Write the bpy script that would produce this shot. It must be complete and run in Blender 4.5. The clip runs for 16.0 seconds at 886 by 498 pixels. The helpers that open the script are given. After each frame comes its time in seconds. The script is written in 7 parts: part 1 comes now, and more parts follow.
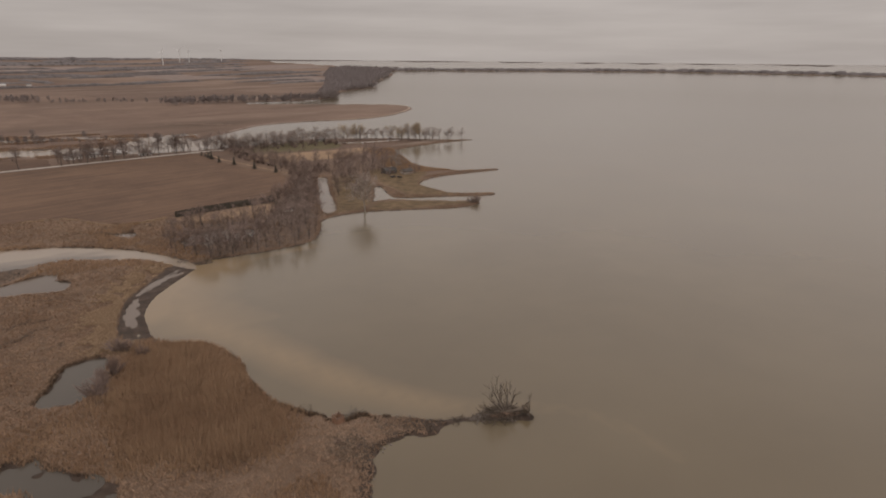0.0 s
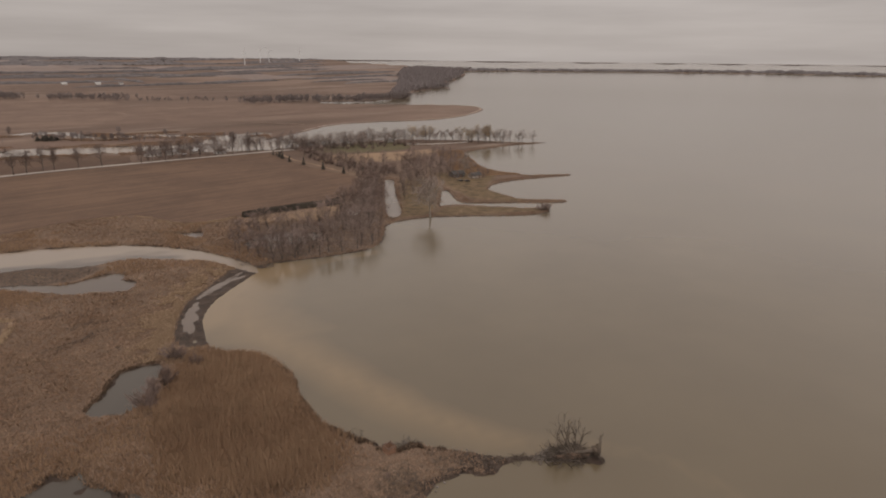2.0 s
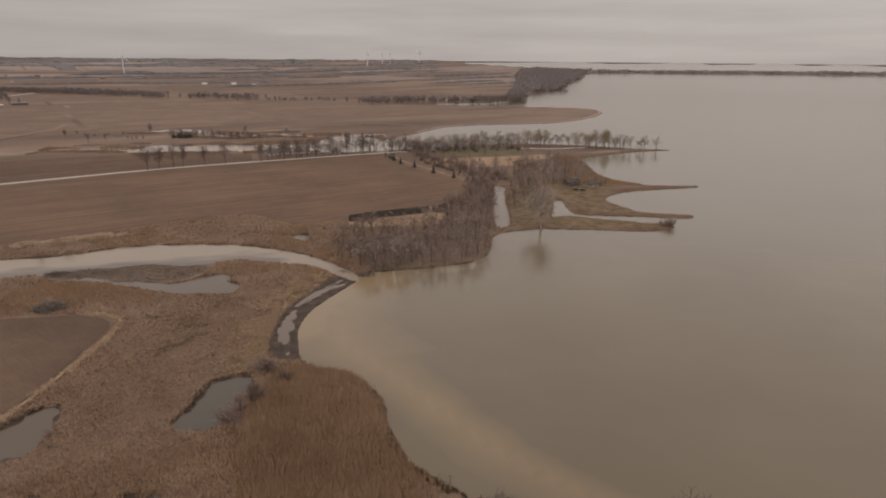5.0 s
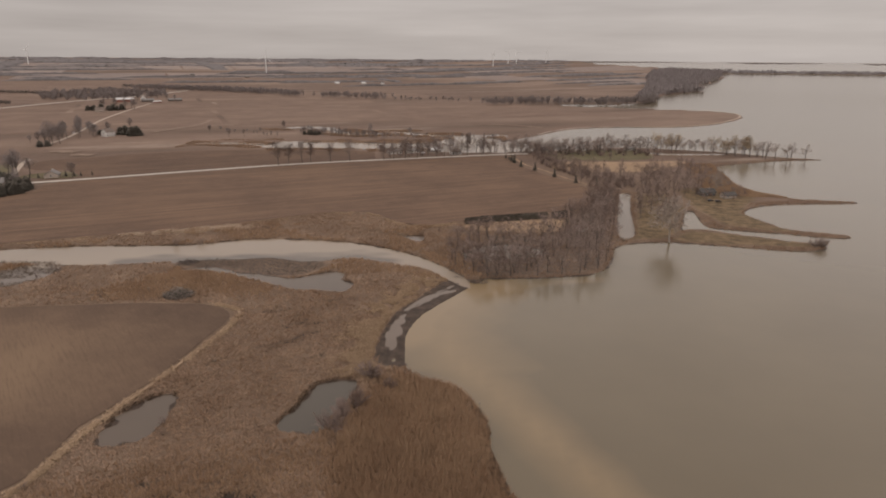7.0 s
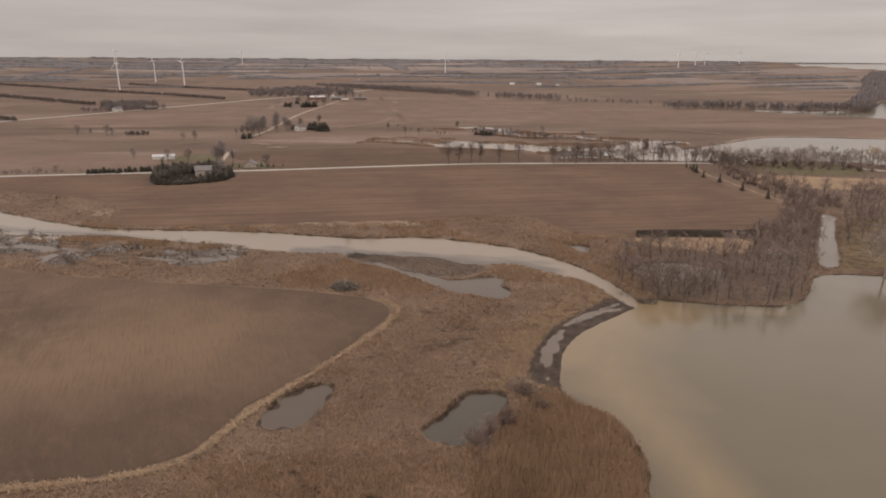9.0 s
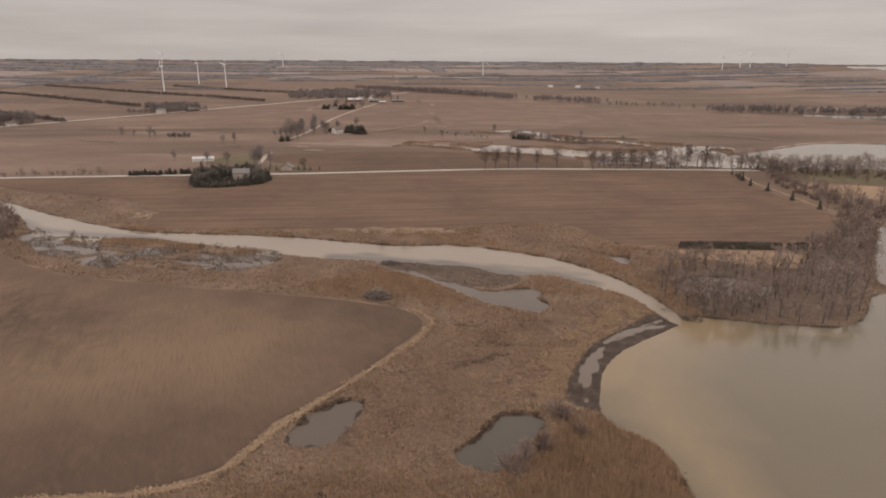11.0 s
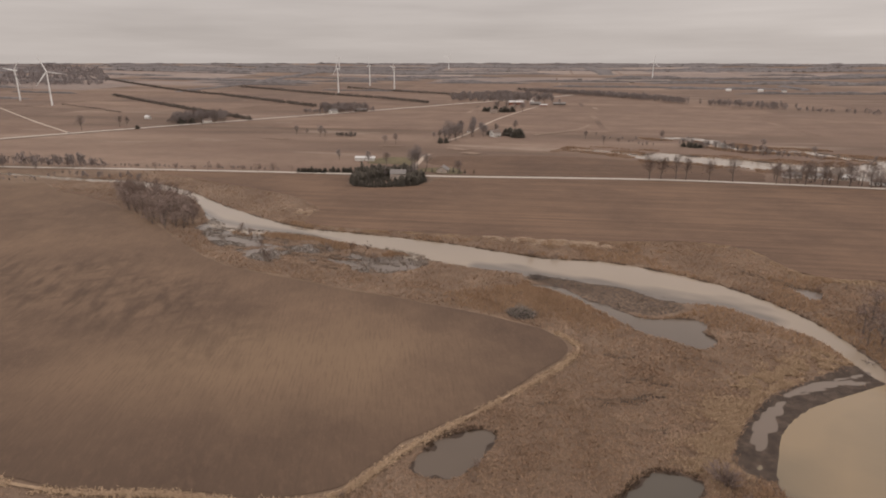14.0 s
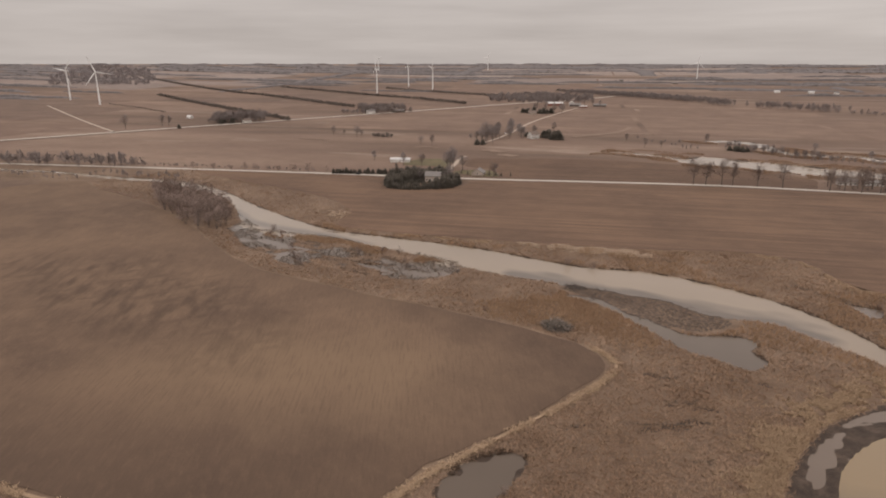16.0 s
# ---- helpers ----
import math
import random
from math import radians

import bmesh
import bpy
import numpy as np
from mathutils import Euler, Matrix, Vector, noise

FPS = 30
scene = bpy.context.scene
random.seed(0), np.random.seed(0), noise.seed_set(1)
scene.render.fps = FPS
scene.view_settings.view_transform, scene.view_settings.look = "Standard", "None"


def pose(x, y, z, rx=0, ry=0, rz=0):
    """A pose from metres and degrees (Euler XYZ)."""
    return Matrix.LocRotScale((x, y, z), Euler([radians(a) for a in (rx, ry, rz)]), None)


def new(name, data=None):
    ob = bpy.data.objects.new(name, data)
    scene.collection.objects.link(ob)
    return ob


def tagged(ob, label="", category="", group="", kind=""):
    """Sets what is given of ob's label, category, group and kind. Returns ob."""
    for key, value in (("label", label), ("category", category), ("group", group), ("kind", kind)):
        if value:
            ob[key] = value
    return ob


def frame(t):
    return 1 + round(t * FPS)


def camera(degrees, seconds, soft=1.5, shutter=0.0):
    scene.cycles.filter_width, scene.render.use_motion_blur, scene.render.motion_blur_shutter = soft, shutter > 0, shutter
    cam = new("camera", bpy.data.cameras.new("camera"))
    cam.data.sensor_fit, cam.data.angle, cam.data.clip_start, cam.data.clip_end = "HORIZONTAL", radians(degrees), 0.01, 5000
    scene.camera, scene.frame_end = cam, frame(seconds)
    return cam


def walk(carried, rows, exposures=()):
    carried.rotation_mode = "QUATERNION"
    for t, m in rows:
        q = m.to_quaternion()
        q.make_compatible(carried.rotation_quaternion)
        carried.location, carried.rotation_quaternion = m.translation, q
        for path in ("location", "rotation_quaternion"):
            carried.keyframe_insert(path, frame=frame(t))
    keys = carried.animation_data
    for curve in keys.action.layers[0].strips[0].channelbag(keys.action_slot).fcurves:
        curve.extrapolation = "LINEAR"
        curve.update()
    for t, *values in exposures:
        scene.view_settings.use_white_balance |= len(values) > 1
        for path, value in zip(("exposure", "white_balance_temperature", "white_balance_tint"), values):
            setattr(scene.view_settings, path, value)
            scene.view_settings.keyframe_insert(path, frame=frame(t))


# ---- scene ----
cam = camera(70.6, 16.0, soft=1.9)
# seconds, x, y, z, heading, tilt, lean of the flying camera
PATH = [
    (0, -30.06, -330.84, 103.83, -27.83, -16.94, 0.53),
    (0.5, -27.95, -327.04, 103.89, -26.75, -16.94, 0.61),
    (1, -25.96, -323.35, 103.96, -25.05, -16.96, 0.63),
    (1.5, -24.02, -319.65, 104.15, -23.22, -16.96, 0.59),
    (2, -22.25, -316.07, 104.23, -21.43, -16.98, 0.59),
    (2.5, -20.57, -312.50, 104.34, -19.42, -16.98, 0.58),
    (3, -19.03, -308.89, 104.56, -18.44, -16.99, 0.52),
    (3.2, -18.47, -307.42, 104.70, -18.24, -16.98, 0.48),
    (3.6, -17.65, -304.75, 104.65, -17.40, -16.98, 0.48),
    (4, -16.84, -302.08, 104.60, -15.85, -16.98, 0.47),
    (4.6, -15.61, -298.07, 104.53, -12.95, -16.97, 0.46),
    (5.3, -14.19, -293.39, 104.44, -9.61, -16.97, 0.46),
    (5.5, -14.00, -292.14, 104.43, -8.64, -16.98, 0.47),
    (6, -13.64, -288.97, 104.46, -6.09, -17.00, 0.50),
    (6.5, -13.26, -285.90, 104.39, -3.18, -17.02, 0.48),
    (7, -13.02, -283.02, 104.28, 0.00, -17.03, 0.40),
    (7.5, -13.09, -280.44, 104.19, 3.47, -17.03, 0.35),
    (8, -13.41, -278.00, 104.24, 7.19, -17.03, 0.35),
    (8.5, -13.92, -275.56, 104.39, 11.16, -17.04, 0.35),
    (9, -14.41, -273.21, 104.58, 15.43, -17.05, 0.35),
    (9.2, -14.59, -272.31, 104.65, 17.02, -17.06, 0.35),
    (9.6, -15.12, -270.79, 104.96, 18.30, -17.03, 0.35),
    (10.2, -15.93, -268.51, 105.44, 18.42, -16.98, 0.34),
    (10.8, -16.74, -266.24, 105.92, 18.52, -16.93, 0.33),
    (11.3, -17.41, -264.34, 106.32, 19.75, -16.89, 0.33),
    (11.5, -17.72, -263.20, 106.32, 20.92, -16.88, 0.30),
    (12, -18.56, -260.25, 106.27, 24.33, -16.85, 0.23),
    (12.5, -19.54, -257.29, 106.24, 27.72, -16.84, 0.16),
    (13, -20.65, -254.41, 106.23, 31.40, -16.81, 0.09),
    (13.5, -21.74, -251.63, 106.13, 33.14, -16.78, 0.04),
    (14, -22.91, -248.94, 106.04, 33.19, -16.75, 0.02),
    (14.5, -24.20, -246.30, 106.00, 33.44, -16.72, 0.03),
    (15, -25.38, -243.74, 105.94, 34.28, -16.70, 0.01),
    (15.5, -26.44, -241.31, 105.90, 35.40, -16.68, -0.00),
    (16, -27.49, -238.98, 105.87, 36.64, -16.69, 0.03),]
walk(cam, [(t, pose(x, y, z, 90 + tilt, 0, turn) @ pose(0, 0, 0, 0, 0, lean)) for t, x, y, z, turn, tilt, lean in PATH],
     exposures=[(0, -0.41), (3, -0.37), (6, -0.26), (9, -0.08), (12, -0.03), (16, 0.0)])

# ---------------------------------------------------------------- light
world = bpy.data.worlds.new("overcast")
scene.world = world
world.use_nodes = True
wn, wl = world.node_tree.nodes, world.node_tree.links
wn.clear()


def wnode(kind, **sets):
    n = wn.new(kind)
    for key, value in sets.items():
        n.inputs[key].default_value = value
    return n


w_out = wnode("ShaderNodeOutputWorld")
w_bg = wnode("ShaderNodeBackground", Strength=1.0)
w_sky = wn.new("ShaderNodeTexSky")
w_sky.sky_type, w_sky.sun_disc = "NISHITA", False
w_sky.sun_elevation, w_sky.sun_rotation = radians(48), radians(205)
w_dim = wn.new("ShaderNodeVectorMath")
w_dim.operation = "SCALE"
w_dim.inputs[3].default_value = 0.06
w_co = wnode("ShaderNodeTexCoord")
w_map = wnode("ShaderNodeMapping", Scale=(2.2, 2.2, 26.0))
w_noise = wnode("ShaderNodeTexNoise", Scale=1.5, Detail=7.0, Roughness=0.52)
w_ramp = wn.new("ShaderNodeValToRGB")
w_ramp.color_ramp.elements[0].position, w_ramp.color_ramp.elements[0].color = 0.30, (0.462, 0.409, 0.381, 1)
w_ramp.color_ramp.elements[1].position, w_ramp.color_ramp.elements[1].color = 0.74, (0.580, 0.518, 0.484, 1)
w_mix = wnode("ShaderNodeMixRGB", Fac=0.95)
wl.new(w_co.outputs["Generated"], w_map.inputs["Vector"])
wl.new(w_map.outputs[0], w_noise.inputs["Vector"])
wl.new(w_noise.outputs["Fac"], w_ramp.inputs["Fac"])
wl.new(w_sky.outputs[0], w_dim.inputs[0])
wl.new(w_dim.outputs["Vector"], w_mix.inputs["Color1"])
wl.new(w_ramp.outputs["Color"], w_mix.inputs["Color2"])
w_sep = wn.new("ShaderNodeSeparateXYZ")
w_lift = wn.new("ShaderNodeValToRGB")
while len(w_lift.color_ramp.elements) < 5:
    w_lift.color_ramp.elements.new(0.5)
for e, (at, v) in zip(w_lift.color_ramp.elements, ((0.0, 0.40), (0.09, 0.425), (0.22, 0.69), (0.55, 0.88), (1.0, 0.92))):
    e.position, e.color = at, (v, v, v, 1)
w_gain = wn.new("ShaderNodeMath")
w_gain.operation = "MULTIPLY"
w_gain.inputs[1].default_value = 2.5
w_up = wn.new("ShaderNodeVectorMath")
w_up.operation = "SCALE"
wl.new(w_co.outputs["Generated"], w_sep.inputs[0])
wl.new(w_sep.outputs["Z"], w_lift.inputs[0])
wl.new(w_mix.outputs[0], w_up.inputs[0])
w_side = wnode("ShaderNodeMapRange")
for i, v in ((1, -0.6), (2, 0.9), (3, 0.98), (4, 1.16)):
    w_side.inputs[i].default_value = v
w_both = wn.new("ShaderNodeMath")
w_both.operation = "MULTIPLY"
wl.new(w_sep.outputs["X"], w_side.inputs[0])
wl.new(w_lift.outputs[0], w_gain.inputs[0])
wl.new(w_gain.outputs[0], w_both.inputs[0])
wl.new(w_side.outputs[0], w_both.inputs[1])
wl.new(w_both.outputs[0], w_up.inputs[3])
wl.new(w_up.outputs["Vector"], w_bg.inputs["Color"])
wl.new(w_bg.outputs[0], w_out.inputs["Surface"])

sun = new("sun", bpy.data.lights.new("sun", "SUN"))
sun.data.energy, sun.data.angle, sun.data.color = 0.55, radians(25), (1.0, 0.95, 0.9)
sun.matrix_world = pose(0, 0, 300, 42, 0, -25)


# ---------------------------------------------------------------- materials
class Mat:
    """A principled material, put together step by step."""

    def __init__(self, name, rough=0.9, metal=0.0):
        self.m = bpy.data.materials.new(name)
        self.m.use_nodes = True
        self.n, self.l = self.m.node_tree.nodes, self.m.node_tree.links
        self.p = self.n["Principled BSDF"]
        self.p.inputs["Roughness"].default_value = rough
        self.p.inputs["Metallic"].default_value = metal
        self.p.inputs["Specular IOR Level"].default_value = 0.25
        geo = self.n.new("ShaderNodeNewGeometry")
        self.pos = geo.outputs["Position"]
        self.isle = geo.outputs["Random Per Island"]

    def noise(self, scale, detail=4.0, rough=0.55, stretch=None, turn=0.0):
        n = self.n.new("ShaderNodeTexNoise")
        n.inputs["Scale"].default_value = scale
        n.inputs["Detail"].default_value = detail
        n.inputs["Roughness"].default_value = rough
        src = self.pos
        if stretch:
            mp = self.n.new("ShaderNodeMapping")
            mp.vector_type = "TEXTURE"
            mp.inputs["Rotation"].default_value = (0, 0, radians(turn))
            mp.inputs["Scale"].default_value = stretch
            self.l.new(src, mp.inputs["Vector"])
            src = mp.outputs[0]
        self.l.new(src, n.inputs["Vector"])
        return n.outputs["Fac"]

    def ramp(self, fac, *stops):
        r = self.n.new("ShaderNodeValToRGB")
        while len(r.color_ramp.elements) < len(stops):
            r.color_ramp.elements.new(0.5)
        for e, (at, col) in zip(r.color_ramp.elements, stops):
            e.position, e.color = at, (*col, 1) if len(col) == 3 else (col[0],) * 3 + (1,)
        self.l.new(fac, r.inputs["Fac"])
        return r.outputs["Color"]

    def mix(self, fac, a, b, blend="MIX"):
        n = self.n.new("ShaderNodeMixRGB")
        n.blend_type = blend
        for key, v in (("Fac", fac), ("Color1", a), ("Color2", b)):
            if isinstance(v, bpy.types.NodeSocket):
                self.l.new(v, n.inputs[key])
            else:
                n.inputs[key].default_value = v if key == "Fac" else (*v, 1)
        return n.outputs["Color"]

    def math(self, op, a, b=0.0):
        n = self.n.new("ShaderNodeMath")
        n.operation = op
        for i, v in enumerate((a, b)):
            if isinstance(v, bpy.types.NodeSocket):
                self.l.new(v, n.inputs[i])
            else:
                n.inputs[i].default_value = v
        return n.outputs[0]

    def attr(self, name):
        n = self.n.new("ShaderNodeAttribute")
        n.attribute_name = name
        return n.outputs["Fac"]

    def object_random(self):
        return self.n.new("ShaderNodeObjectInfo").outputs["Random"]

    def colour(self, c):
        if isinstance(c, bpy.types.NodeSocket):
            self.l.new(c, self.p.inputs["Base Color"])
        else:
            self.p.inputs["Base Color"].default_value = (*c, 1)
        return self

    def gloss(self, r):
        self.l.new(r, self.p.inputs["Roughness"])
        return self

    def bump(self, height, strength=0.5, distance=0.1):
        b = self.n.new("ShaderNodeBump")
        b.inputs["Strength"].default_value = strength
        b.inputs["Distance"].default_value = distance
        self.l.new(height, b.inputs["Height"])
        self.l.new(b.outputs[0], self.p.inputs["Normal"])
        return self


def plain(name, col, rough=0.8, metal=0.0, vary=0.25, scale=1.5):
    """A surface of one colour with stains at two scales."""
    k = Mat(name, rough, metal)
    n = k.mix(0.5, k.noise(scale, 5), k.noise(scale * 9, 3))
    lo = tuple(c * (1 - vary) for c in col)
    hi = tuple(min(1, c * (1 + vary)) for c in col)
    k.colour(k.ramp(n, (0.3, lo), (0.7, hi)))
    k.bump(k.noise(scale * 8, 3), 0.2, 0.02)
    return k.m


# open ground: dry marsh, mud at the water, mown grass, far farmland
k = Mat("open_ground", 0.95)
straw = k.ramp(k.noise(0.022, 4, 0.55), (0.30, (0.130, 0.087, 0.060)), (0.50, (0.160, 0.111, 0.079)), (0.70, (0.207, 0.148, 0.107)))
straw = k.mix(k.ramp(k.noise(0.085, 6, 0.65), (0.52, (0.0,)), (0.70, (0.65,))), straw, (0.325, 0.232, 0.160))
straw = k.mix(k.ramp(k.noise(0.17, 6, 0.7), (0.50, (0.0,)), (0.68, (0.75,))), straw, (0.092, 0.062, 0.043))
straw = k.mix(k.ramp(k.noise(0.9, 5, 0.7), (0.45, (0.0,)), (0.75, (0.45,))), straw, (0.105, 0.070, 0.048))
farm = k.ramp(k.noise(0.006, 4, 0.5, (3.0, 1.0, 1.0), 24), (0.38, (0.118, 0.080, 0.060)), (0.5, (0.168, 0.115, 0.088)), (0.64, (0.225, 0.160, 0.122)))
pale = k.ramp(k.noise(0.012, 6, 0.6, (4.0, 1.0, 1.0), 20), (0.56, (0.0,)), (0.70, (0.75,)))
farm = k.mix(pale, farm, (0.31, 0.245, 0.195))
farm = k.mix(k.ramp(k.noise(0.05, 5), (0.45, (0.0,)), (0.75, (0.45,))), farm, (0.128, 0.092, 0.068))
mud = k.ramp(k.noise(0.22, 7, 0.7), (0.34, (0.034, 0.023, 0.017)), (0.50, (0.056, 0.039, 0.029)), (0.64, (0.086, 0.061, 0.046)), (0.78, (0.130, 0.096, 0.073)))
grass = k.ramp(k.noise(0.16, 7, 0.7), (0.36, (0.078, 0.056, 0.034)), (0.5, (0.138, 0.098, 0.056)), (0.64, (0.205, 0.142, 0.086)))
col = k.mix(k.attr("farmland"), straw, farm)
col = k.mix(k.attr("mown"), col, grass)
litter = k.ramp(k.noise(0.25, 6, 0.65), (0.32, (0.095, 0.070, 0.055)), (0.68, (0.185, 0.138, 0.108)))
col = k.mix(k.attr("litter"), col, litter)
edge = k.math("ADD", k.attr("wet"), k.math("MULTIPLY", k.math("SUBTRACT", k.noise(0.8, 4), 0.5), 0.9))
wet = k.ramp(edge, (0.42, (0.0,)), (0.58, (1.0,)))
k.colour(k.mix(wet, col, mud)).gloss(k.ramp(wet, (0.0, (0.95,)), (1.0, (0.72,))))
k.bump(k.noise(1.4, 6, 0.7), 0.8, 0.4)
GROUND = k.m

# turbid lake water with drifting silt
def water_material(name, deep, shallow, silt, ior=1.33):
    k = Mat(name, 0.15)
    k.p.inputs["IOR"].default_value = ior
    k.p.inputs["Specular IOR Level"].default_value = 0.5 if name == "lake_water" else 0.36
    body = k.ramp(k.noise(0.012, 4, 0.55), (0.3, deep), (0.7, shallow))
    drift = k.math("ADD", k.attr("silt"), k.math("MULTIPLY", k.math("SUBTRACT", k.noise(0.06, 5, 0.6), 0.5), 0.35))
    k.colour(k.mix(k.ramp(drift, (0.18, (0.0,)), (0.85, (0.85,))), body, silt))
    k.bump(k.noise(0.9, 4, 0.6, (2.0, 1.0, 1.0), 30), 0.10, 0.05)
    return k.m


WATER = water_material("lake_water", (0.115, 0.090, 0.057), (0.138, 0.109, 0.069), (0.226, 0.162, 0.092), 1.40)
RIVER = water_material("river_water", (0.215, 0.172, 0.130), (0.255, 0.205, 0.156), (0.088, 0.071, 0.059))
LAGOON_WATER = water_material("lagoon_water", (0.088, 0.068, 0.053), (0.122, 0.095, 0.074), (0.2, 0.17, 0.13))
SWAMP_WATER = water_material("swamp_water", (0.090, 0.068, 0.053), (0.135, 0.103, 0.082), (0.2, 0.17, 0.13))
CANAL_WATER = water_material("canal_water", (0.125, 0.096, 0.070), (0.165, 0.128, 0.095), (0.2, 0.17, 0.13))
BAR_WATER = water_material("bar_pool_water", (0.120, 0.093, 0.074), (0.155, 0.120, 0.096), (0.2, 0.17, 0.13))
BROWN_POND = water_material("brown_pond_water", (0.088, 0.068, 0.053), (0.112, 0.087, 0.068), (0.12, 0.10, 0.08))
POND = water_material("pond_water", (0.070, 0.060, 0.049), (0.090, 0.077, 0.062), (0.12, 0.10, 0.08))

# bare ploughed soil with the lines of the drill
def soil_material(name, dark, light, turn, rows=0.5, patch=0.022, damp=None, pale=None):
    k = Mat(name, 0.95)
    c = k.ramp(k.noise(patch, 6, 0.55), (0.33, dark), (0.68, light))
    c = k.mix(k.ramp(k.noise(patch * 6, 6, 0.65), (0.42, (0.0,)), (0.68, (0.4,))), c, tuple(v * 1.1 for v in light))
    lines = k.ramp(k.noise(0.20, 5, 0.65, (30.0, 1.0, 1.0), turn), (0.44, (0.0,)), (0.60, (1.0,)))
    c = k.mix(k.math("MULTIPLY", lines, rows), c, tuple(v * 0.72 for v in dark))
    c = k.mix(k.ramp(k.noise(1.1, 5, 0.7), (0.5, (0.0,)), (0.8, (0.5,))), c, tuple(v * 1.15 for v in light))
    thin = k.ramp(k.noise(0.55, 4, 0.6, (45.0, 1.0, 1.0), turn), (0.52, (0.0,)), (0.60, (1.0,)))
    thin = k.math("MULTIPLY", thin, k.ramp(k.noise(0.02, 4, 0.6), (0.42, (0.1,)), (0.62, (1.0,))))
    c = k.mix(k.math("MULTIPLY", thin, rows), c, tuple(v * 0.66 for v in dark))
    c = k.mix(k.ramp(k.noise(4.0, 3, 0.7), (0.50, (0.0,)), (0.72, (0.35,))), c, tuple(v * 1.35 for v in light))
    if damp:
        at = k.n.new("ShaderNodeSeparateXYZ")
        k.l.new(k.pos, at.inputs[0])
        wob = k.math("MULTIPLY", k.math("SUBTRACT", k.noise(0.03, 5), 0.5), 50.0)
        east = k.math("DIVIDE", k.math("SUBTRACT", k.math("ADD", at.outputs[0], wob), damp[0]), 60.0)
        north = k.math("DIVIDE", k.math("SUBTRACT", k.math("ADD", at.outputs[1], wob), damp[1]), 45.0)
        north = k.math("MINIMUM", north, k.math("DIVIDE", k.math("ADD", at.outputs[0], 350.0), 90.0))
        line = k.math("ADD", k.math("MULTIPLY", at.outputs[0], 0.56), -82.0)
        south = k.math("SUBTRACT", 1.0, k.math("DIVIDE", k.math("ADD", k.math("SUBTRACT", at.outputs[1], line), wob), 70.0))
        north = k.math("MAXIMUM", north, south)
        c = k.mix(k.ramp(k.math("MAXIMUM", east, north), (0.0, (0.0,)), (1.0, (0.7,))), c, tuple(v * 0.85 for v in dark))
        def spot(x, y, turn_deg, long, wide):
            mp = k.n.new("ShaderNodeMapping")
            mp.vector_type = "TEXTURE"
            mp.inputs["Location"].default_value = (x, y, 0)
            mp.inputs["Rotation"].default_value = (0, 0, radians(turn_deg))
            mp.inputs["Scale"].default_value = (long, wide, 1000)
            k.l.new(k.pos, mp.inputs["Vector"])
            length = k.n.new("ShaderNodeVectorMath")
            length.operation = "LENGTH"
            k.l.new(mp.outputs[0], length.inputs[0])
            return k.math("ADD", length.outputs["Value"], k.math("MULTIPLY", k.math("SUBTRACT", k.noise(0.03, 5), 0.5), 1.1))

        c = k.mix(k.ramp(spot(-190, -108, 30, 95, 46), (0.3, (0.7,)), (1.15, (0.0,))), c, (0.182, 0.126, 0.083))
        patch_mask = k.ramp(spot(-318, -104, 0, 125, 52), (0.45, (1.0,)), (1.1, (0.0,)))
        streak = k.ramp(k.noise(0.15, 5, 0.55, (3.2, 1.0, 1.0), 133), (0.44, (0.0,)), (0.62, (0.75,)))
        streak = k.math("MAXIMUM", streak, k.ramp(k.noise(0.14, 5, 0.55, (3.0, 1.0, 1.0), 62), (0.48, (0.0,)), (0.66, (0.6,))))
        stubble = k.ramp(k.noise(1.1, 4, 0.65, (12.0, 1.0, 1.0), 128), (0.48, (0.0,)), (0.68, (0.32,)))
        c = k.mix(stubble, c, tuple(v * 0.8 for v in dark))
        c = k.mix(k.math("MULTIPLY", patch_mask, streak), c, tuple(v * 0.78 for v in dark))
        c = k.mix(k.ramp(k.noise(0.4, 6, 0.75, (2.5, 1.0, 1.0), 140), (0.50, (0.0,)), (0.75, (0.3,))), c, tuple(v * 1.12 for v in light))
    if pale:
        c = k.mix(k.ramp(k.noise(0.011, 6, 0.62, (4.0, 1.0, 1.0), 20), (0.53, (0.0,)), (0.70, (0.45,))), c, pale)
        c = k.mix(k.ramp(k.noise(0.016, 6, 0.62, (3.0, 1.0, 1.0), 28), (0.52, (0.0,)), (0.70, (0.4,))), c, tuple(v * 0.8 for v in dark))
    tint = k.ramp(k.object_random(), (0.0, (0.82, 0.83, 0.84)), (0.5, (1.0, 0.98, 0.96)), (1.0, (1.12, 1.12, 1.10)))
    k.colour(k.mix(1.0, c, tint, "MULTIPLY"))
    k.bump(k.noise(2.0, 4, 0.6, (8.0, 0.4, 1.0), turn), 0.5, 0.2)
    return k.m


SOIL = soil_material("ploughed_soil", (0.086, 0.055, 0.040), (0.156, 0.099, 0.067), 24, 0.45, 0.012)
SOIL_SOUTH = soil_material("stubble_soil", (0.081, 0.054, 0.040), (0.158, 0.106, 0.072), 135, 0.07, 0.011, (-145.0, -60.0))
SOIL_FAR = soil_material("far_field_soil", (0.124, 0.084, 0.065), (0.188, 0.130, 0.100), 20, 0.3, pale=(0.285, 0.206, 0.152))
# farthest fields: soil paled and greyed, haze put into the colour
SOIL_HAZED = soil_material("hazed_field_soil", (0.174, 0.139, 0.124), (0.256, 0.205, 0.182), 20, 0.25)
STRIP = plain("dry_grass_strip", (0.285, 0.205, 0.137), 0.95, vary=0.4, scale=0.25)
BARE = plain("bare_ground", (0.208, 0.150, 0.114), 0.95, vary=0.4, scale=0.08)
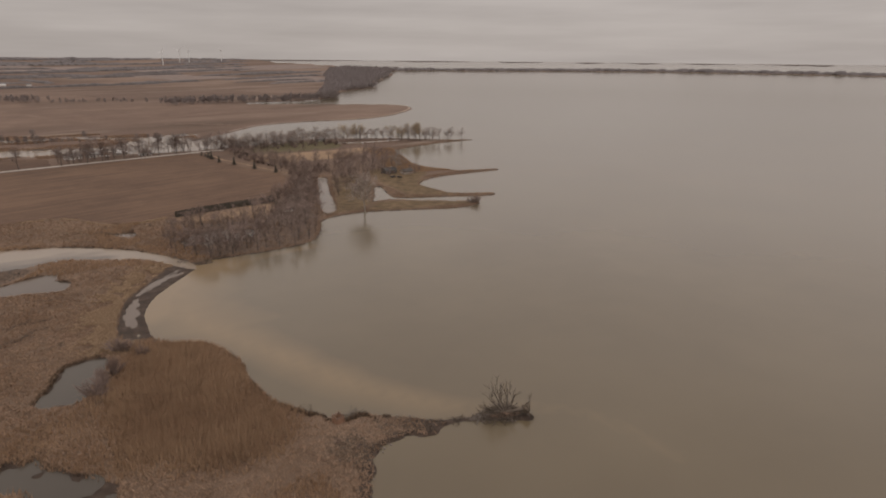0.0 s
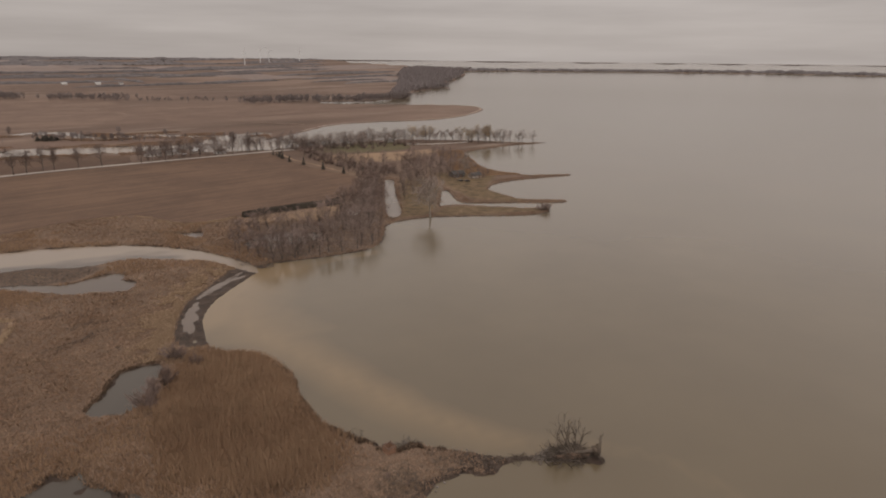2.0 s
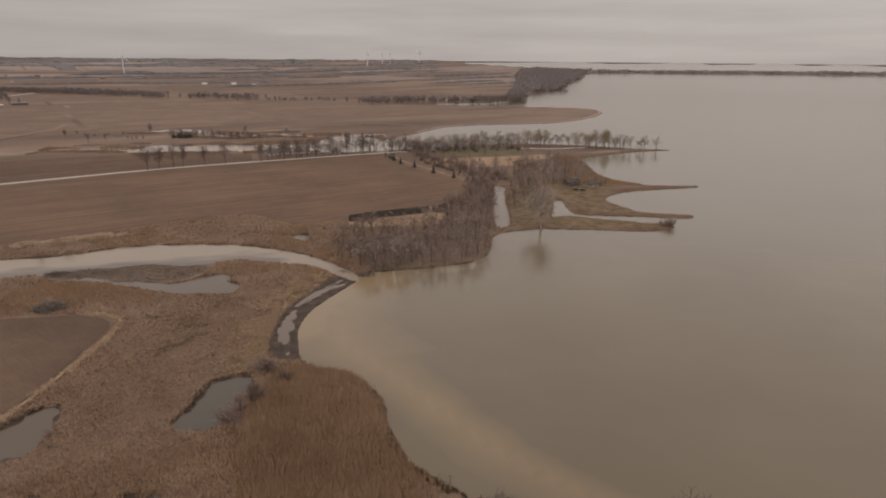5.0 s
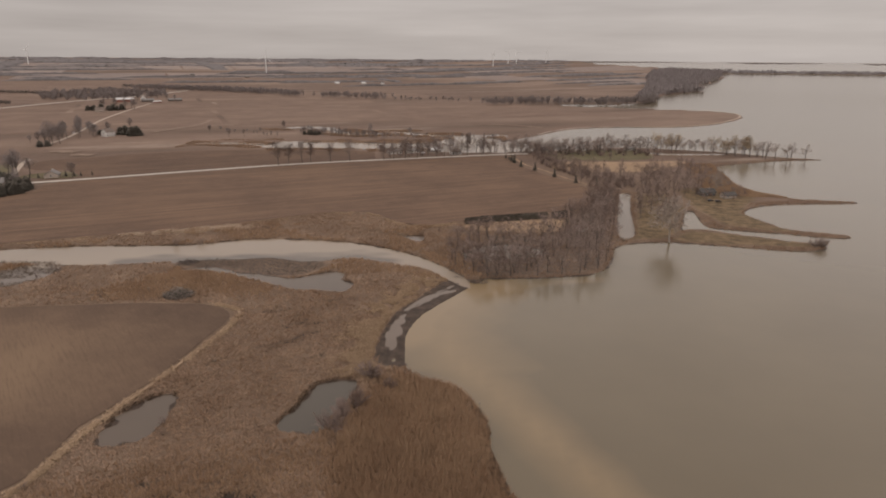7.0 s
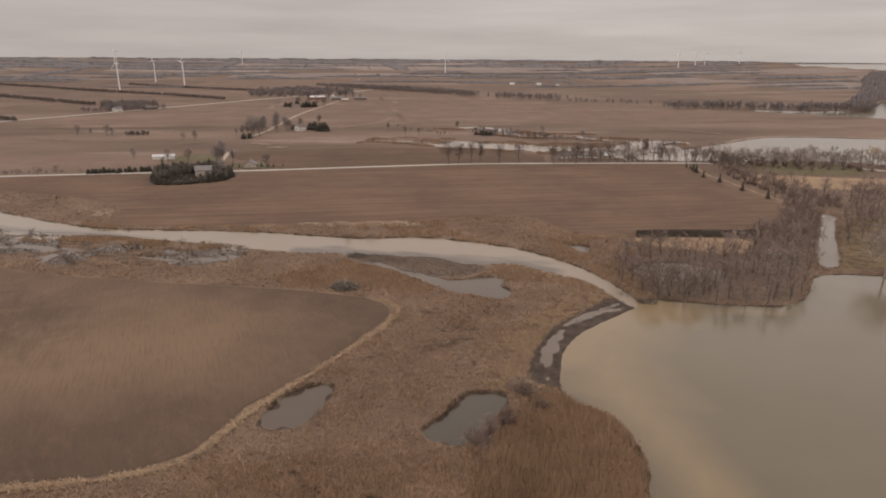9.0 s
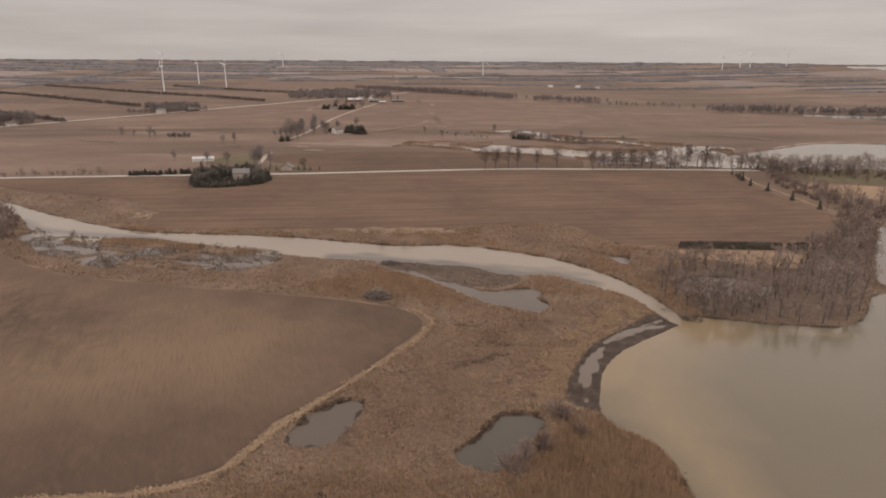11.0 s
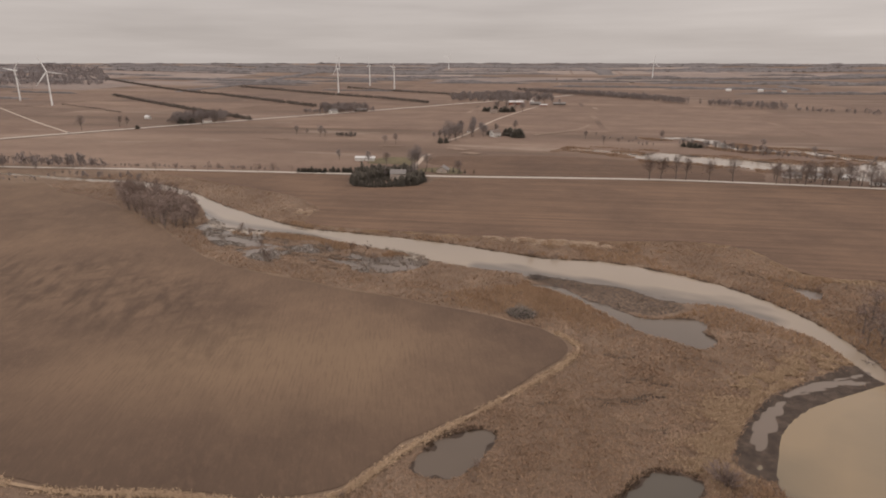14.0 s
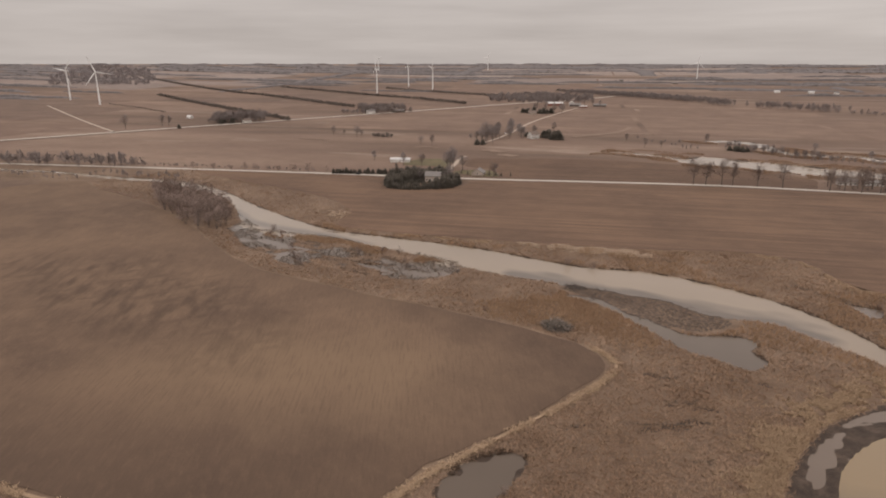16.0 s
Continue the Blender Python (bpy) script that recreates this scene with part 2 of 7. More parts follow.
DIRT = plain("dirt_lane", (0.38, 0.315, 0.26), 0.95, vary=0.2, scale=0.4)
GRAVEL = plain("gravel_road", (0.44, 0.395, 0.35), 0.9, vary=0.12, scale=0.4)
LAWN = plain("winter_lawn", (0.118, 0.098, 0.056), 0.95, vary=0.35, scale=0.06)
DRY_LAWN = plain("dry_meadow", (0.275, 0.190, 0.122), 0.95, vary=0.35, scale=0.09)


def leafy(name, a, b, rough=0.85):
    k = Mat(name, rough)
    k.colour(k.mix(k.isle, a, b))
    return k.m


def patchy(name, a, b, c, scale=0.05):
    """Dry stalks whose colour drifts over the ground and from clump to clump."""
    k = Mat(name, 0.9)
    base = k.ramp(k.noise(scale, 5, 0.6), (0.36, a), (0.66, b))
    base = k.mix(k.ramp(k.noise(0.085, 6, 0.65), (0.52, (0.0,)), (0.70, (0.5,))), base, tuple(v * 1.28 for v in b))
    base = k.mix(k.ramp(k.noise(0.17, 6, 0.7), (0.50, (0.0,)), (0.68, (0.6,))), base, tuple(v * 0.62 for v in a))
    k.colour(k.mix(k.math("MULTIPLY", k.isle, 0.4), base, c))
    return k.m


REED = patchy("reed_stalks", (0.325, 0.214, 0.136), (0.412, 0.286, 0.186), (0.312, 0.209, 0.137))
MARSH = patchy("marsh_tufts", (0.232, 0.147, 0.095), (0.355, 0.251, 0.179), (0.270, 0.185, 0.130), 0.022)
BARK = plain("grey_bark", (0.125, 0.102, 0.090), 0.9, vary=0.3, scale=2.0)
PALE_BARK = plain("pale_bark", (0.30, 0.262, 0.225), 0.85, vary=0.3, scale=2.0)
TWIG = leafy("bare_twigs", (0.138, 0.104, 0.090), (0.192, 0.146, 0.126))
WILLOW = leafy("willow_twigs", (0.355, 0.266, 0.168), (0.295, 0.222, 0.142))
POINT_TWIG = leafy("point_tree_twigs", (0.225, 0.178, 0.155), (0.295, 0.236, 0.206))
# far trees and woods: distance haze is mixed into these greyer colours
HAZED_TWIG = leafy("hazed_wood_twigs", (0.172, 0.145, 0.136), (0.228, 0.194, 0.183))
k = Mat("hazed_wood_crowns", 0.95)
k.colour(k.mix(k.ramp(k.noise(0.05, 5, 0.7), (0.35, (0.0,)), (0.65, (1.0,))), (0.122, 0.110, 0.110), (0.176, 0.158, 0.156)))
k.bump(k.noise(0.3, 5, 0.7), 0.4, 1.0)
HAZED_WOOD = k.m
HAZED_WOOD_TWIG = leafy("hazed_forest_twigs", (0.212, 0.184, 0.180), (0.272, 0.238, 0.232))
HEDGE_TWIG = leafy("hedgerow_twigs", (0.125, 0.104, 0.092), (0.175, 0.148, 0.130))
WOOD_TWIG = leafy("shore_wood_twigs", (0.200, 0.149, 0.127), (0.268, 0.200, 0.171))
PALE_TWIG = leafy("pale_twigs", (0.25, 0.206, 0.176), (0.31, 0.26, 0.224))
BRUSH_WOOD = plain("bleached_sticks", (0.23, 0.195, 0.168), 0.9, vary=0.5, scale=0.8)
# small dead sticks, darkened to paint the shaded gaps inside the heap
BRUSH_SHADE = leafy("shaded_dead_sticks", (0.035, 0.028, 0.024), (0.14, 0.115, 0.098))
DARK_BLADE = leafy("dark_bank_blades", (0.050, 0.034, 0.024), (0.165, 0.112, 0.074))
STRAW_TUFT = leafy("straw_tufts", (0.375, 0.262, 0.178), (0.275, 0.186, 0.124))
PALE_GRASS = leafy("pale_dry_grass", (0.43, 0.315, 0.210), (0.31, 0.222, 0.146))
BLEACHED = leafy("bleached_grass", (0.50, 0.395, 0.300), (0.40, 0.305, 0.225))
NEEDLE = leafy("dark_needles", (0.056, 0.049, 0.039), (0.096, 0.082, 0.065))
BLIND_REED = patchy("blind_thatch", (0.30, 0.178, 0.120), (0.36, 0.225, 0.155), (0.27, 0.165, 0.112), 0.4)
DRIFT = plain("weathered_wood", (0.125, 0.100, 0.080), 0.85, vary=0.4, scale=3.0)

# ---------------------------------------------------------------- plan
MID = (-19.0, -283.0)


def rise(x, y):
    """The land and the lake lift very gently far out, up to the skyline."""
    r = np.hypot(np.asarray(x) - MID[0], np.asarray(y) - MID[1])
    return 84 * np.clip((r - 2300) / 2650, 0, 1) ** 1.5


def vnoise(x, y, size, seed=0):
    """Smooth noise from 0 to 1 with bumps of that size."""
    x, y = np.asarray(x) / size, np.asarray(y) / size
    i, j = np.floor(x), np.floor(y)
    u, v = x - i, y - j
    u, v = u * u * (3 - 2 * u), v * v * (3 - 2 * v)

    def h(a, b):
        s = np.sin(a * 127.1 + b * 311.7 + seed * 74.7) * 43758.5453
        return s - np.floor(s)

    return (h(i, j) * (1 - u) + h(i + 1, j) * u) * (1 - v) + (h(i, j + 1) * (1 - u) + h(i + 1, j + 1) * u) * v


def smooth_line(pts, n=4, closed=True):
    """A curve through the points."""
    p = np.array(pts, float)
    out = []
    m = len(p)
    for i in range(m if closed else m - 1):
        a, b, c, d = (p[(i + k) % m] if closed else p[min(max(i + k, 0), m - 1)] for k in (-1, 0, 1, 2))
        for s in np.arange(n) / n:
            out.append(0.5 * (2 * b + (c - a) * s + (2 * a - 5 * b + 4 * c - d) * s * s + (3 * b - a - 3 * c + d) * s ** 3))
    if not closed:
        out.append(p[-1])
    return np.array(out)


def sdf(x, y, poly):
    """Distance to the outline, negative inside it."""
    x, y = np.asarray(x, float), np.asarray(y, float)
    best = np.full(x.shape, 1e18)
    inside = np.zeros(x.shape, bool)
    for (ax, ay), (bx, by) in zip(poly, np.roll(poly, -1, 0)):
        dx, dy = bx - ax, by - ay
        t = np.clip(((x - ax) * dx + (y - ay) * dy) / (dx * dx + dy * dy + 1e-9), 0, 1)
        best = np.minimum(best, (x - ax - t * dx) ** 2 + (y - ay - t * dy) ** 2)
        if ay != by:
            inside ^= ((ay > y) != (by > y)) & (x < dx * (y - ay) / dy + ax)
    d = np.sqrt(best)
    return np.where(inside, -d, d)


def line_dist(x, y, line):
    best = np.full(np.asarray(x).shape, 1e18)
    for (ax, ay), (bx, by) in zip(line[:-1], line[1:]):
        dx, dy = bx - ax, by - ay
        t = np.clip(((x - ax) * dx + (y - ay) * dy) / (dx * dx + dy * dy + 1e-9), 0, 1)
        best = np.minimum(best, (x - ax - t * dx) ** 2 + (y - ay - t * dy) ** 2)
    return np.sqrt(best)


# the lake's edge, from the unseen south along the marsh, the piers, the wooded point and the long spit
SHORE_MARSH = [(-900, -5000), (-300, -1500), (-60, -500), (2, -260), (10, -225), (15, -209), (20, -199), (21, -195), (25, -191), (30, -189), (36, -188), (39, -191.5), (43, -191), (45, -188.8), (49, -188.2), (53, -189), (59, -191.5), (66, -195),
               (70, -197), (72, -195.8), (69, -192.6), (60, -189.4), (53, -187), (47, -185), (43, -182.5), (37, -178), (31, -175), (27, -171), (22, -172), (17, -169), (11, -161), (5, -153), (3, -147), (1, -137), (0, -130), (1, -121), (-1, -115),
               (-3, -109), (-7, -101), (-12, -97), (-19, -94), (-24, -88), (-27, -76), (-27, -56), (-22, -39), (-14, -25), (-5, -12), (0, -4), (6, 3)]
SHORE_PIERS = [(9, 7), (36, 9), (60, 14), (71, 23), (81, 45), (86, 61), (99, 70), (123, 73), (156, 65), (185, 57), (204, 60), (212, 70), (196, 77), (169, 93), (152, 104), (139, 101), (146, 118),
               (160, 152), (165, 150), (158, 112), (172, 102), (200, 94), (214, 88), (232, 84), (238, 91), (215, 101), (205, 110), (203, 126), (200, 147), (214, 165), (235, 175), (267, 179), (299, 182)]
SHORE_POINT = [(303, 188), (268, 195), (251, 208), (241, 228), (241, 256), (251, 300), (257, 335), (275, 356), (310, 373), (353, 389), (395, 396), (397, 401), (372, 408), (345, 426), (325, 445),
               (268, 470), (224, 485), (176, 480), (145, 464), (106, 455), (60, 446), (60, 530), (86, 560), (128, 616), (184, 689), (265, 718), (366, 729), (449, 783), (519, 869), (556, 931)]
SHORE_FAR = [(573, 1000), (540, 1060), (354, 1141), (292, 1162), (250, 1190), (303, 1217), (379, 1214), (507, 1337), (620, 1598), (743, 1764), (878, 1912), (886, 2093), (1038, 2313), (1270, 2720),
             (1466, 3108), (1782, 3010), (2369, 2706), (2858, 2309), (3174, 1840), (3347, 1463), (3500, 900), (3600, -400), (3500, -5000)]
LAKE = smooth_line(SHORE_MARSH + SHORE_PIERS + SHORE_POINT + SHORE_FAR, 3)
FAR_LAKE = np.array([(1500, 3400), (1640, 3190), (2463, 2845), (3011, 2480), (3403, 2030), (3667, 1667), (3800, 1000), (3900, -400), (3800, -5000), (7000, -5000), (7000, 7000), (900, 7000), (1000, 4300)], float)
RIVER_LINE = smooth_line([(7, -4), (0, 3), (-4, 12), (-14, 27), (-26, 42), (-45, 57), (-68, 68), (-100, 74), (-129, 73), (-155, 62), (-180, 59), (-218, 57), (-255, 50), (-293, 41), (-313, 36), (-340, 36),
                          (-368, 40), (-409, 48), (-447, 58), (-483, 68), (-535, 75), (-575, 70), (-621, 53), (-680, 37), (-721, 25), (-800, -10), (-800, -18), (-721, 18), (-680, 30), (-610, 45), (-575, 60),
                          (-522, 60), (-466, 55), (-420, 33), (-392, 16), (-360, 9), (-330, 15), (-306, 22), (-282, 23), (-250, 26), (-220, 25), (-190, 25), (-166, 28), (-152, 30), (-137, 34), (-118, 37), (-104, 39), (-90, 34),
                          (-77, 34), (-63, 38), (-48, 34), (-33, 28), (-22, 21), (-13, 9), (-5, -1), (2, -7)], 3)
POND_EAST = smooth_line([(-61, -123), (-59, -115), (-57, -107), (-54, -98), (-48, -95), (-43, -95), (-41, -98), (-43, -108), (-46, -117), (-47, -123), (-52, -126)], 3)
POND_WEST = smooth_line([(-109, -133), (-111, -124), (-109, -114), (-105, -107), (-100, -105), (-97, -108), (-96, -118), (-97, -126), (-100, -131)], 3)
LAGOON = smooth_line([(-147, 17), (-138, 21), (-129, 21), (-116, 13.5), (-107, 12), (-99, 9.5), (-90, 6), (-83, 7), (-77, 12), (-72, 15), (-65, 16), (-62, 11), (-63, 5), (-56, -1), (-58, -10), (-64, -12), (-73, -10), (-81, -9), (-93, -3), (-108, 5), (-128, 15)], 3)
MUD_FLAT = np.array([(-158, 24), (-150, 34), (-134, 37), (-118, 40), (-104, 42), (-90, 38), (-78, 36), (-71, 30), (-74, 20), (-82, 9), (-97, 7), (-112, 11), (-130, 19), (-146, 20)], float)
BAR_POND = smooth_line([(-34, -67), (-35.2, -60), (-34.8, -53), (-33.2, -46), (-30, -38.5), (-28.2, -38), (-28.4, -44), (-30.2, -54), (-30.6, -63), (-30.8, -70), (-32.8, -71)], 3)
BAR_POOL = smooth_line([(-30.2, -34), (-28, -28.5), (-24, -21.5), (-18, -14), (-12, -6), (-7.5, -0.5), (-8.5, -5.5), (-14, -15), (-21, -25.5), (-27.5, -33.5)], 3)
BAR_MUD = smooth_line([(-36, -84), (-37.5, -75), (-37.4, -64), (-36.2, -52), (-32.5, -36), (-27.5, -26), (-24, -19.5), (-18, -9), (-11, 3), (4, 4), (-3, -8), (-12, -24), (-20, -37), (-23.5, -52), (-25.5, -66), (-25, -84)], 3)
CRACKS = [smooth_line([(-43, 88), (-37, 84), (-28, 84), (-24, 79), (-27, 70), (-31, 73), (-36, 80)], 3)]
POND_SOUTH = smooth_line([(-74, -163), (-69, -157.5), (-65.5, -152.5), (-62.5, -155), (-59, -153), (-58, -158), (-52, -163), (-46, -169), (-40, -176), (-44, -180), (-54, -176), (-61, -166), (-67, -168), (-72, -172)], 3)
CHANNELS = [np.array(c, float) for c in ([(-83, -78), (-78, -74), (-74, -70), (-72, -67), (-69, -65), (-66, -59), (-62, -57)], [(-75, -54), (-73, -52), (-70, -49), (-68, -51), (-63, -48)], [(-62, 96), (-56, 92), (-48, 85), (-41, 84)], [(-88, -38), (-83, -36), (-78, -35)], [(-64, -26), (-58, -22), (-52, -21)],
                                                [(-97, -86), (-90, -80), (-86, -81)], [(-130, 92), (-122, 97), (-114, 99)], [(-60, -82), (-54, -74)], [(-72, -141), (-66, -146), (-58, -145)], [(-88, -150), (-80, -156), (-74, -155)])]
WOOD_POOL = smooth_line([(-3, 46), (8, 61), (20, 67), (32, 65), (43, 56), (42, 45), (26, 38), (6, 36)], 3)
CANAL = smooth_line([(95, 83), (97, 92), (101, 112), (113, 156), (128, 206), (132, 214), (136, 211), (133, 198), (120, 152), (111, 112), (106, 93), (100, 81)], 2)
BACKWATER = smooth_line([(-246, 484), (-230, 493), (-220, 519), (-182, 516), (-146, 518), (-111, 515), (-76, 514), (-44, 514), (-22, 534), (-9, 560), (26, 574), (62, 558), (64, 446), (38, 437), (12, 433), (-10, 438), (-28, 458), (-47, 477), (-72, 465), (-98, 457), (-135, 455), (-162, 457), (-186, 458), (-212, 457), (-232, 470)], 3)


def course(line, wide):
    """The outline of a creek of uneven width along a line."""
    line = np.array(line, float)
    t = np.gradient(line, axis=0)
    nrm = np.stack([-t[:, 1], t[:, 0]], 1) / np.linalg.norm(t, axis=1)[:, None] * np.array(wide, float)[:, None] / 2
    return smooth_line(np.concatenate([line + nrm, (line - nrm)[::-1]]), 3)


UPSTREAM = course([(-256, 668), (-238, 690), (-220, 692), (-204, 682), (-186, 664), (-162, 628), (-138, 606), (-114, 607), (-86, 614), (-63, 618), (-45, 604), (-20, 588), (2, 583), (28, 586), (66, 600)], [8, 18, 26, 28, 26, 20, 18, 17, 17, 20, 17, 20, 26, 26, 26])
WEST_CREEK = course([(-336, 474), (-319, 484), (-305, 489), (-288, 497), (-276, 498), (-257, 496), (-240, 487)], [4, 10, 7, 13, 11, 8, 8])
POINT_POND = smooth_line([(222, 446), (246, 436), (275, 436), (305, 439), (306, 430), (274, 424), (246, 423), (228, 428)], 2)
WATERS = [LAKE, FAR_LAKE, RIVER_LINE, POND_EAST, POND_WEST, LAGOON, BAR_POND, BAR_POOL, POND_SOUTH, WOOD_POOL, CANAL, BACKWATER, UPSTREAM, WEST_CREEK, POINT_POND] + CRACKS

FIELD_NORTH = smooth_line([(-336, 57), (-346, 78), (-370, 92), (-393, 101), (-435, 106), (-546, 108), (-600, 112), (-545, 141), (-430, 197), (-402, 170), (-382, 160), (-350, 180), (-336, 205), (-338, 240), (-247, 289),
                           (-157, 336), (-64, 370), (40, 406), (56, 388), (62, 350), (76, 308), (89, 274), (104, 245), (108, 214), (94, 168), (76, 146), (58, 141), (2, 119), (-21, 108), (-41, 113), (-65, 140),
                           (-101, 137), (-135, 114), (-186, 91), (-252, 64), (-317, 44)], 3)
FIELD_SOUTH = smooth_line([(-648, -8), (-581, 7), (-490, 3), (-417, -11), (-345, -35), (-295, -46), (-256, -42), (-221, -39), (-190, -34), (-161, -31), (-134, -29), (-113, -31), (-104, -37), (-101, -48), (-104, -66),
                           (-109, -93), (-114, -112), (-118, -125), (-119, -140), (-121, -150), (-132, -163), (-151, -171), (-179, -188), (-205, -197), (-300, -235), (-650, -330)], 3)
STRIP_LINE = smooth_line([(-205, -199), (-179, -190), (-156, -176), (-136, -167), (-120, -155), (-117, -144), (-115, -125), (-108, -97), (-101, -68), (-98, -47), (-100, -36), (-112, -29)], 3, False)
LOW_MARSH = np.array([(-395, 30), (-365, 26), (-300, 36), (-250, 33), (-210, 30), (-198, 22), (-202, 4), (-212, -14), (-241, -24), (-285, -38), (-335, -28), (-385, -8)], float)
REED_BED = smooth_line([(-36, -106), (-31, -97), (-23, -93), (-11, -95), (-2, -111), (1, -128), (2, -140), (6, -154), (8, -166), (-2, -178), (-17, -180), (-34, -168), (-41, -150), (-43, -134), (-41, -120)], 2)
REED_EDGE = smooth_line([(-40, -118), (-44, -134), (-42, -152), (-34, -170), (-60, -172), (-112, -164), (-116, -150), (-101, -143), (-81, -134), (-60, -130), (-48, -124)], 2)
WOOD_EDGE = np.array([(-9, 24), (9, 8), (37, 9), (60, 14), (74, 25), (84, 64), (94, 95), (106, 140), (122, 195), (118, 215), (104, 205), (92, 165), (78, 140), (66, 112), (50, 90), (12, 88), (-6, 66)], float)
LAWN_SOUTH = np.array([(92, 76), (121, 78), (137, 98), (143, 119), (163, 160), (166, 209), (140, 206), (112, 109)], float)
LAWN_EAST = np.array([(168, 155), (172, 112), (196, 98), (212, 96), (203, 112), (199, 148), (212, 170), (228, 190), (235, 215), (205, 240), (180, 225)], float)
PIER_LAWN = np.array([(122, 76), (152, 68), (206, 62), (208, 68), (168, 90), (142, 99)], float)


def water_dist(x, y):
    """Distance from the nearest water, negative in it."""
    d = np.full(np.asarray(x).shape, 1e9)
    x, y = np.asarray(x, float), np.asarray(y, float)
    for poly in WATERS:
        lo, hi = poly.min(0) - 70, poly.max(0) + 70
        near = (x > lo[0]) & (x < hi[0]) & (y > lo[1]) & (y < hi[1])
        d[near] = np.minimum(d[near], sdf(x[near], y[near], poly))
    return d


def growing(start, end, step, grow):
    out, at = [], start
    while abs(at) < abs(end):
        step *= grow
        at += math.copysign(step, end - start)
        out.append(at)
    return out


def axis(lo, hi, inner_lo, inner_hi, fine, wide):
    core = np.arange(inner_lo, inner_hi, fine)
    left, right = np.arange(inner_lo - wide, lo, -wide)[::-1], np.arange(core[-1] + wide, hi, wide)
    far_l = np.array(growing(left[0] if len(left) else inner_lo, -4960, wide, 1.055))[::-1]
    far_r = np.array(growing(right[-1], 4960, wide, 1.045))
    return np.concatenate([far_l, left, core, right, far_r])


def mesh_object(name, verts, faces, mat, parent=None, label=""):
    me = bpy.data.meshes.new(name)
    verts = np.asarray(verts, np.float32)
    if isinstance(faces, np.ndarray) and faces.ndim == 2:
        n, k = faces.shape
        me.vertices.add(len(verts))
        me.vertices.foreach_set("co", verts.ravel())
        me.loops.add(n * k)
        me.loops.foreach_set("vertex_index", faces.astype(np.int32).ravel())
        me.polygons.add(n)
        me.polygons.foreach_set("loop_start", np.arange(0, n * k, k, dtype=np.int32))
        me.update(calc_edges=True)
    else:
        me.from_pydata([tuple(map(float, v)) for v in verts], [], [tuple(map(int, f)) for f in faces])
        me.update()
    if mat:
        me.materials.append(mat)
    ob = new(name, me)
    if parent:
        ob.parent = parent
    if label:
        ob["label"] = label
    return ob


def shade_smooth(ob):
    ob.data.polygons.foreach_set("use_smooth", [True] * len(ob.data.polygons))
    return ob


def add_attr(ob, name, values):
    a = ob.data.attributes.new(name, "FLOAT", "POINT")
    a.data.foreach_set("value", np.asarray(values, np.float32))


def grid_faces(nx, ny):
    i = np.arange(nx * ny).reshape(ny, nx)
    return np.stack([i[:-1, :-1].ravel(), i[:-1, 1:].ravel(), i[1:, 1:].ravel(), i[1:, :-1].ravel()], 1)


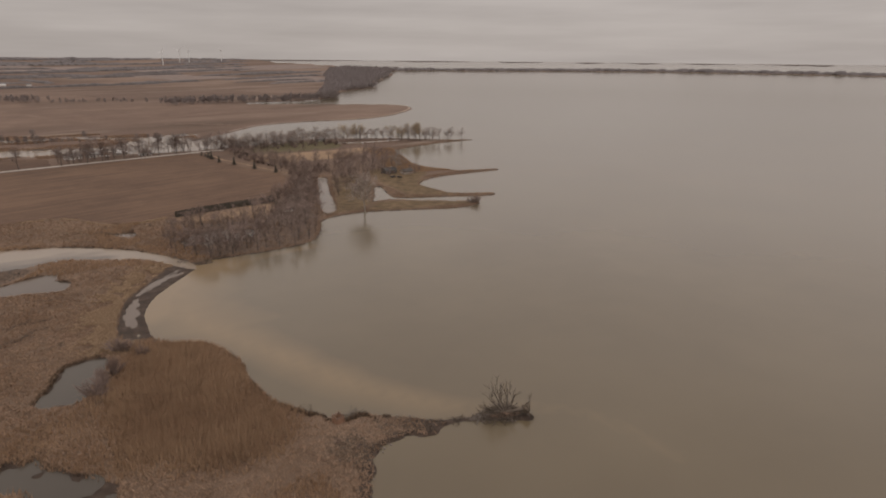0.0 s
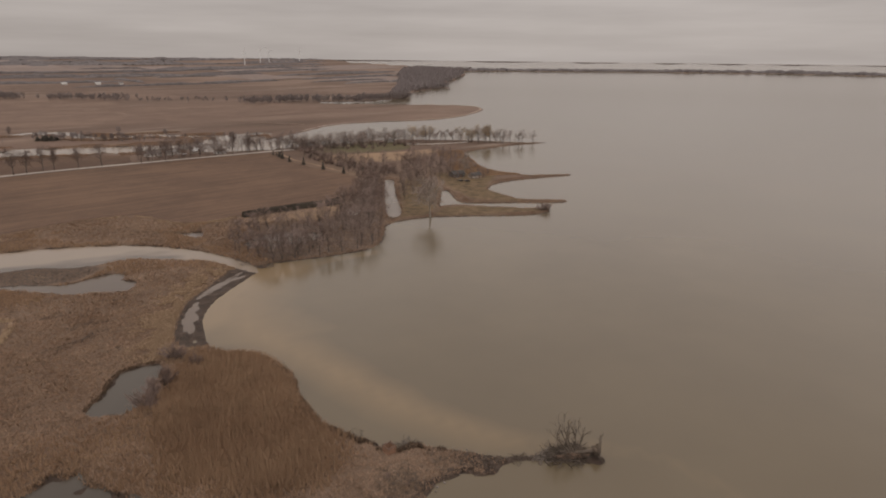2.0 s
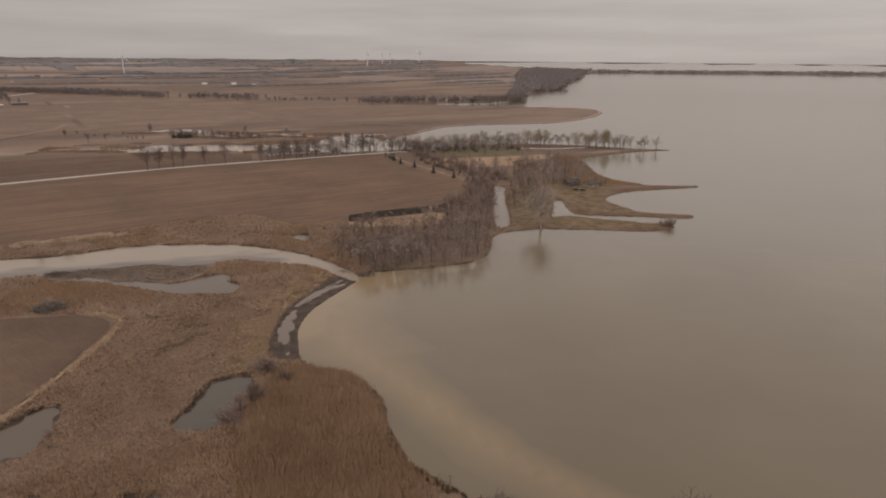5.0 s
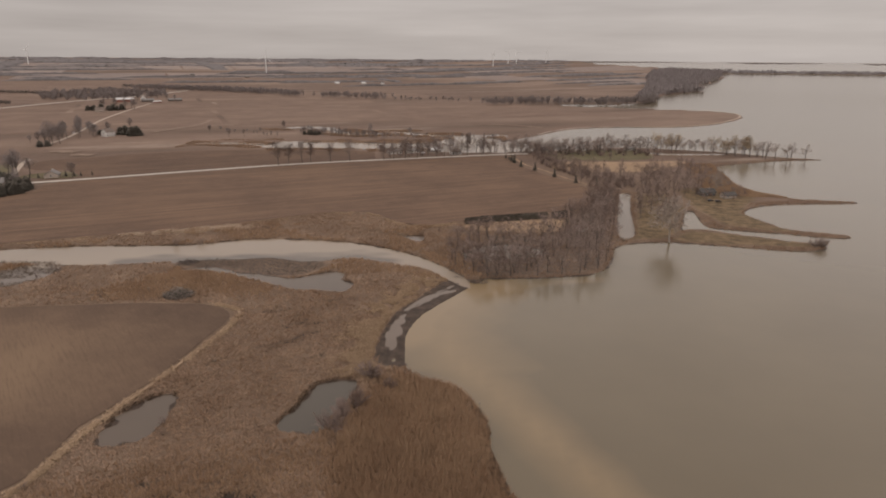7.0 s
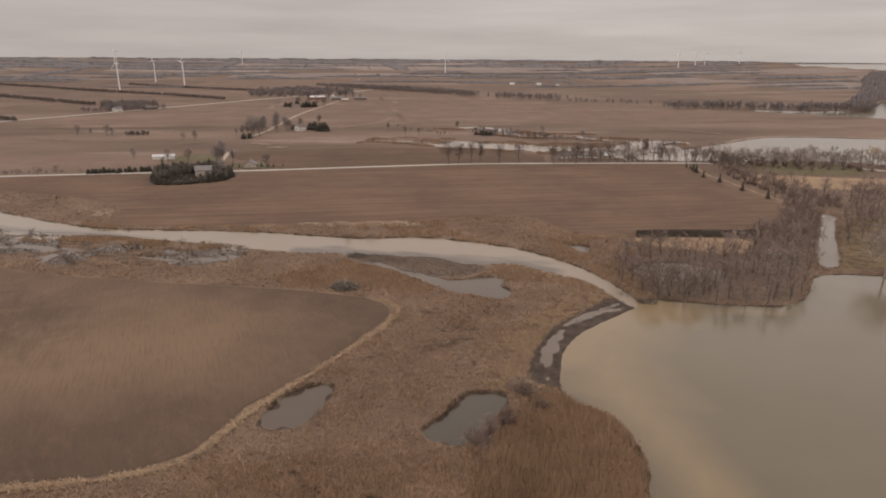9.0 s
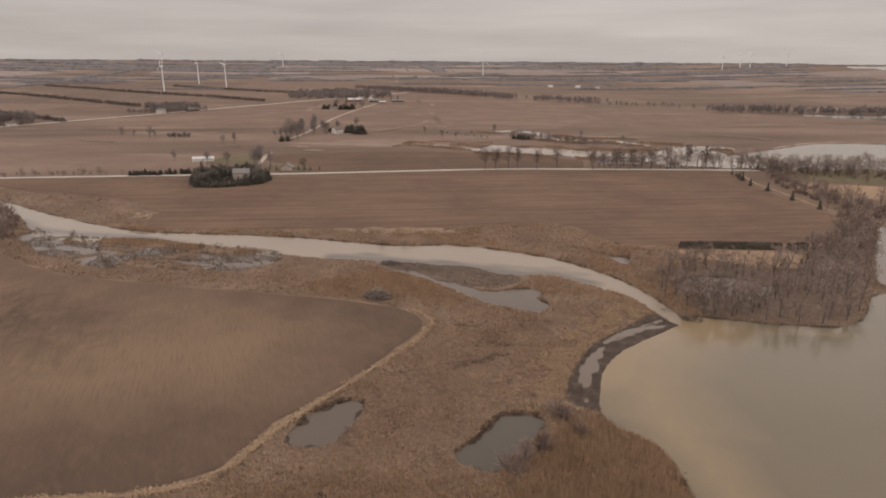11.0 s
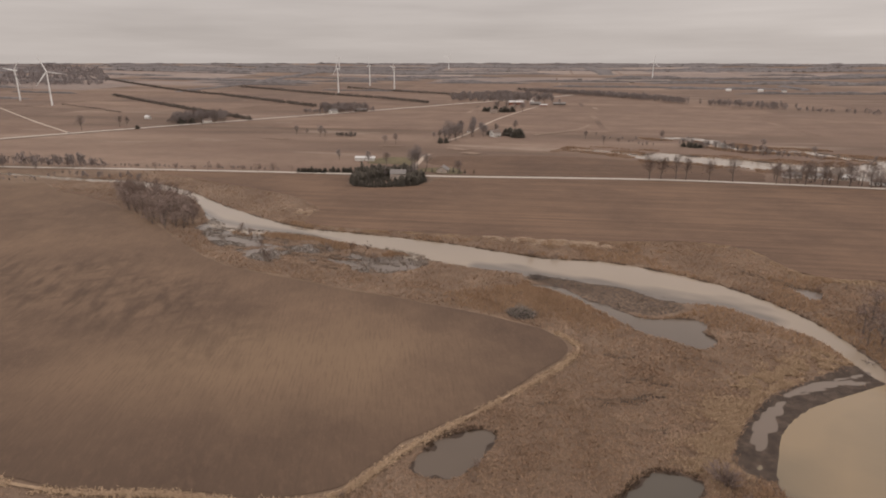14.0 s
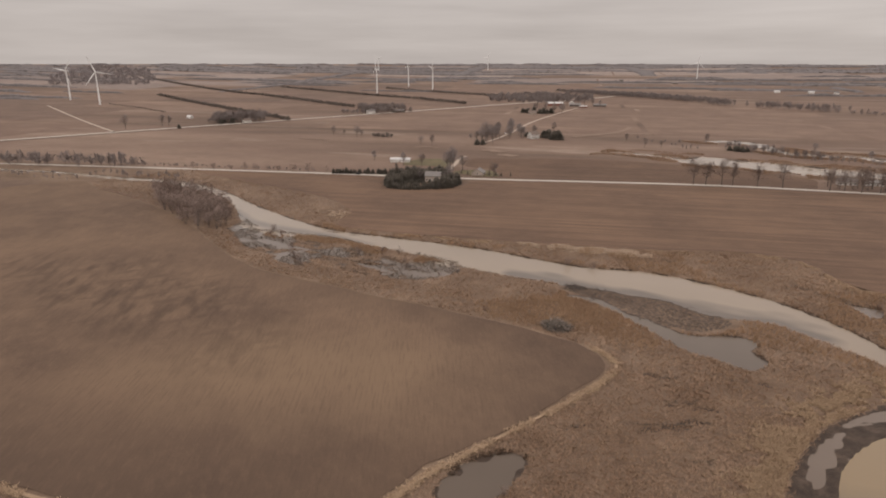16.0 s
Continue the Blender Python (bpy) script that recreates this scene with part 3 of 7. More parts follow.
# ---------------------------------------------------------------- ground and water
def height(x, y, d):
    wild = np.clip((y - 420) / 40, 0, 1) * (x < 80) * np.clip((x + 248) / 15, 0, 1) * (np.hypot(x, y) < 1400)
    calm = 1 - 0.65 * ((np.hypot(x + 25, y + 40) < 55) & (x > -45)) - 0.7 * (np.hypot((x - 56) / 16, (y + 190) / 8) < 1)
    ragged = d + ((vnoise(x, y, 4.5, 3) - 0.5) * 2.2 + (vnoise(x, y, 2.0, 13) - 0.5) * 1.2) * np.clip(1 - np.abs(d) / 12, 0, 1) * calm
    ponds = np.minimum(np.hypot(x + 50, y + 111), np.hypot(x + 103, y + 119))
    ragged = ragged + 3.4 * (vnoise(x, y, 3.2, 65) - 0.45) * np.clip(1.6 - ponds / 18, 0, 1)
    ragged = ragged + 10 * (vnoise(x, y, 4.5, 64) - 0.39) * np.clip(1.5 - np.hypot(x + 54, y + 170) / 22, 0, 1)
    ragged = ragged + 13 * (vnoise(x, y, 6.0, 66) * 0.6 + vnoise(x, y, 2.6, 67) * 0.4 - 0.45) * np.clip(1.5 - np.hypot((x - 22) / 26, (y - 47) / 22), 0, 1)
    ragged = ragged + wild * ((vnoise(x * 0.35, y, 9.0, 61) - 0.48) * 17 + (vnoise(x * 0.5, y, 5.0, 62) - 0.5) * 9) * np.clip(1.3 - np.abs(d) / 14, 0, 1)
    z = np.where(ragged > 0, 0.75 * (1 - np.exp(-np.maximum(ragged, 0) / 1.5)), np.maximum(ragged * 0.35, -1.2))
    z = z + np.where(d > 2, (vnoise(x, y, 9.0, 5) - 0.5) * 0.16, 0)
    low = np.clip(-sdf(x, y, LOW_MARSH) / 8, 0, 1)
    tilt_x, tilt_y = x * 0.42 + y * 0.1, y - x * 0.12
    swamp = (vnoise(x, y, 26.0, 8) * 0.38 + vnoise(tilt_x, tilt_y, 4.0, 9) * 0.26 + vnoise(tilt_x, tilt_y, 1.7, 10) * 0.22 + vnoise(tilt_x, tilt_y, 0.9, 14) * 0.14 - 0.42) * 1.3
    swamp = swamp - 0.42 * np.clip(1.2 - np.hypot((x + 296) / 20, (y + 20) / 13), 0, 1) - 0.34 * np.clip(1.2 - np.hypot((x + 220) / 15, (y - 8) / 18), 0, 1) - 0.34 * np.clip((-322 - x) / 15, 0, 1)
    swamp = swamp - 0.30 * np.clip(1.3 - np.hypot((x + 370) / 26, (y - 13) / 14), 0, 1) - 0.36 * np.clip(1.3 - np.hypot((x + 322) / 15, (y + 9) / 10), 0, 1)
    z = np.where(d > 0, z * (1 - low) + np.minimum(swamp, 0.5) * low, z)
    for c in CHANNELS:
        z = z - 0.66 * np.clip(1.25 - np.maximum(line_dist(x, y, c) + (vnoise(x, y, 3.2, 45) - 0.4) * 3.2, 0) / 1.4, 0, 1) * (d > 2)
    flat = np.clip(-sdf(x, y, MUD_FLAT) / 3, 0, 1)
    z = np.where(d > 0, z * (1 - flat) + flat * (0.06 + 0.12 * vnoise(x, y, 3.0, 17)), z)
    pools = np.maximum(vnoise(x, y, 16, 21) * 0.65 + vnoise(x, y, 5, 22) * 0.35 - 0.80, 0) * 9
    mud = np.clip(-sdf(x, y, BAR_MUD) / 2.5, 0, 1) * (d > 0)
    ripple = vnoise(np.hypot(x - 25, y + 58) * 1.0, np.arctan2(y + 58, x - 25) * 7, 1.7, 73) * 0.75 + vnoise(x, y, 3.5, 74) * 0.25
    z = z * (1 - mud) + mud * (0.15 + 0.5 * (ripple - 0.42) + 0.12 * np.clip((-68 - y) / 4, 0, 1))
    slack = np.clip(-np.minimum(sdf(x, y, BAR_POND), sdf(x, y, BAR_POOL)) / 0.8, 0, 1)
    z = z * (1 - slack) + slack * (0.4 * (ripple - 0.41) - 0.02)
    near = (x > -105) & (x < 20) & (y > -140) & (y < 140)
    z = np.where(near & (d > 3), z - pools, z)
    return z


gx, gy = axis(-560, 340, -350, 90, 1.5, 4.2), axis(-320, 560, -212, 130, 1.5, 4.2)
X, Y = (a.ravel() for a in np.meshgrid(gx, gy))
D = water_dist(X, Y)
Z = height(X, Y, D) + rise(X, Y)
GROUND_Z, GROUND_D = Z.reshape(len(gy), len(gx)), D.reshape(len(gy), len(gx))
ground = mesh_object("ground", np.stack([X, Y, Z], 1), grid_faces(len(gx), len(gy)), GROUND)
shade_smooth(ground)
bar = np.clip(0.5 - sdf(X, Y, BAR_MUD) / 3.5, 0, 1)
low = np.clip(-sdf(X, Y, LOW_MARSH) / 6, 0, 1)
neck = np.maximum(np.clip(1.3 - line_dist(X, Y, np.array([(38, -183), (45, -186.5), (52, -188), (62, -191), (72, -196)])) / 3.0, 0, 1), np.clip(1.15 - line_dist(X, Y, np.array([(16, -207), (20.5, -197), (25, -191.5), (31, -189.5), (37, -190), (44, -189.5)])) / 5.5, 0, 1))
wander = (vnoise(X, Y, 3.2, 45) - 0.4) * 3.2
# channel hollows take the mud colour, which also paints in their shade
ditch_mud_shade = np.maximum.reduce([np.clip(1.3 - np.maximum(line_dist(X, Y, c) + wander, 0) / 1.5, 0, 0.72) for c in CHANNELS])
add_attr(ground, "wet", np.maximum.reduce([neck, ditch_mud_shade, np.clip(1.0 - D / 1.6, 0, 1) * (D < 60) * 0.9, bar, np.clip(-sdf(X, Y, MUD_FLAT) / 6, 0, 0.52), low * np.clip(0.62 - Z * 2.0, 0, 1)]))
river_d = sdf(X, Y, RIVER_LINE)
add_attr(ground, "farmland", np.clip((np.hypot(X + 60, Y + 60) - 330) / 120, 0, 1) * np.clip((river_d - 30) / 30, 0, 1))
mown = np.maximum.reduce([np.clip(-sdf(X, Y, p) / 2, 0, 1) for p in (LAWN_SOUTH, LAWN_EAST, PIER_LAWN)])
add_attr(ground, "mown", mown)
add_attr(ground, "litter", np.clip(-sdf(X, Y, WOOD_EDGE) / 6, 0, 1))
tagged(ground, "flat brown winter marsh and farmland", "ground", kind="structure")


def water_sheet(name, poly, mat, level, label, spread=4.0, step=6.0):
    """Water that fills a hollow; its rim lies under the banks."""
    lo, hi = poly.min(0) - spread, poly.max(0) + spread
    nx, ny = (max(3, int(s / step) + 1) for s in hi - lo)
    x, y = (a.ravel() for a in np.meshgrid(np.linspace(lo[0], hi[0], nx), np.linspace(lo[1], hi[1], ny)))
    f = grid_faces(nx, ny)
    keep = sdf(x, y, poly)[f].min(1) < spread
    ob = mesh_object(name, np.stack([x, y, np.full(len(x), level)], 1), f[keep], mat)
    add_attr(ob, "silt", np.zeros(len(x)))
    return tagged(ob, label, "water", kind="structure")


PLUME = smooth_line([(3, -6), (-5, -25), (-12, -50), (-8, -78), (3, -98), (14, -120), (24, -140), (34, -157), (46, -172), (57, -182), (80, -194), (88, -201), (93, -213), (97, -232)], 3, False)
wx = np.concatenate([np.array(growing(-60, -4960, 4, 1.12))[::-1], np.arange(-60, 340, 5), growing(340, 4960, 5, 1.1)])
wy = np.concatenate([np.array(growing(-330, -4960, 4, 1.12))[::-1], np.arange(-330, 340, 5), growing(340, 4960, 5, 1.1)])
X, Y = (a.ravel() for a in np.meshgrid(wx, wy))
lake = mesh_object("lake", np.stack([X, Y, rise(X, Y)], 1), grid_faces(len(wx), len(wy)), WATER)
shade_smooth(lake)
pd = line_dist(X, Y, PLUME)
inner = line_dist(X, Y, smooth_line([(10, 2), (35, 2), (64, 8)], 3, False))
shore = line_dist(X, Y, smooth_line([(-24, -60), (-20, -40), (-8, -20)], 3, False))
add_attr(lake, "silt", np.clip(np.maximum.reduce([(0.80 - 0.46 * np.clip((X - 20) / 65, 0, 1)) - pd / (22 + 12 * np.clip(-Y / 90 - 1.6, -0.6, 0) ** 2 + 16 * (Y > -90)), 0.55 - inner / 14, 1.0 - shore / 28, 1.3 - np.hypot(X - 4, Y + 2) / 26, 0.45 * np.clip((230 - X) / 150, 0, 1) * (Y > 432) * (Y < 700)]), 0, 1))
tagged(lake, "calm brown lake with pale drifting silt", "lake", kind="structure")
river = water_sheet("river", RIVER_LINE[RIVER_LINE[:, 0] < -3], RIVER, 0.03, "pale muddy river between marsh banks", 4.0, 2.5)
rv = np.array([v.co[:2] for v in river.data.vertices])
shoal = line_dist(rv[:, 0], rv[:, 1], np.array([(-175, 26), (-152, 29), (-137, 32), (-118, 33), (-100, 30), (-84, 30), (-77, 32), (-62, 35), (-52, 31)], float))
shoal2 = line_dist(rv[:, 0], rv[:, 1], np.array([(-420, 30), (-385, 18), (-354, 18), (-316, 25), (-282, 23)], float))
river.data.attributes["silt"].data.foreach_set("value", np.clip(np.maximum(1.35 - shoal / 15 + 0.9 * (vnoise(rv[:, 0] * 0.4, rv[:, 1], 6, 71) - 0.5), 0.9 - shoal2 / 10), 0, 1).astype(np.float32))
water_sheet("pond", POND_EAST, POND, 0.05, "dark still pond in the dry marsh")
water_sheet("pond", POND_WEST, BROWN_POND, 0.05, "dark still pond beside the stubble field")
water_sheet("pond", POND_SOUTH, POND, 0.05, "dark shallow pond in the marsh")
water_sheet("lagoon", LAGOON, LAGOON_WATER, 0.05, "grey shallow lagoon beside the river")
water_sheet("pool", BAR_POND, BAR_WATER, 0.05, "narrow shallow pool behind the dark mud bar", 2.0, 1.5)
water_sheet("pool", BAR_POOL, BAR_WATER, 0.05, "shallow tapering pool on the dark mud bar", 2.0, 1.5)
for crack in CRACKS:
    water_sheet("pool", crack, SWAMP_WATER, 0.05, "small shallow pool in the dry marsh", 2.0, 1.5)
water_sheet("pool", WOOD_POOL, LAGOON_WATER, 0.05, "flooded ground among bare trees")
water_sheet("canal", CANAL, CANAL_WATER, 0.05, "narrow boat canal with pale water")
water_sheet("backwater", BACKWATER, RIVER, 0.04, "pale backwater behind the road", 14.0)
water_sheet("creek", UPSTREAM, RIVER, 0.05, "pale winding creek in the far marsh", 14.0)
water_sheet("creek", WEST_CREEK, RIVER, 0.05, "narrow pale creek in the far marsh", 14.0)
water_sheet("pool", POINT_POND, RIVER, 0.05, "narrow pale pool on the wooded point")
water_sheet("swamp_pools", LOW_MARSH, SWAMP_WATER, 0.02, "standing water in the flooded marsh")


# ---------------------------------------------------------------- fields and roads
def sheet(name, outline, mat, z, label, category="field", ragged=0.8):
    """A flat patch of land with a slightly uneven edge."""
    n = len(outline)
    nrm = np.roll(outline, -1, 0) - np.roll(outline, 1, 0)
    nrm = np.stack([nrm[:, 1], -nrm[:, 0]], 1) / (np.linalg.norm(nrm, axis=1)[:, None] + 1e-9)
    p = outline + nrm * ((vnoise(outline[:, 0], outline[:, 1], 7, 2) - 0.5) * 2 * ragged)[:, None]
    bm = bmesh.new()
    bm.faces.new([bm.verts.new((x, y, z)) for x, y in p])
    bm.normal_update()
    if bm.faces[:][0].normal.z < 0:
        bmesh.ops.reverse_faces(bm, faces=bm.faces[:])
    bmesh.ops.triangulate(bm, faces=bm.faces[:])
    me = bpy.data.meshes.new(name)
    bm.to_mesh(me)
    bm.free()
    me.materials.append(mat)
    return tagged(new(name, me), label, category, kind="structure")


def ribbon(name, line, width, mat, z, label, category="road", wobble=0.0):
    """A road or strip along a line, with worn edges and a low crown."""
    t = np.gradient(line, axis=0)
    t /= np.linalg.norm(t, axis=1)[:, None] + 1e-9
    nrm = np.stack([-t[:, 1], t[:, 0]], 1)
    offs, v = (-1, -0.5, 0, 0.5, 1), []
    for k, o in enumerate(offs):
        w = width / 2 * (1 + wobble * (vnoise(line[:, 0] + 31 * k, line[:, 1], 5, 7) - 0.5) * 2)
        q = line + nrm * (o * w)[:, None]
        v.append(np.stack([q[:, 0], q[:, 1], z + 0.06 * (1 - abs(o)) + rise(q[:, 0], q[:, 1])], 1))
    v = np.stack(v, 1).reshape(-1, 3)
    ob = mesh_object(name, v, grid_faces(len(offs), len(line)), mat)
    return tagged(ob, label, category, kind="structure")


sheet("field_north", FIELD_NORTH, SOIL, 0.92, "bare brown ploughed field with fine drill lines")
sheet("field_south", FIELD_SOUTH, SOIL_SOUTH, 0.92, "brown stubble field with dark damp patches")
sheet("field_road", smooth_line([(-400, 300), (-384, 296), (-362, 296), (-336, 272), (-318, 266), (-247, 304), (-157, 352), (-92, 374), (-88, 398), (-100, 432), (-160, 438), (-205, 440), (-262, 436), (-320, 418), (-378, 380), (-420, 348), (-416, 322)], 3), SOIL, 0.93, "bare brown field between the road and the backwater")
ribbon("grass_strip", STRIP_LINE, 1.2, STRIP, 1.0, "pale dry grass strip along the field edge", "grass strip", 0.75)
ROAD_LINE = smooth_line([(-1400, -300), (-1000, -90), (-756, 40), (-544, 149), (-430, 204), (-338, 247), (-247, 297), (-157, 343), (-64, 377), (54, 416), (82, 422)], 6, False)
ribbon("road_main", ROAD_LINE, 7.2, GRAVEL, 1.15, "pale straight gravel road between fields")
ribbon("road_west", smooth_line([(-1100, -200), (-1040, 60), (-1012, 240), (-980, 450), (-940, 700), (-905, 950), (-865, 1236), (-825, 1385), (-800, 1700)], 6, False), 12.0, GRAVEL, 1.5, "pale country road through the farmland")
ribbon("track", smooth_line([(-1012, 240), (-1286, 312), (-1743, 443)], 8, False), 5.0, DIRT, 1.5, "pale access track to the wind turbines", "track")
ribbon("farm_lane", smooth_line([(-381, 232), (-400, 274), (-417, 308), (-434, 342), (-437, 356)], 6, False), 4.5, DIRT, 1.2, "pale dirt lane beside the farmhouse", "lane")
ribbon("farm_lane", smooth_line([(-486, 454), (-509, 557), (-584, 781), (-642, 1015), (-670, 1150)], 6, False), 5.0, DIRT, 1.2, "pale dirt farm lane", "lane")
ribbon("canal_lane", smooth_line([(60, 408), (66, 370), (71, 345), (84, 314), (98, 274), (112, 243), (120, 228)], 6, False), 2.4, DRY_LAWN, 1.0, "pale lane along the row of spruces", "lane", 0.3)
ribbon("beach", smooth_line([(120, 614), (180, 694), (262, 723), (364, 734), (446, 788), (515, 873), (551, 933), (567, 998), (538, 1054), (480, 1082)], 6, False), 3.4, DIRT, 0.72, "narrow pale beach round the far field", "beach", 0.6)
sheet("meadow", smooth_line([(1, 107), (19, 114), (38, 119), (57, 124), (66, 122), (64, 98), (50, 90), (20, 92), (4, 98)], 2), DRY_LAWN, 0.95, "pale dry meadow below the hedge", "meadow")
sheet("lawn", smooth_line([(98, 404), (108, 426), (140, 448), (180, 456), (218, 458), (222, 424), (214, 398), (190, 382), (150, 378), (104, 382)], 3), LAWN, 0.95, "dull green winter lawn among bare trees", "lawn")
sheet("lawn", smooth_line([(-458, 268), (-432, 276), (-408, 282), (-420, 300), (-430, 322), (-448, 322), (-468, 308)], 3), LAWN, 1.02, "dull green grass round the low white-roofed shed", "lawn")
sheet("lawn", smooth_line([(-384, 258), (-386, 274), (-367, 290), (-348, 280), (-338, 266), (-352, 258)], 3), LAWN, 1.02, "dull green grass round the roadside house", "lawn")
sheet("meadow", smooth_line([(95, 364), (137, 369), (191, 371), (240, 380), (228, 350), (190, 318), (135, 306), (100, 318)], 3), DRY_LAWN, 0.95, "pale dry meadow behind the canal", "meadow")

for line, wide in (([(46, 748), (92, 736), (139, 700)], 9), ([(-420, 604), (-410, 640), (-398, 690), (-396, 740), (-408, 800)], 9), ([(-375, 690), (-356, 708), (-336, 712)], 16), ([(-452, 418), (-438, 416), (-420, 412)], 13), ([(-414, 388), (-404, 392), (-390, 390)], 11),
                   ([(-535, 384), (-522, 392), (-508, 398)], 8), ([(-730, 360), (-705, 366), (-684, 368)], 7), ([(-330, 466), (-300, 474), (-262, 476)], 6)):
    ribbon("bare_patch", smooth_line(line, 8, False), wide, BARE, 1.3, "pale bare patch of dry ground in the farmland", "bare ground", 0.8)

# ---------------------------------------------------------------- plants
def sample(grid, x, y):
    """A value of the ground sheet between its points."""
    x, y = np.atleast_1d(np.asarray(x, float)), np.atleast_1d(np.asarray(y, float))
    i = np.clip(np.searchsorted(gx, x) - 1, 0, len(gx) - 2)
    j = np.clip(np.searchsorted(gy, y) - 1, 0, len(gy) - 2)
    u, v = (x - gx[i]) / (gx[i + 1] - gx[i]), (y - gy[j]) / (gy[j + 1] - gy[j])
    return (grid[j, i] * (1 - u) + grid[j, i + 1] * u) * (1 - v) + (grid[j + 1, i] * (1 - u) + grid[j + 1, i + 1] * u) * v


def land_z(x, y):
    return sample(GROUND_Z, x, y)


def strut(p0, p1, r0, r1, sides):
    """Points and faces of a tapered stick, open at both ends."""
    d = p1 - p0
    d = d / (np.linalg.norm(d) + 1e-9)
    a = np.cross(d, (0.31, 0.77, 0.55))
    a /= np.linalg.norm(a) + 1e-9
    b = np.cross(d, a)
    if sides == 2:
        return np.array([p0 - a * r0, p0 + a * r0, p1 + a * r1, p1 - a * r1]), [(0, 1, 2, 3)]
    th = np.arange(sides) * 2 * math.pi / sides
    ring = np.cos(th)[:, None] * a + np.sin(th)[:, None] * b
    v = np.concatenate([p0 + ring * r0, p1 + ring * r1])
    return v, [(i, (i + 1) % sides, sides + (i + 1) % sides, sides + i) for i in range(sides)]


class Pile:
    """Points and quads gathered for one mesh."""

    def __init__(self):
        self.v, self.f, self.n = [], [], 0

    def add(self, v, f):
        self.v.append(np.asarray(v, float))
        self.f.extend(tuple(i + self.n for i in q) for q in f)
        self.n += len(v)

    def arrays(self):
        return np.concatenate(self.v), np.array(self.f)

    def mesh(self, name, mat):
        v, f = self.arrays()
        ob = mesh_object(name, v, f, mat)
        me = ob.data
        bpy.data.objects.remove(ob)
        return me


def bare_tree(rng, tall, spread=0.55, stems=1, limbs=9, fine=1.0, thick=1.0, droop=0.0, levels=3, spray=0.05):
    """A leafless tree: trunk and limbs in one pile, branches and twigs in the other."""
    wood, twigs = Pile(), Pile()

    def grow(p, d, length, r, level):
        steps = (5, 4, 3, 2)[level]
        for s in range(steps):
            lift = (0.10, 0.10, 0.03 - droop * 0.3, -droop)[level]
            d = d + rng.normal(0, (0.035, 0.11, 0.18, 0.22)[level], 3) + np.array((0, 0, lift))
            d /= np.linalg.norm(d)
            q = p + d * length / steps
            r1 = r * (0.80, 0.74, 0.66, 0.6)[level]
            sides = (6, 4, 3, 2)[level]
            (wood if level < 2 else twigs).add(*strut(p, q, r, r1, sides))
            p, r = q, r1
            if level >= levels:
                continue
            if level == 0 and s < 1:
                continue
            kids = (limbs / 4, 1.55 * fine, 1.75 * fine)[level]
            for _ in range(int(kids) + (rng.random() < kids % 1)):
                side = rng.normal(0, 1, 3)
                side -= d * side.dot(d)
                side /= np.linalg.norm(side) + 1e-9
                out = (spread, 0.8, 0.85)[level]
                e = d * (1 - out * 0.6) + side * out
                e /= np.linalg.norm(e)
                part_len = (0.58, 0.50, 0.55)[level] * length * rng.uniform(0.6, 1.1) * (1.3 - 0.16 * s)
                grow(p.copy(), e, part_len, max(r * (0.55, 0.55, 0.6)[level], (0.08, 0.06, spray)[level] * thick), level + 1)

    for k in range(stems):
        d = np.array((rng.normal(0, 0.05 + 0.22 * (stems > 1)), rng.normal(0, 0.05 + 0.22 * (stems > 1)), 1.0))
        base = np.array((rng.normal(0, 0.25), rng.normal(0, 0.25), -0.3)) if stems > 1 else np.array((0, 0, -0.3))
        grow(base, d / np.linalg.norm(d), tall * rng.uniform(0.62, 0.78), tall * 0.018 * thick / stems ** 0.5, 0)
    return wood, twigs


def bush(rng, tall, wide, stems=26, twigs=6):
    """A dense leafless bush: many arching stems from one foot, each with a spray of twigs."""
    wood, fine = Pile(), Pile()
    for _ in range(stems):
        a, out = rng.uniform(0, 2 * math.pi), rng.random() ** 0.6
        p = np.array((math.cos(a), math.sin(a), 0.0)) * rng.uniform(0, 0.18) * wide
        d = np.array((math.cos(a) * out * wide / 2, math.sin(a) * out * wide / 2, tall * rng.uniform(0.75, 1.05) * (1 - 0.5 * out * out)))
        p[2] = -0.2
        for s in range(3):
            q = p + d / 3 * (1, 1, 1.25 - 0.25 * s) + rng.normal(0, 0.05 * tall, 3)
            wood.add(*strut(p, q, 0.09 - 0.02 * s, 0.07 - 0.02 * s, 3))
            p = q
            for _ in range(twigs - 2 + 2 * s if s else twigs // 2):
                e = d / np.linalg.norm(d) * 0.5 + rng.normal(0, 0.6, 3)
                fine.add(*strut(p - d / 3 * rng.random(), p + e * rng.uniform(0.12, 0.3) * tall, 0.07, 0.03, 2))
    return wood, fine


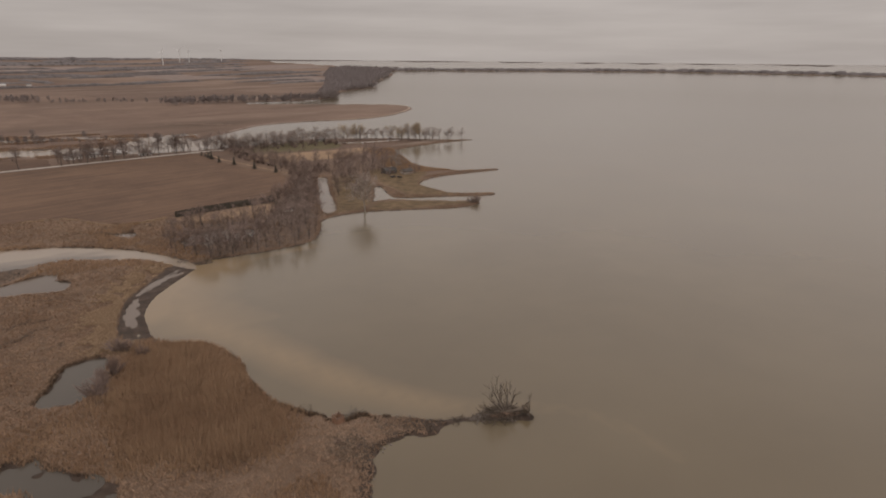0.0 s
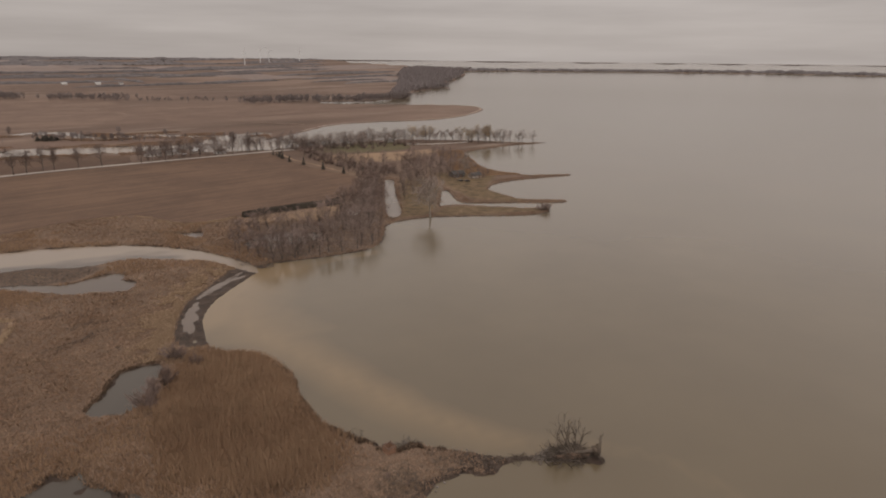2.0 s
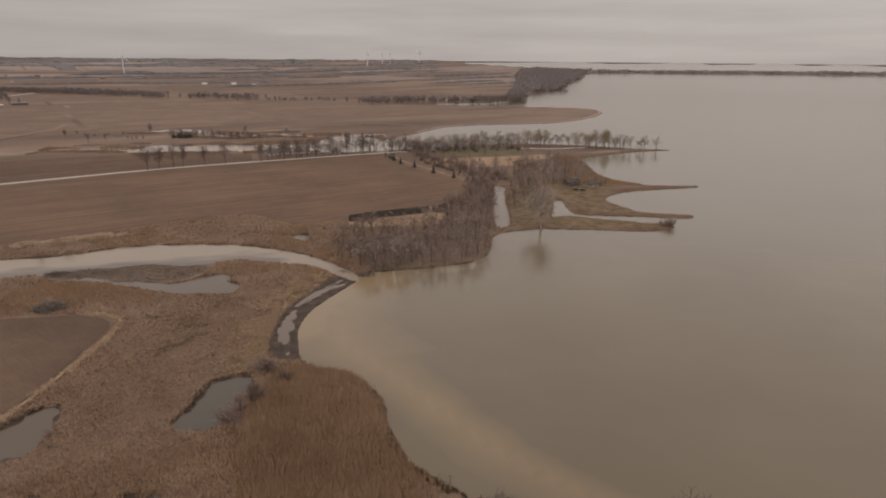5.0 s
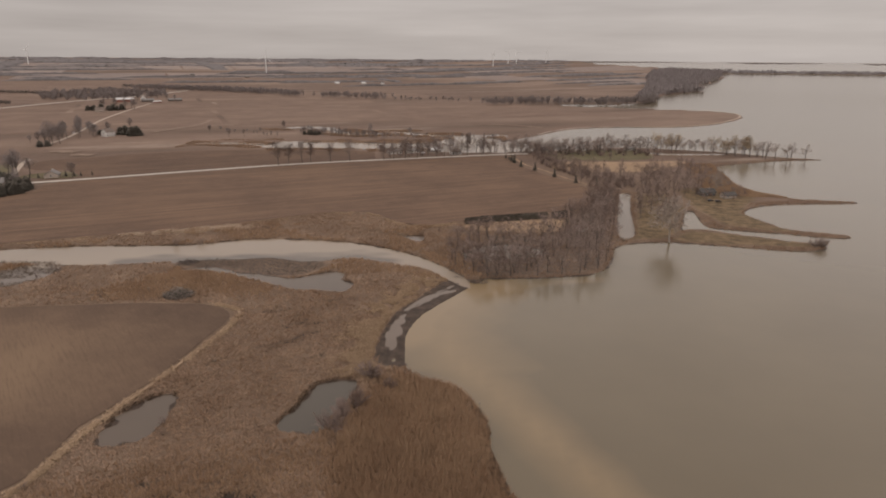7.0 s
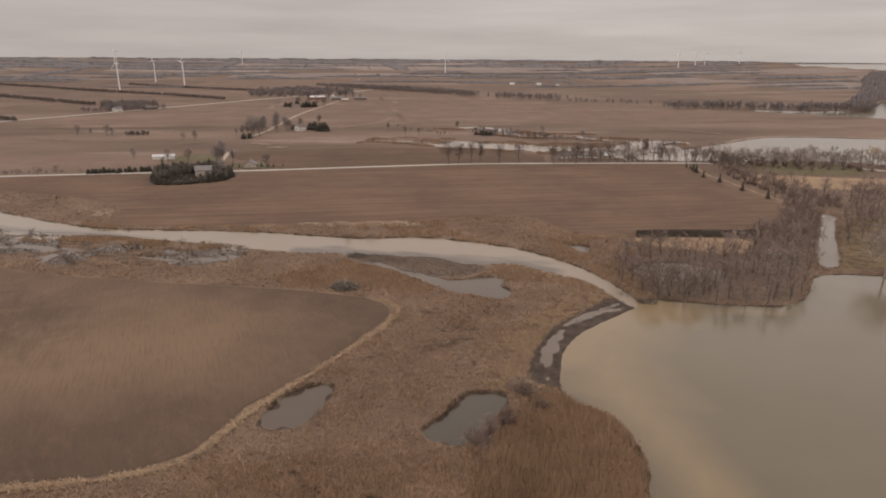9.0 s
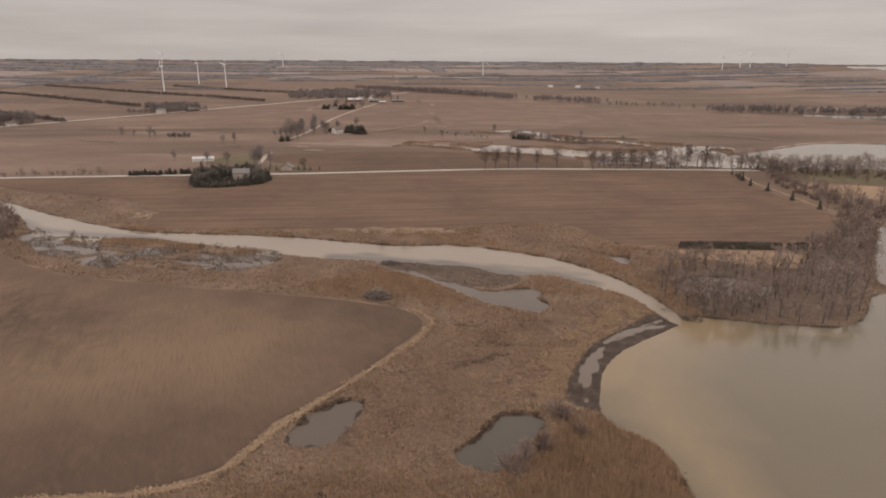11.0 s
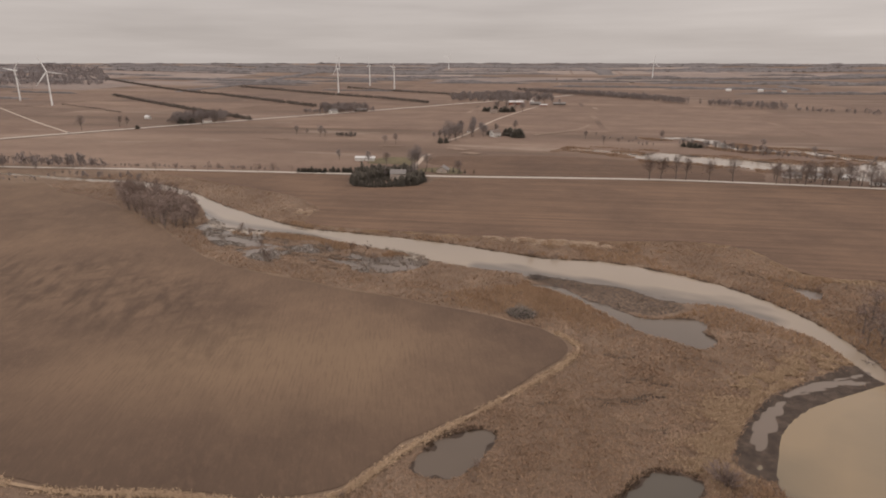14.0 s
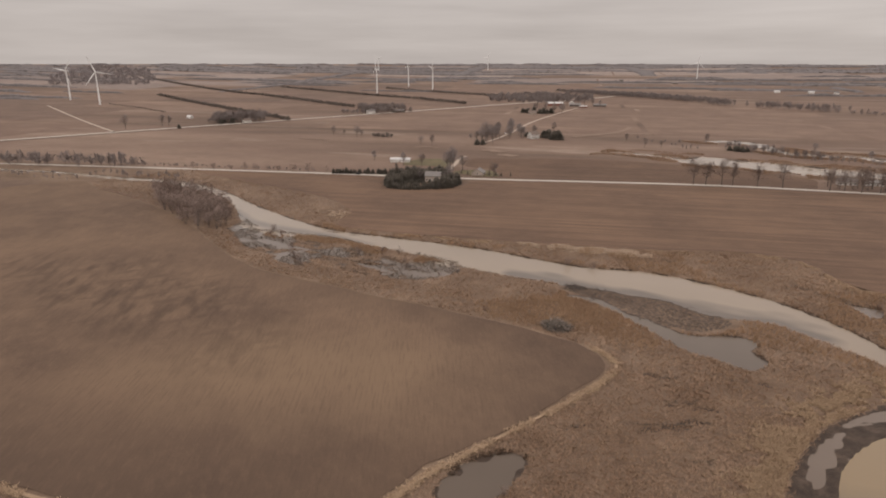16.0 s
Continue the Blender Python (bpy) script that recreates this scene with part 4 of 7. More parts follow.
def spruce(rng, tall, wide, rows=13, round_top=False):
    """A dense dark conifer of drooping sprays round a stem."""
    wood, needles = Pile(), Pile()
    wood.add(*strut(np.array((0, 0, -0.2)), np.array((0, 0, tall * 0.95)), tall * 0.018, 0.03, 5))
    for i in range(rows):
        f = i / rows
        z = tall * (0.06 + 0.92 * f)
        w = wide * (1 - f) ** 0.6 * (0.82 + 0.18 * math.sin(9 * f)) + 0.2
        if round_top:
            w = wide * (1 - f ** 2.6) ** 0.5 * rng.uniform(0.9, 1.05) + 0.3
        count = int(11 + 13 * (1 - f))
        for j in range(count):
            a = rng.uniform(0, 2 * math.pi)
            r = w * rng.uniform(0.72, 1.1)
            c, s = math.cos(a), math.sin(a)
            t = 0.30 * w + 0.12
            tip = np.array((c * r, s * r, z - r * 0.28 + rng.normal(0, 0.12)))
            root = np.array((c * r * 0.12, s * r * 0.12, z + 0.35 * tall / rows))
            side = np.array((-s, c, 0)) * t
            mid = (tip + root) / 2
            needles.add([root, mid + side + (0, 0, -0.18), tip, mid - side + (0, 0, -0.18)], [(0, 1, 2, 3)])
    return wood, needles


class Stand:
    """A kind of tree in several shapes, planted one after another."""

    def __init__(self, kind, label, category, shapes, bark, leaf, group=""):
        self.kind, self.label, self.category, self.group = kind, label, category, group
        self.meshes = [(w.mesh("trunk", bark), t.mesh("crown", leaf)) for w, t in shapes]
        self.count = 0

    def plant(self, x, y, size=1.0, rng=random, label=""):
        top = new(self.kind)
        wood, crown = self.meshes[self.count % len(self.meshes)]
        self.count += 1
        for nm, me in (("trunk", wood), ("crown", crown)):
            new(nm, me).parent = top
        z = float(land_z(x, y)[0])
        top.matrix_world = pose(x, y, max(z, -0.25), 0, 0, rng.uniform(0, 360)) @ Matrix.Diagonal((size * rng.uniform(0.9, 1.1), size * rng.uniform(0.9, 1.1), size, 1))
        return tagged(top, label or self.label, self.category, self.group)


R = np.random.default_rng(7)
wood_stand = Stand("bare_tree", "leafless grey-brown tree in the shore wood", "tree", [bare_tree(R, t, 0.9, s, 7 if s == 1 else 4.0, 0.88, 1.35, 0.0, 3, 0.075) for t, s in ((16, 2), (15, 1), (17, 2), (15, 2), (16, 1), (14, 3))], BARK, WOOD_TWIG, "trees of the shore wood")
row_stand = Stand("maple_tree", "leafless round-crowned tree beside the gravel road", "tree", [bare_tree(R, t, 0.52, 1, 15, 0.85, 1.4, 0, 3, 0.12) for t in (23, 21, 24)], BARK, HAZED_TWIG, "trees along the road")
maple_stand = Stand("maple_tree", "leafless round-crowned tree beside the gravel road", "tree", [bare_tree(R, t, 0.56, 1, 14, 1.1, 1.35, 0, 3, 0.095) for t in (23, 21, 24)], BARK, TWIG, "trees along the road")
point_stand = Stand("ash_tree", "leafless tree on the wooded point", "tree", [bare_tree(R, t, 1.0, s, 9 if s == 1 else 5, 0.84, 1.4, 0, 3, 0.10) for t, s in ((21, 1), (18, 2), (22, 1), (17, 3))], BARK, POINT_TWIG, "trees on the point")
willow_stand = Stand("willow_tree", "bare willow with yellowish hanging twigs", "tree", [bare_tree(R, t, 0.85, 1, 10, 1.2, 1.6, 0.14, 3, 0.09) for t in (24, 26)], BARK, WILLOW, "trees on the point")
shrub_stand = Stand("bare_shrub", "leafless purple-brown shrub with many stems", "shrub", [bush(R, t, w) for t, w in ((6, 7), (5, 7), (6.5, 6.5), (5.5, 7.5))], BARK, WOOD_TWIG, "shrubs")
thin_stand = Stand("bare_shrub", "thin leafless shrub in the marsh", "shrub", [bush(R, t, w, 9, 4) for t, w in ((5, 4.5), (4, 4.5), (4.5, 5))], BARK, WOOD_TWIG, "marsh shrubs")
thicket_stand = Stand("bare_shrub", "tall leafless shrub on the river bank", "shrub", [bare_tree(R, t, 0.9, n, 4, 0.7, 1.1, 0, 3, 0.10) for t, n in ((11, 3), (13, 2), (9, 4), (12, 3))], BARK, WOOD_TWIG, "shrubs on the river bank")
pale_stand = Stand("poplar_tree", "tall pale-barked leafless tree on the shore", "tree", [bare_tree(R, 30, 0.95, 1, 16, 1.3, 1.35, 0.0, 3, 0.13)], PALE_BARK, PALE_TWIG)
spruce_stand = Stand("spruce_tree", "dark green spruce with branches to the ground", "conifer", [spruce(R, t, w) for t, w in ((9, 3.0), (10.5, 3.4), (8, 2.8))], BARK, NEEDLE, "spruces")
cedar_stand = Stand("cedar_tree", "dense dark rounded evergreen in the farm windbreak", "conifer", [spruce(R, t, w, 12, True) for t, w in ((9, 3.6), (10, 4.0), (8, 3.8))], BARK, NEEDLE, "windbreak evergreens")


def inside_points(poly, gap, rng, tries=4000):
    """Random places inside an outline, at least that far apart."""
    lo, hi = poly.min(0), poly.max(0)
    pts = rng.uniform(lo, hi, (tries, 2))
    pts = pts[sdf(pts[:, 0], pts[:, 1], poly) < 0]
    kept = []
    for p in pts:
        if all((p[0] - q[0]) ** 2 + (p[1] - q[1]) ** 2 > gap * gap for q in kept):
            kept.append(p)
    return kept


def dry(p, margin=1.0):
    return float(sample(GROUND_D, p[0], p[1])[0]) > margin


# the wood at the river mouth and along the canal
WOOD = np.array([(-9, 24), (9, 10), (37, 11), (60, 16), (72, 27), (84, 64), (94, 95), (106, 140), (122, 195), (118, 215), (104, 205), (92, 165), (78, 140), (66, 112), (50, 84), (12, 84), (-6, 66)], float)
for p in inside_points(WOOD, 5.4, R):
    d_pool = sdf(np.array([p[0]]), np.array([p[1]]), WOOD_POOL)[0]
    if (d_pool < 0 and R.random() < 0.62) or (p[0] > 44 and p[1] > 26 and R.random() < 0.3):
        continue
    if not (48 < p[0] < 80 and 90 < p[1] < 108):
        wood_stand.plant(p[0], p[1], R.uniform(0.74, 1.06) + 0.1 * (p[0] > 44) * (p[1] > 30) - 0.16 * (d_pool < 3))
for p in inside_points(np.array([(120, 126), (138, 124), (160, 170), (158, 212), (140, 205)], float), 8.2, R):
    wood_stand.plant(p[0], p[1], R.uniform(0.6, 1.0), label="leafless tree on the lawn beside the canal")
pale_stand.plant(121, 73, 1.0)
pale_stand.plant(204, 208, 0.75, label="tall pale leafless tree beside the lake house")
for p in inside_points(np.array([(84, 395), (88, 345), (106, 290), (128, 242), (146, 228), (152, 265), (120, 330), (102, 385)], float), 5.4, R):
    if R.random() < 0.45:
        shrub_stand.plant(p[0], p[1], R.uniform(0.55, 0.95), label="low leafless shrub beside the row of spruces")
    else:
        wood_stand.plant(p[0], p[1], R.uniform(0.5, 0.9), label="young leafless tree beside the row of spruces")
for p in inside_points(np.array([(146, 212), (182, 212), (212, 236), (230, 290), (226, 322), (196, 312), (160, 262)], float), 9.0, R):
    wood_stand.plant(p[0], p[1], R.uniform(0.75, 1.15), label="leafless tree in the thicket behind the lake house")
for x, y in ((184, 212), (178, 204), (185, 196), (203, 190), (216, 192), (203, 216), (221, 204), (188, 186), (194, 216)):
    wood_stand.plant(x, y, R.uniform(0.5, 0.8), label="leafless tree close to the lake house")
for p in inside_points(np.array([(105, 250), (150, 268), (190, 300), (150, 340), (110, 340), (96, 330)], float), 13.0, R):
    wood_stand.plant(p[0], p[1], R.uniform(0.5, 0.9), label="leafless tree on the dry meadow")
for p in inside_points(np.array([(226, 205), (236, 225), (236, 258), (247, 302), (251, 335), (238, 350), (228, 300), (215, 240)], float), 8.0, R):
    shrub_stand.plant(p[0], p[1], R.uniform(0.3, 0.55), label="low leafless shrub on the reedy lake bank")
# spruces in line along the field
for x, y in ((60, 372), (62, 360), (66, 336), (77, 316), (90, 282), (104, 255), (118, 238)):
    spruce_stand.plant(x - 2, y, R.uniform(0.75, 0.95), label="dark spruce in the row along the field")
for x, y in ((54, 390), (57, 384), (60, 378)):
    spruce_stand.plant(x, y, 0.6, label="young dark spruce in the row along the field")
for x, y in ((53, 94), (55, 101), (63, 101)):
    spruce_stand.plant(x, y, 0.45, label="small dark spruce on the dry meadow")
# trees of the point and the houses behind the road
POINT = np.array([(75, 425), (110, 405), (180, 418), (240, 425), (300, 418), (345, 405), (352, 416), (322, 436), (262, 460), (180, 470), (120, 440)], float)
for p in inside_points(POINT, 7.4, R):
    lawn = 106 < p[0] < 226 and p[1] < 448
    if dry(p, 2) and R.random() < (0.75 if lawn else 0.95):
        (willow_stand if 235 < p[0] < 330 and R.random() < 0.42 else point_stand).plant(p[0], p[1], R.uniform(0.85, 1.1) if p[0] > 235 else R.uniform(0.65, 1.15))
for x, y in ((338, 400), (350, 402), (362, 400), (368, 403), (383, 401)):
    point_stand.plant(x, y, R.uniform(0.8, 1.1), label="leafless tree near the tip of the point")
for x, y in ((120, 372), (165, 384), (205, 372), (225, 350), (140, 352)):
    point_stand.plant(x, y, R.uniform(0.4, 0.6), label="leafless garden tree on the winter lawn")
for p in inside_points(np.array([(70, 424), (110, 408), (200, 412), (235, 418), (230, 440), (150, 458), (100, 446)], float), 12.0, R):
    if dry(p, 2):
        shrub_stand.plant(p[0], p[1], R.uniform(0.5, 1.0), label="leafless shrub among the cottages")
# the road's row
for x, y in ((-176, 332), (-167, 338), (-155, 345), (-147, 348), (-128, 354), (-109, 361), (-75, 371), (-65, 378), (-53, 379), (-40, 385), (-20, 392), (-4, 397), (14, 404), (30, 409)):
    maple_stand.plant(x - 1, y + 3, R.uniform(0.95, 1.25))
for p in inside_points(np.array([(-70, 388), (-20, 404), (30, 416), (78, 428), (100, 420), (100, 446), (60, 442), (0, 420), (-40, 414), (-76, 402)], float), 9.0, R):
    if dry(p, 1.5):
        point_stand.plant(p[0], p[1], R.uniform(0.6, 0.95), label="leafless tree between the road and the backwater")
for x, y in ((-62, 402), (-48, 408), (-30, 412), (-12, 405), (8, 420), (24, 425), (40, 428), (58, 436), (76, 438), (-36, 400), (-80, 398), (-20, 418), (2, 410), (32, 418), (48, 440), (66, 428), (88, 446), (96, 428), (90, 412), (-56, 415), (70, 436), (82, 430), (104, 418), (112, 432), (94, 440), (62, 426), (120, 424)):
    point_stand.plant(x, y, R.uniform(0.85, 1.25), label="leafless tree beside the houses")
# the clump on the river bank
for p in inside_points(np.array([(-505, 18), (-453, -3), (-390, -20), (-380, -8), (-402, 17), (-440, 34), (-499, 45), (-536, 37)], float), 5.4, R):
    thicket_stand.plant(p[0], p[1], R.uniform(0.8, 1.7))
# single bushes of the marsh
for x, y, s in ((-45, -124, 1.05), (-42.5, -118, 0.8), (-38, -92, 0.9), (-30, -101, 0.6), (-36, -94, 0.7), (-39.5, -112, 1.0), (-117, -152, 0.45), (-92, -128, 0.4), (-152, 63, 0.9), (-166, 60, 0.9), (-298, -18, 0.8), (-283, -26, 0.7), (-240, 12, 0.6), (-225, 18, 0.7), (-212, 6, 0.6),
                (-95, -122, 0.5), (-165, -22, 0.6), (-10, 60, 0.8), (-26, 84, 0.6), (-30, 22, 0.4), (-15, 92, 0.6)):
    (shrub_stand if -50 < x < -25 and y < -80 else thin_stand).plant(x, y, s, label="small leafless bush in the dry marsh")
# bush at the end of the pier
shrub_stand.plant(203, 65, 0.9, label="dense bare bush at the end of the pier")
shrub_stand.plant(207, 65, 0.8, label="dense bare bush at the end of the pier")


# ---------------------------------------------------------------- the fallen tree on the sand spit
def fallen_tree():
    rng = np.random.default_rng(31)
    top = new("fallen_tree")
    log, limbs = Pile(), Pile()
    base, root = np.array((0.0, 0.0, 0.6)), np.array((8.8, -3.4, 2.3))
    q = root
    for i in range(6):
        n = root + (base - root) * (i + 1) / 6 + rng.normal(0, 0.12, 3)
        log.add(*strut(q, n, 0.62 - 0.05 * i, 0.58 - 0.05 * i, 8))
        q = n
    log.add(*strut(base, np.array((-6.0, 1.5, 0.2)), 0.32, 0.1, 6))

    def limb(p, d, length, r, level):
        steps = (6, 4, 3)[level]
        for s in range(steps):
            d = d + rng.normal(0, (0.07, 0.10, 0.12)[level], 3) + np.array((0, 0, 0.01))
            d /= np.linalg.norm(d)
            e = p + d * length / steps
            limbs.add(*strut(p, e, r, r * 0.82, (6, 4, 3)[level]))
            p, r = e, r * 0.82
            if level < 2 and s > 0:
                for _ in range(1 + (rng.random() < 0.6)):
                    side = rng.normal(0, 1, 3) * (1.0, 0.6, 0.6) + np.array((0, 0, 0.3))
                    k = d * 0.8 + side / np.linalg.norm(side) * 0.6
                    limb(p, k / np.linalg.norm(k), length * rng.uniform(0.32, 0.5), max(r * 0.6, 0.06), level + 1)

    for at, d, length, r in (((2.2, -0.8, 1.0), (-1.0, 0.35, 0.42), 14.5, 0.36), ((2.0, -0.7, 1.0), (-0.85, 0.4, 0.75), 15.0, 0.40), ((2.4, -0.9, 1.0), (-0.5, 0.45, 1.0), 16.0, 0.40), ((2.8, -1.0, 1.1), (-0.15, 0.4, 1.05), 16.5, 0.42), ((3.2, -1.2, 1.1), (0.15, 0.35, 1.0), 14.5, 0.34),
                             ((3.8, -1.4, 1.2), (0.55, 0.3, 0.85), 13.0, 0.32), ((1.0, -0.3, 0.8), (-1.0, 0.1, 0.22), 10.5, 0.24), ((1.0, -0.4, 0.9), (-0.9, 0.3, 0.5), 10.0, 0.22), ((2.0, -0.7, 0.8), (-0.5, -0.75, 0.15), 5.5, 0.2), ((4.0, -1.6, 0.8), (0.3, -0.8, 0.05), 4.5, 0.2),
                             ((9.8, -4.0, 1.4), (0.45, 0.3, 0.9), 8.5, 0.22), ((9.0, -3.8, 1.0), (-0.35, -0.9, -0.15), 5.0, 0.2), ((9.6, -3.9, 1.0), (0.1, -0.9, -0.2), 4.5, 0.2)):
        d = np.array(d)
        limb(np.array(at), d / np.linalg.norm(d), length * 0.50, r * 0.85, 0)
    mound = bmesh.new()
    bmesh.ops.create_icosphere(mound, subdivisions=4, radius=1)
    for v in mound.verts:
        n = 1 + 0.45 * noise.noise(v.co * 1.7) + 0.35 * noise.noise(v.co * 6)
        v.co = Vector((v.co.x * 5.2 * n + 2.6, v.co.y * 1.2 * n - 0.9 - 0.42 * v.co.x * 4, max(v.co.z, -0.3) * 1.15 * n + 0.15))
    me3 = bpy.data.meshes.new("debris")
    mound.to_mesh(me3)
    mound.free()
    me3.materials.append(plain("bark_debris", (0.165, 0.112, 0.082), 0.95, vary=0.55, scale=2.2))
    plate = Pile()
    for i in range(46):
        a, el = rng.uniform(0, 2 * math.pi), rng.normal(0.3, 0.5)
        d = np.array((0.35 * math.cos(a) + 0.3, math.cos(a) * 0.9, math.sin(a) + 0.25 * el))
        d /= np.linalg.norm(d)
        p = root + rng.normal(0, 0.25, 3)
        for s in range(3):
            e = p + (d + rng.normal(0, 0.22, 3)) * rng.uniform(0.4, 0.8)
            plate.add(*strut(p, e, 0.22 - 0.06 * s, 0.16 - 0.06 * s, 4))
            p = e
    ball = bmesh.new()
    bmesh.ops.create_icosphere(ball, subdivisions=3, radius=1.8)
    for v in ball.verts:
        v.co = Vector((v.co.x * 0.75, v.co.y, v.co.z)) * (0.85 + 0.35 * noise.noise(v.co * 0.9))
        v.co += Vector(root)
    me = bpy.data.meshes.new("root_soil")
    ball.to_mesh(me)
    ball.free()
    me.materials.append(plain("root_soil", (0.120, 0.094, 0.072), 0.95, vary=0.4))
    for nm, me2 in (("log", log.mesh("log", DRIFT)), ("crown", limbs.mesh("crown", DRIFT)), ("roots", plate.mesh("roots", DRIFT)), ("root_soil", me), ("debris", me3)):
        ob = new(nm, me2)
        ob.parent = top
        if nm == "root_soil":
            ob["label"] = "brown soil held in the upturned roots"
        if nm == "debris":
            ob["label"] = "heap of brown bark and washed-up debris"
    top.matrix_world = pose(62.8, -191.2, 0.15, 0, 0, 0) @ Matrix.Scale(0.93, 4)
    return tagged(top, "dead grey fallen tree with upturned roots on the spit", "fallen tree")


fallen_tree()


def stick_heap(name, x, y, radius, high, count, mat, label, category):
    rng = np.random.default_rng(int(abs(x * 7 + y)))
    pile = Pile()
    z = float(land_z(x, y)[0])
    for _ in range(count):
        a, r = rng.uniform(0, 2 * math.pi), radius * rng.random() ** 0.6
        p = np.array((math.cos(a) * r, math.sin(a) * r * 0.7, rng.uniform(0, high) * (1 - r / radius * 0.8)))
        d = rng.normal(0, 1, 3) * (1, 1, 0.35)
        d = d / np.linalg.norm(d) * rng.uniform(0.6, 2.0) * (1 + 0.2 * high)
        pile.add(*strut(p - d, p + d, 0.075 + 0.02 * high, 0.05, 3))
    ob = new(name, pile.mesh(name, mat))
    ob.matrix_world = pose(x, y, z)
    return tagged(ob, label, category)


def brush_heap(x, y):
    """A heap of loose dead sticks, the larger ones each by itself, over a tangle of small ones."""
    rng = np.random.default_rng(77)
    top = new("brushwood")
    sticks = []
    for i in range(5):
        pile, p = Pile(), np.array((-1.0, 0.0, 0.0))
        for s in range(3):
            q = p + np.array((0.66, rng.normal(0, 0.07), rng.normal(0, 0.07)))
            pile.add(*strut(p, q, 0.055 - 0.012 * s, 0.043 - 0.012 * s, 5))
            if s:
                pile.add(*strut(p, p + np.array((0.4, rng.normal(0, 0.3), rng.normal(0, 0.3))), 0.025, 0.01, 3))
            p = q
        sticks.append(pile.mesh("stick", BRUSH_WOOD))
    for i in range(170):
        a, r = rng.uniform(0, 2 * math.pi), 6.6 * rng.random() ** 0.6
        ob = new("stick", sticks[i % 5])
        ob.parent = top
        ob.matrix_world = pose(math.cos(a) * r, math.sin(a) * r * 0.75, 0.3 + rng.uniform(0.2, 4.4) * (1 - r / 7.5), rng.normal(0, 14), rng.normal(0, 16), rng.uniform(0, 360)) @ Matrix.Scale(rng.uniform(1.3, 2.6), 4)
    pile = Pile()
    for _ in range(320):
        a, r = rng.uniform(0, 2 * math.pi), 6.6 * rng.random() ** 0.55
        p = np.array((math.cos(a) * r, math.sin(a) * r * 0.75, rng.uniform(0, 3.6) * (1 - r / 7.5)))
        d = rng.normal(0, 1, 3) * (1, 1, 0.4)
        pile.add(*strut(p - d, p + d, 0.1, 0.05, 3))
    ob = new("tangle", pile.mesh("tangle", BRUSH_SHADE))
    ob.parent = top
    top.matrix_world = pose(x, y, float(land_z(x, y)[0]))
    return tagged(top, "grey heap of dead brushwood sticks in the marsh", "brushwood")


brush_heap(-132, -20)
stick_heap("driftwood", 4, 3, 5.0, 0.5, 60, DRIFT, "grey driftwood sticks at the river mouth", "driftwood")
stick_heap("driftwood", 64, -191, 7.5, 1.8, 220, DRIFT, "tangle of grey driftwood under the fallen tree", "driftwood")
stick_heap("driftwood", 51, -187.8, 3.0, 0.15, 26, DRIFT, "thin scatter of washed-up sticks on the spit", "driftwood")
stick_heap("driftwood", 57.5, -189.8, 3.0, 0.5, 60, BRUSH_WOOD, "bleached sticks washed up beside the fallen tree", "driftwood")
stick_heap("driftwood", 12, -161, 4.0, 0.5, 60, BARK, "dark washed-up sticks on the marsh shore", "driftwood")
stick_heap("driftwood", 24, -172, 4.0, 0.5, 60, BARK, "dark washed-up sticks on the marsh shore", "driftwood")
stick_heap("driftwood", -147, 30, 5.5, 0.9, 130, BARK, "dark brush stranded on the river's mud", "driftwood")
stick_heap("driftwood", -4, 11, 4.5, 0.5, 70, BRUSH_WOOD, "pale driftwood sticks along the wood's shore", "driftwood")
stick_heap("driftwood", 14, 9, 5.0, 0.4, 60, DRIFT, "grey driftwood sticks along the wood's shore", "driftwood")
stick_heap("driftwood", 92, 76, 6.0, 0.5, 50, DRIFT, "grey driftwood washed against the canal bank", "driftwood")


def shore_blind(x, y, turn):
    """A small square hide: four reed-thatched panels round corner posts, with a plank rim."""
    rng = np.random.default_rng(5)
    top = new("hunting_blind")
    side, tall = 1.25, 2.3
    for i in range(4):
        a = i * math.pi / 2
        c, q = math.cos(a), math.sin(a)
        pile = Pile()
        for k in range(30):
            u = -side + 2 * side * k / 29
            foot, head = np.array((u + rng.normal(0, 0.03), side + rng.normal(0.0, 0.05), -0.2)), np.array((u + rng.normal(0, 0.08), side + rng.normal(0.03, 0.07), tall * rng.uniform(0.9, 1.08)))
            pile.add(*strut(foot, head, 0.09, 0.05, 4))
        v, f = pile.arrays()
        v = v @ np.array(((c, q, 0), (-q, c, 0), (0, 0, 1)))
        mesh_object("reed_panel", v, f, BLIND_REED, top)
        bm = bmesh.new()
        bmesh.ops.create_cube(bm, size=1, matrix=Matrix.Rotation(a, 4, "Z") @ Matrix.Translation((0, side + 0.02, tall - 0.25)) @ Matrix.Diagonal((2 * side + 0.1, 0.16, 0.18, 1)))
        rim = bpy.data.meshes.new("rim_board")
        bm.to_mesh(rim)
        bm.free()
        rim.materials.append(BRUSH_WOOD)
        new("rim_board", rim).parent = top
        post = Pile()
        post.add(*strut(np.array((side * (c - q), side * (q + c), -0.4)), np.array((side * (c - q), side * (q + c), tall + 0.15)), 0.08, 0.07, 6))
        v, f = post.arrays()
        mesh_object("post", v, f, DRIFT, top)
    top.matrix_world = pose(x, y, float(land_z(x, y)[0]), 0, 0, turn)
    return tagged(top, "small square hunting blind thatched with brown reeds", "hunting blind")


shore_blind(18.6, -173.2, 20)


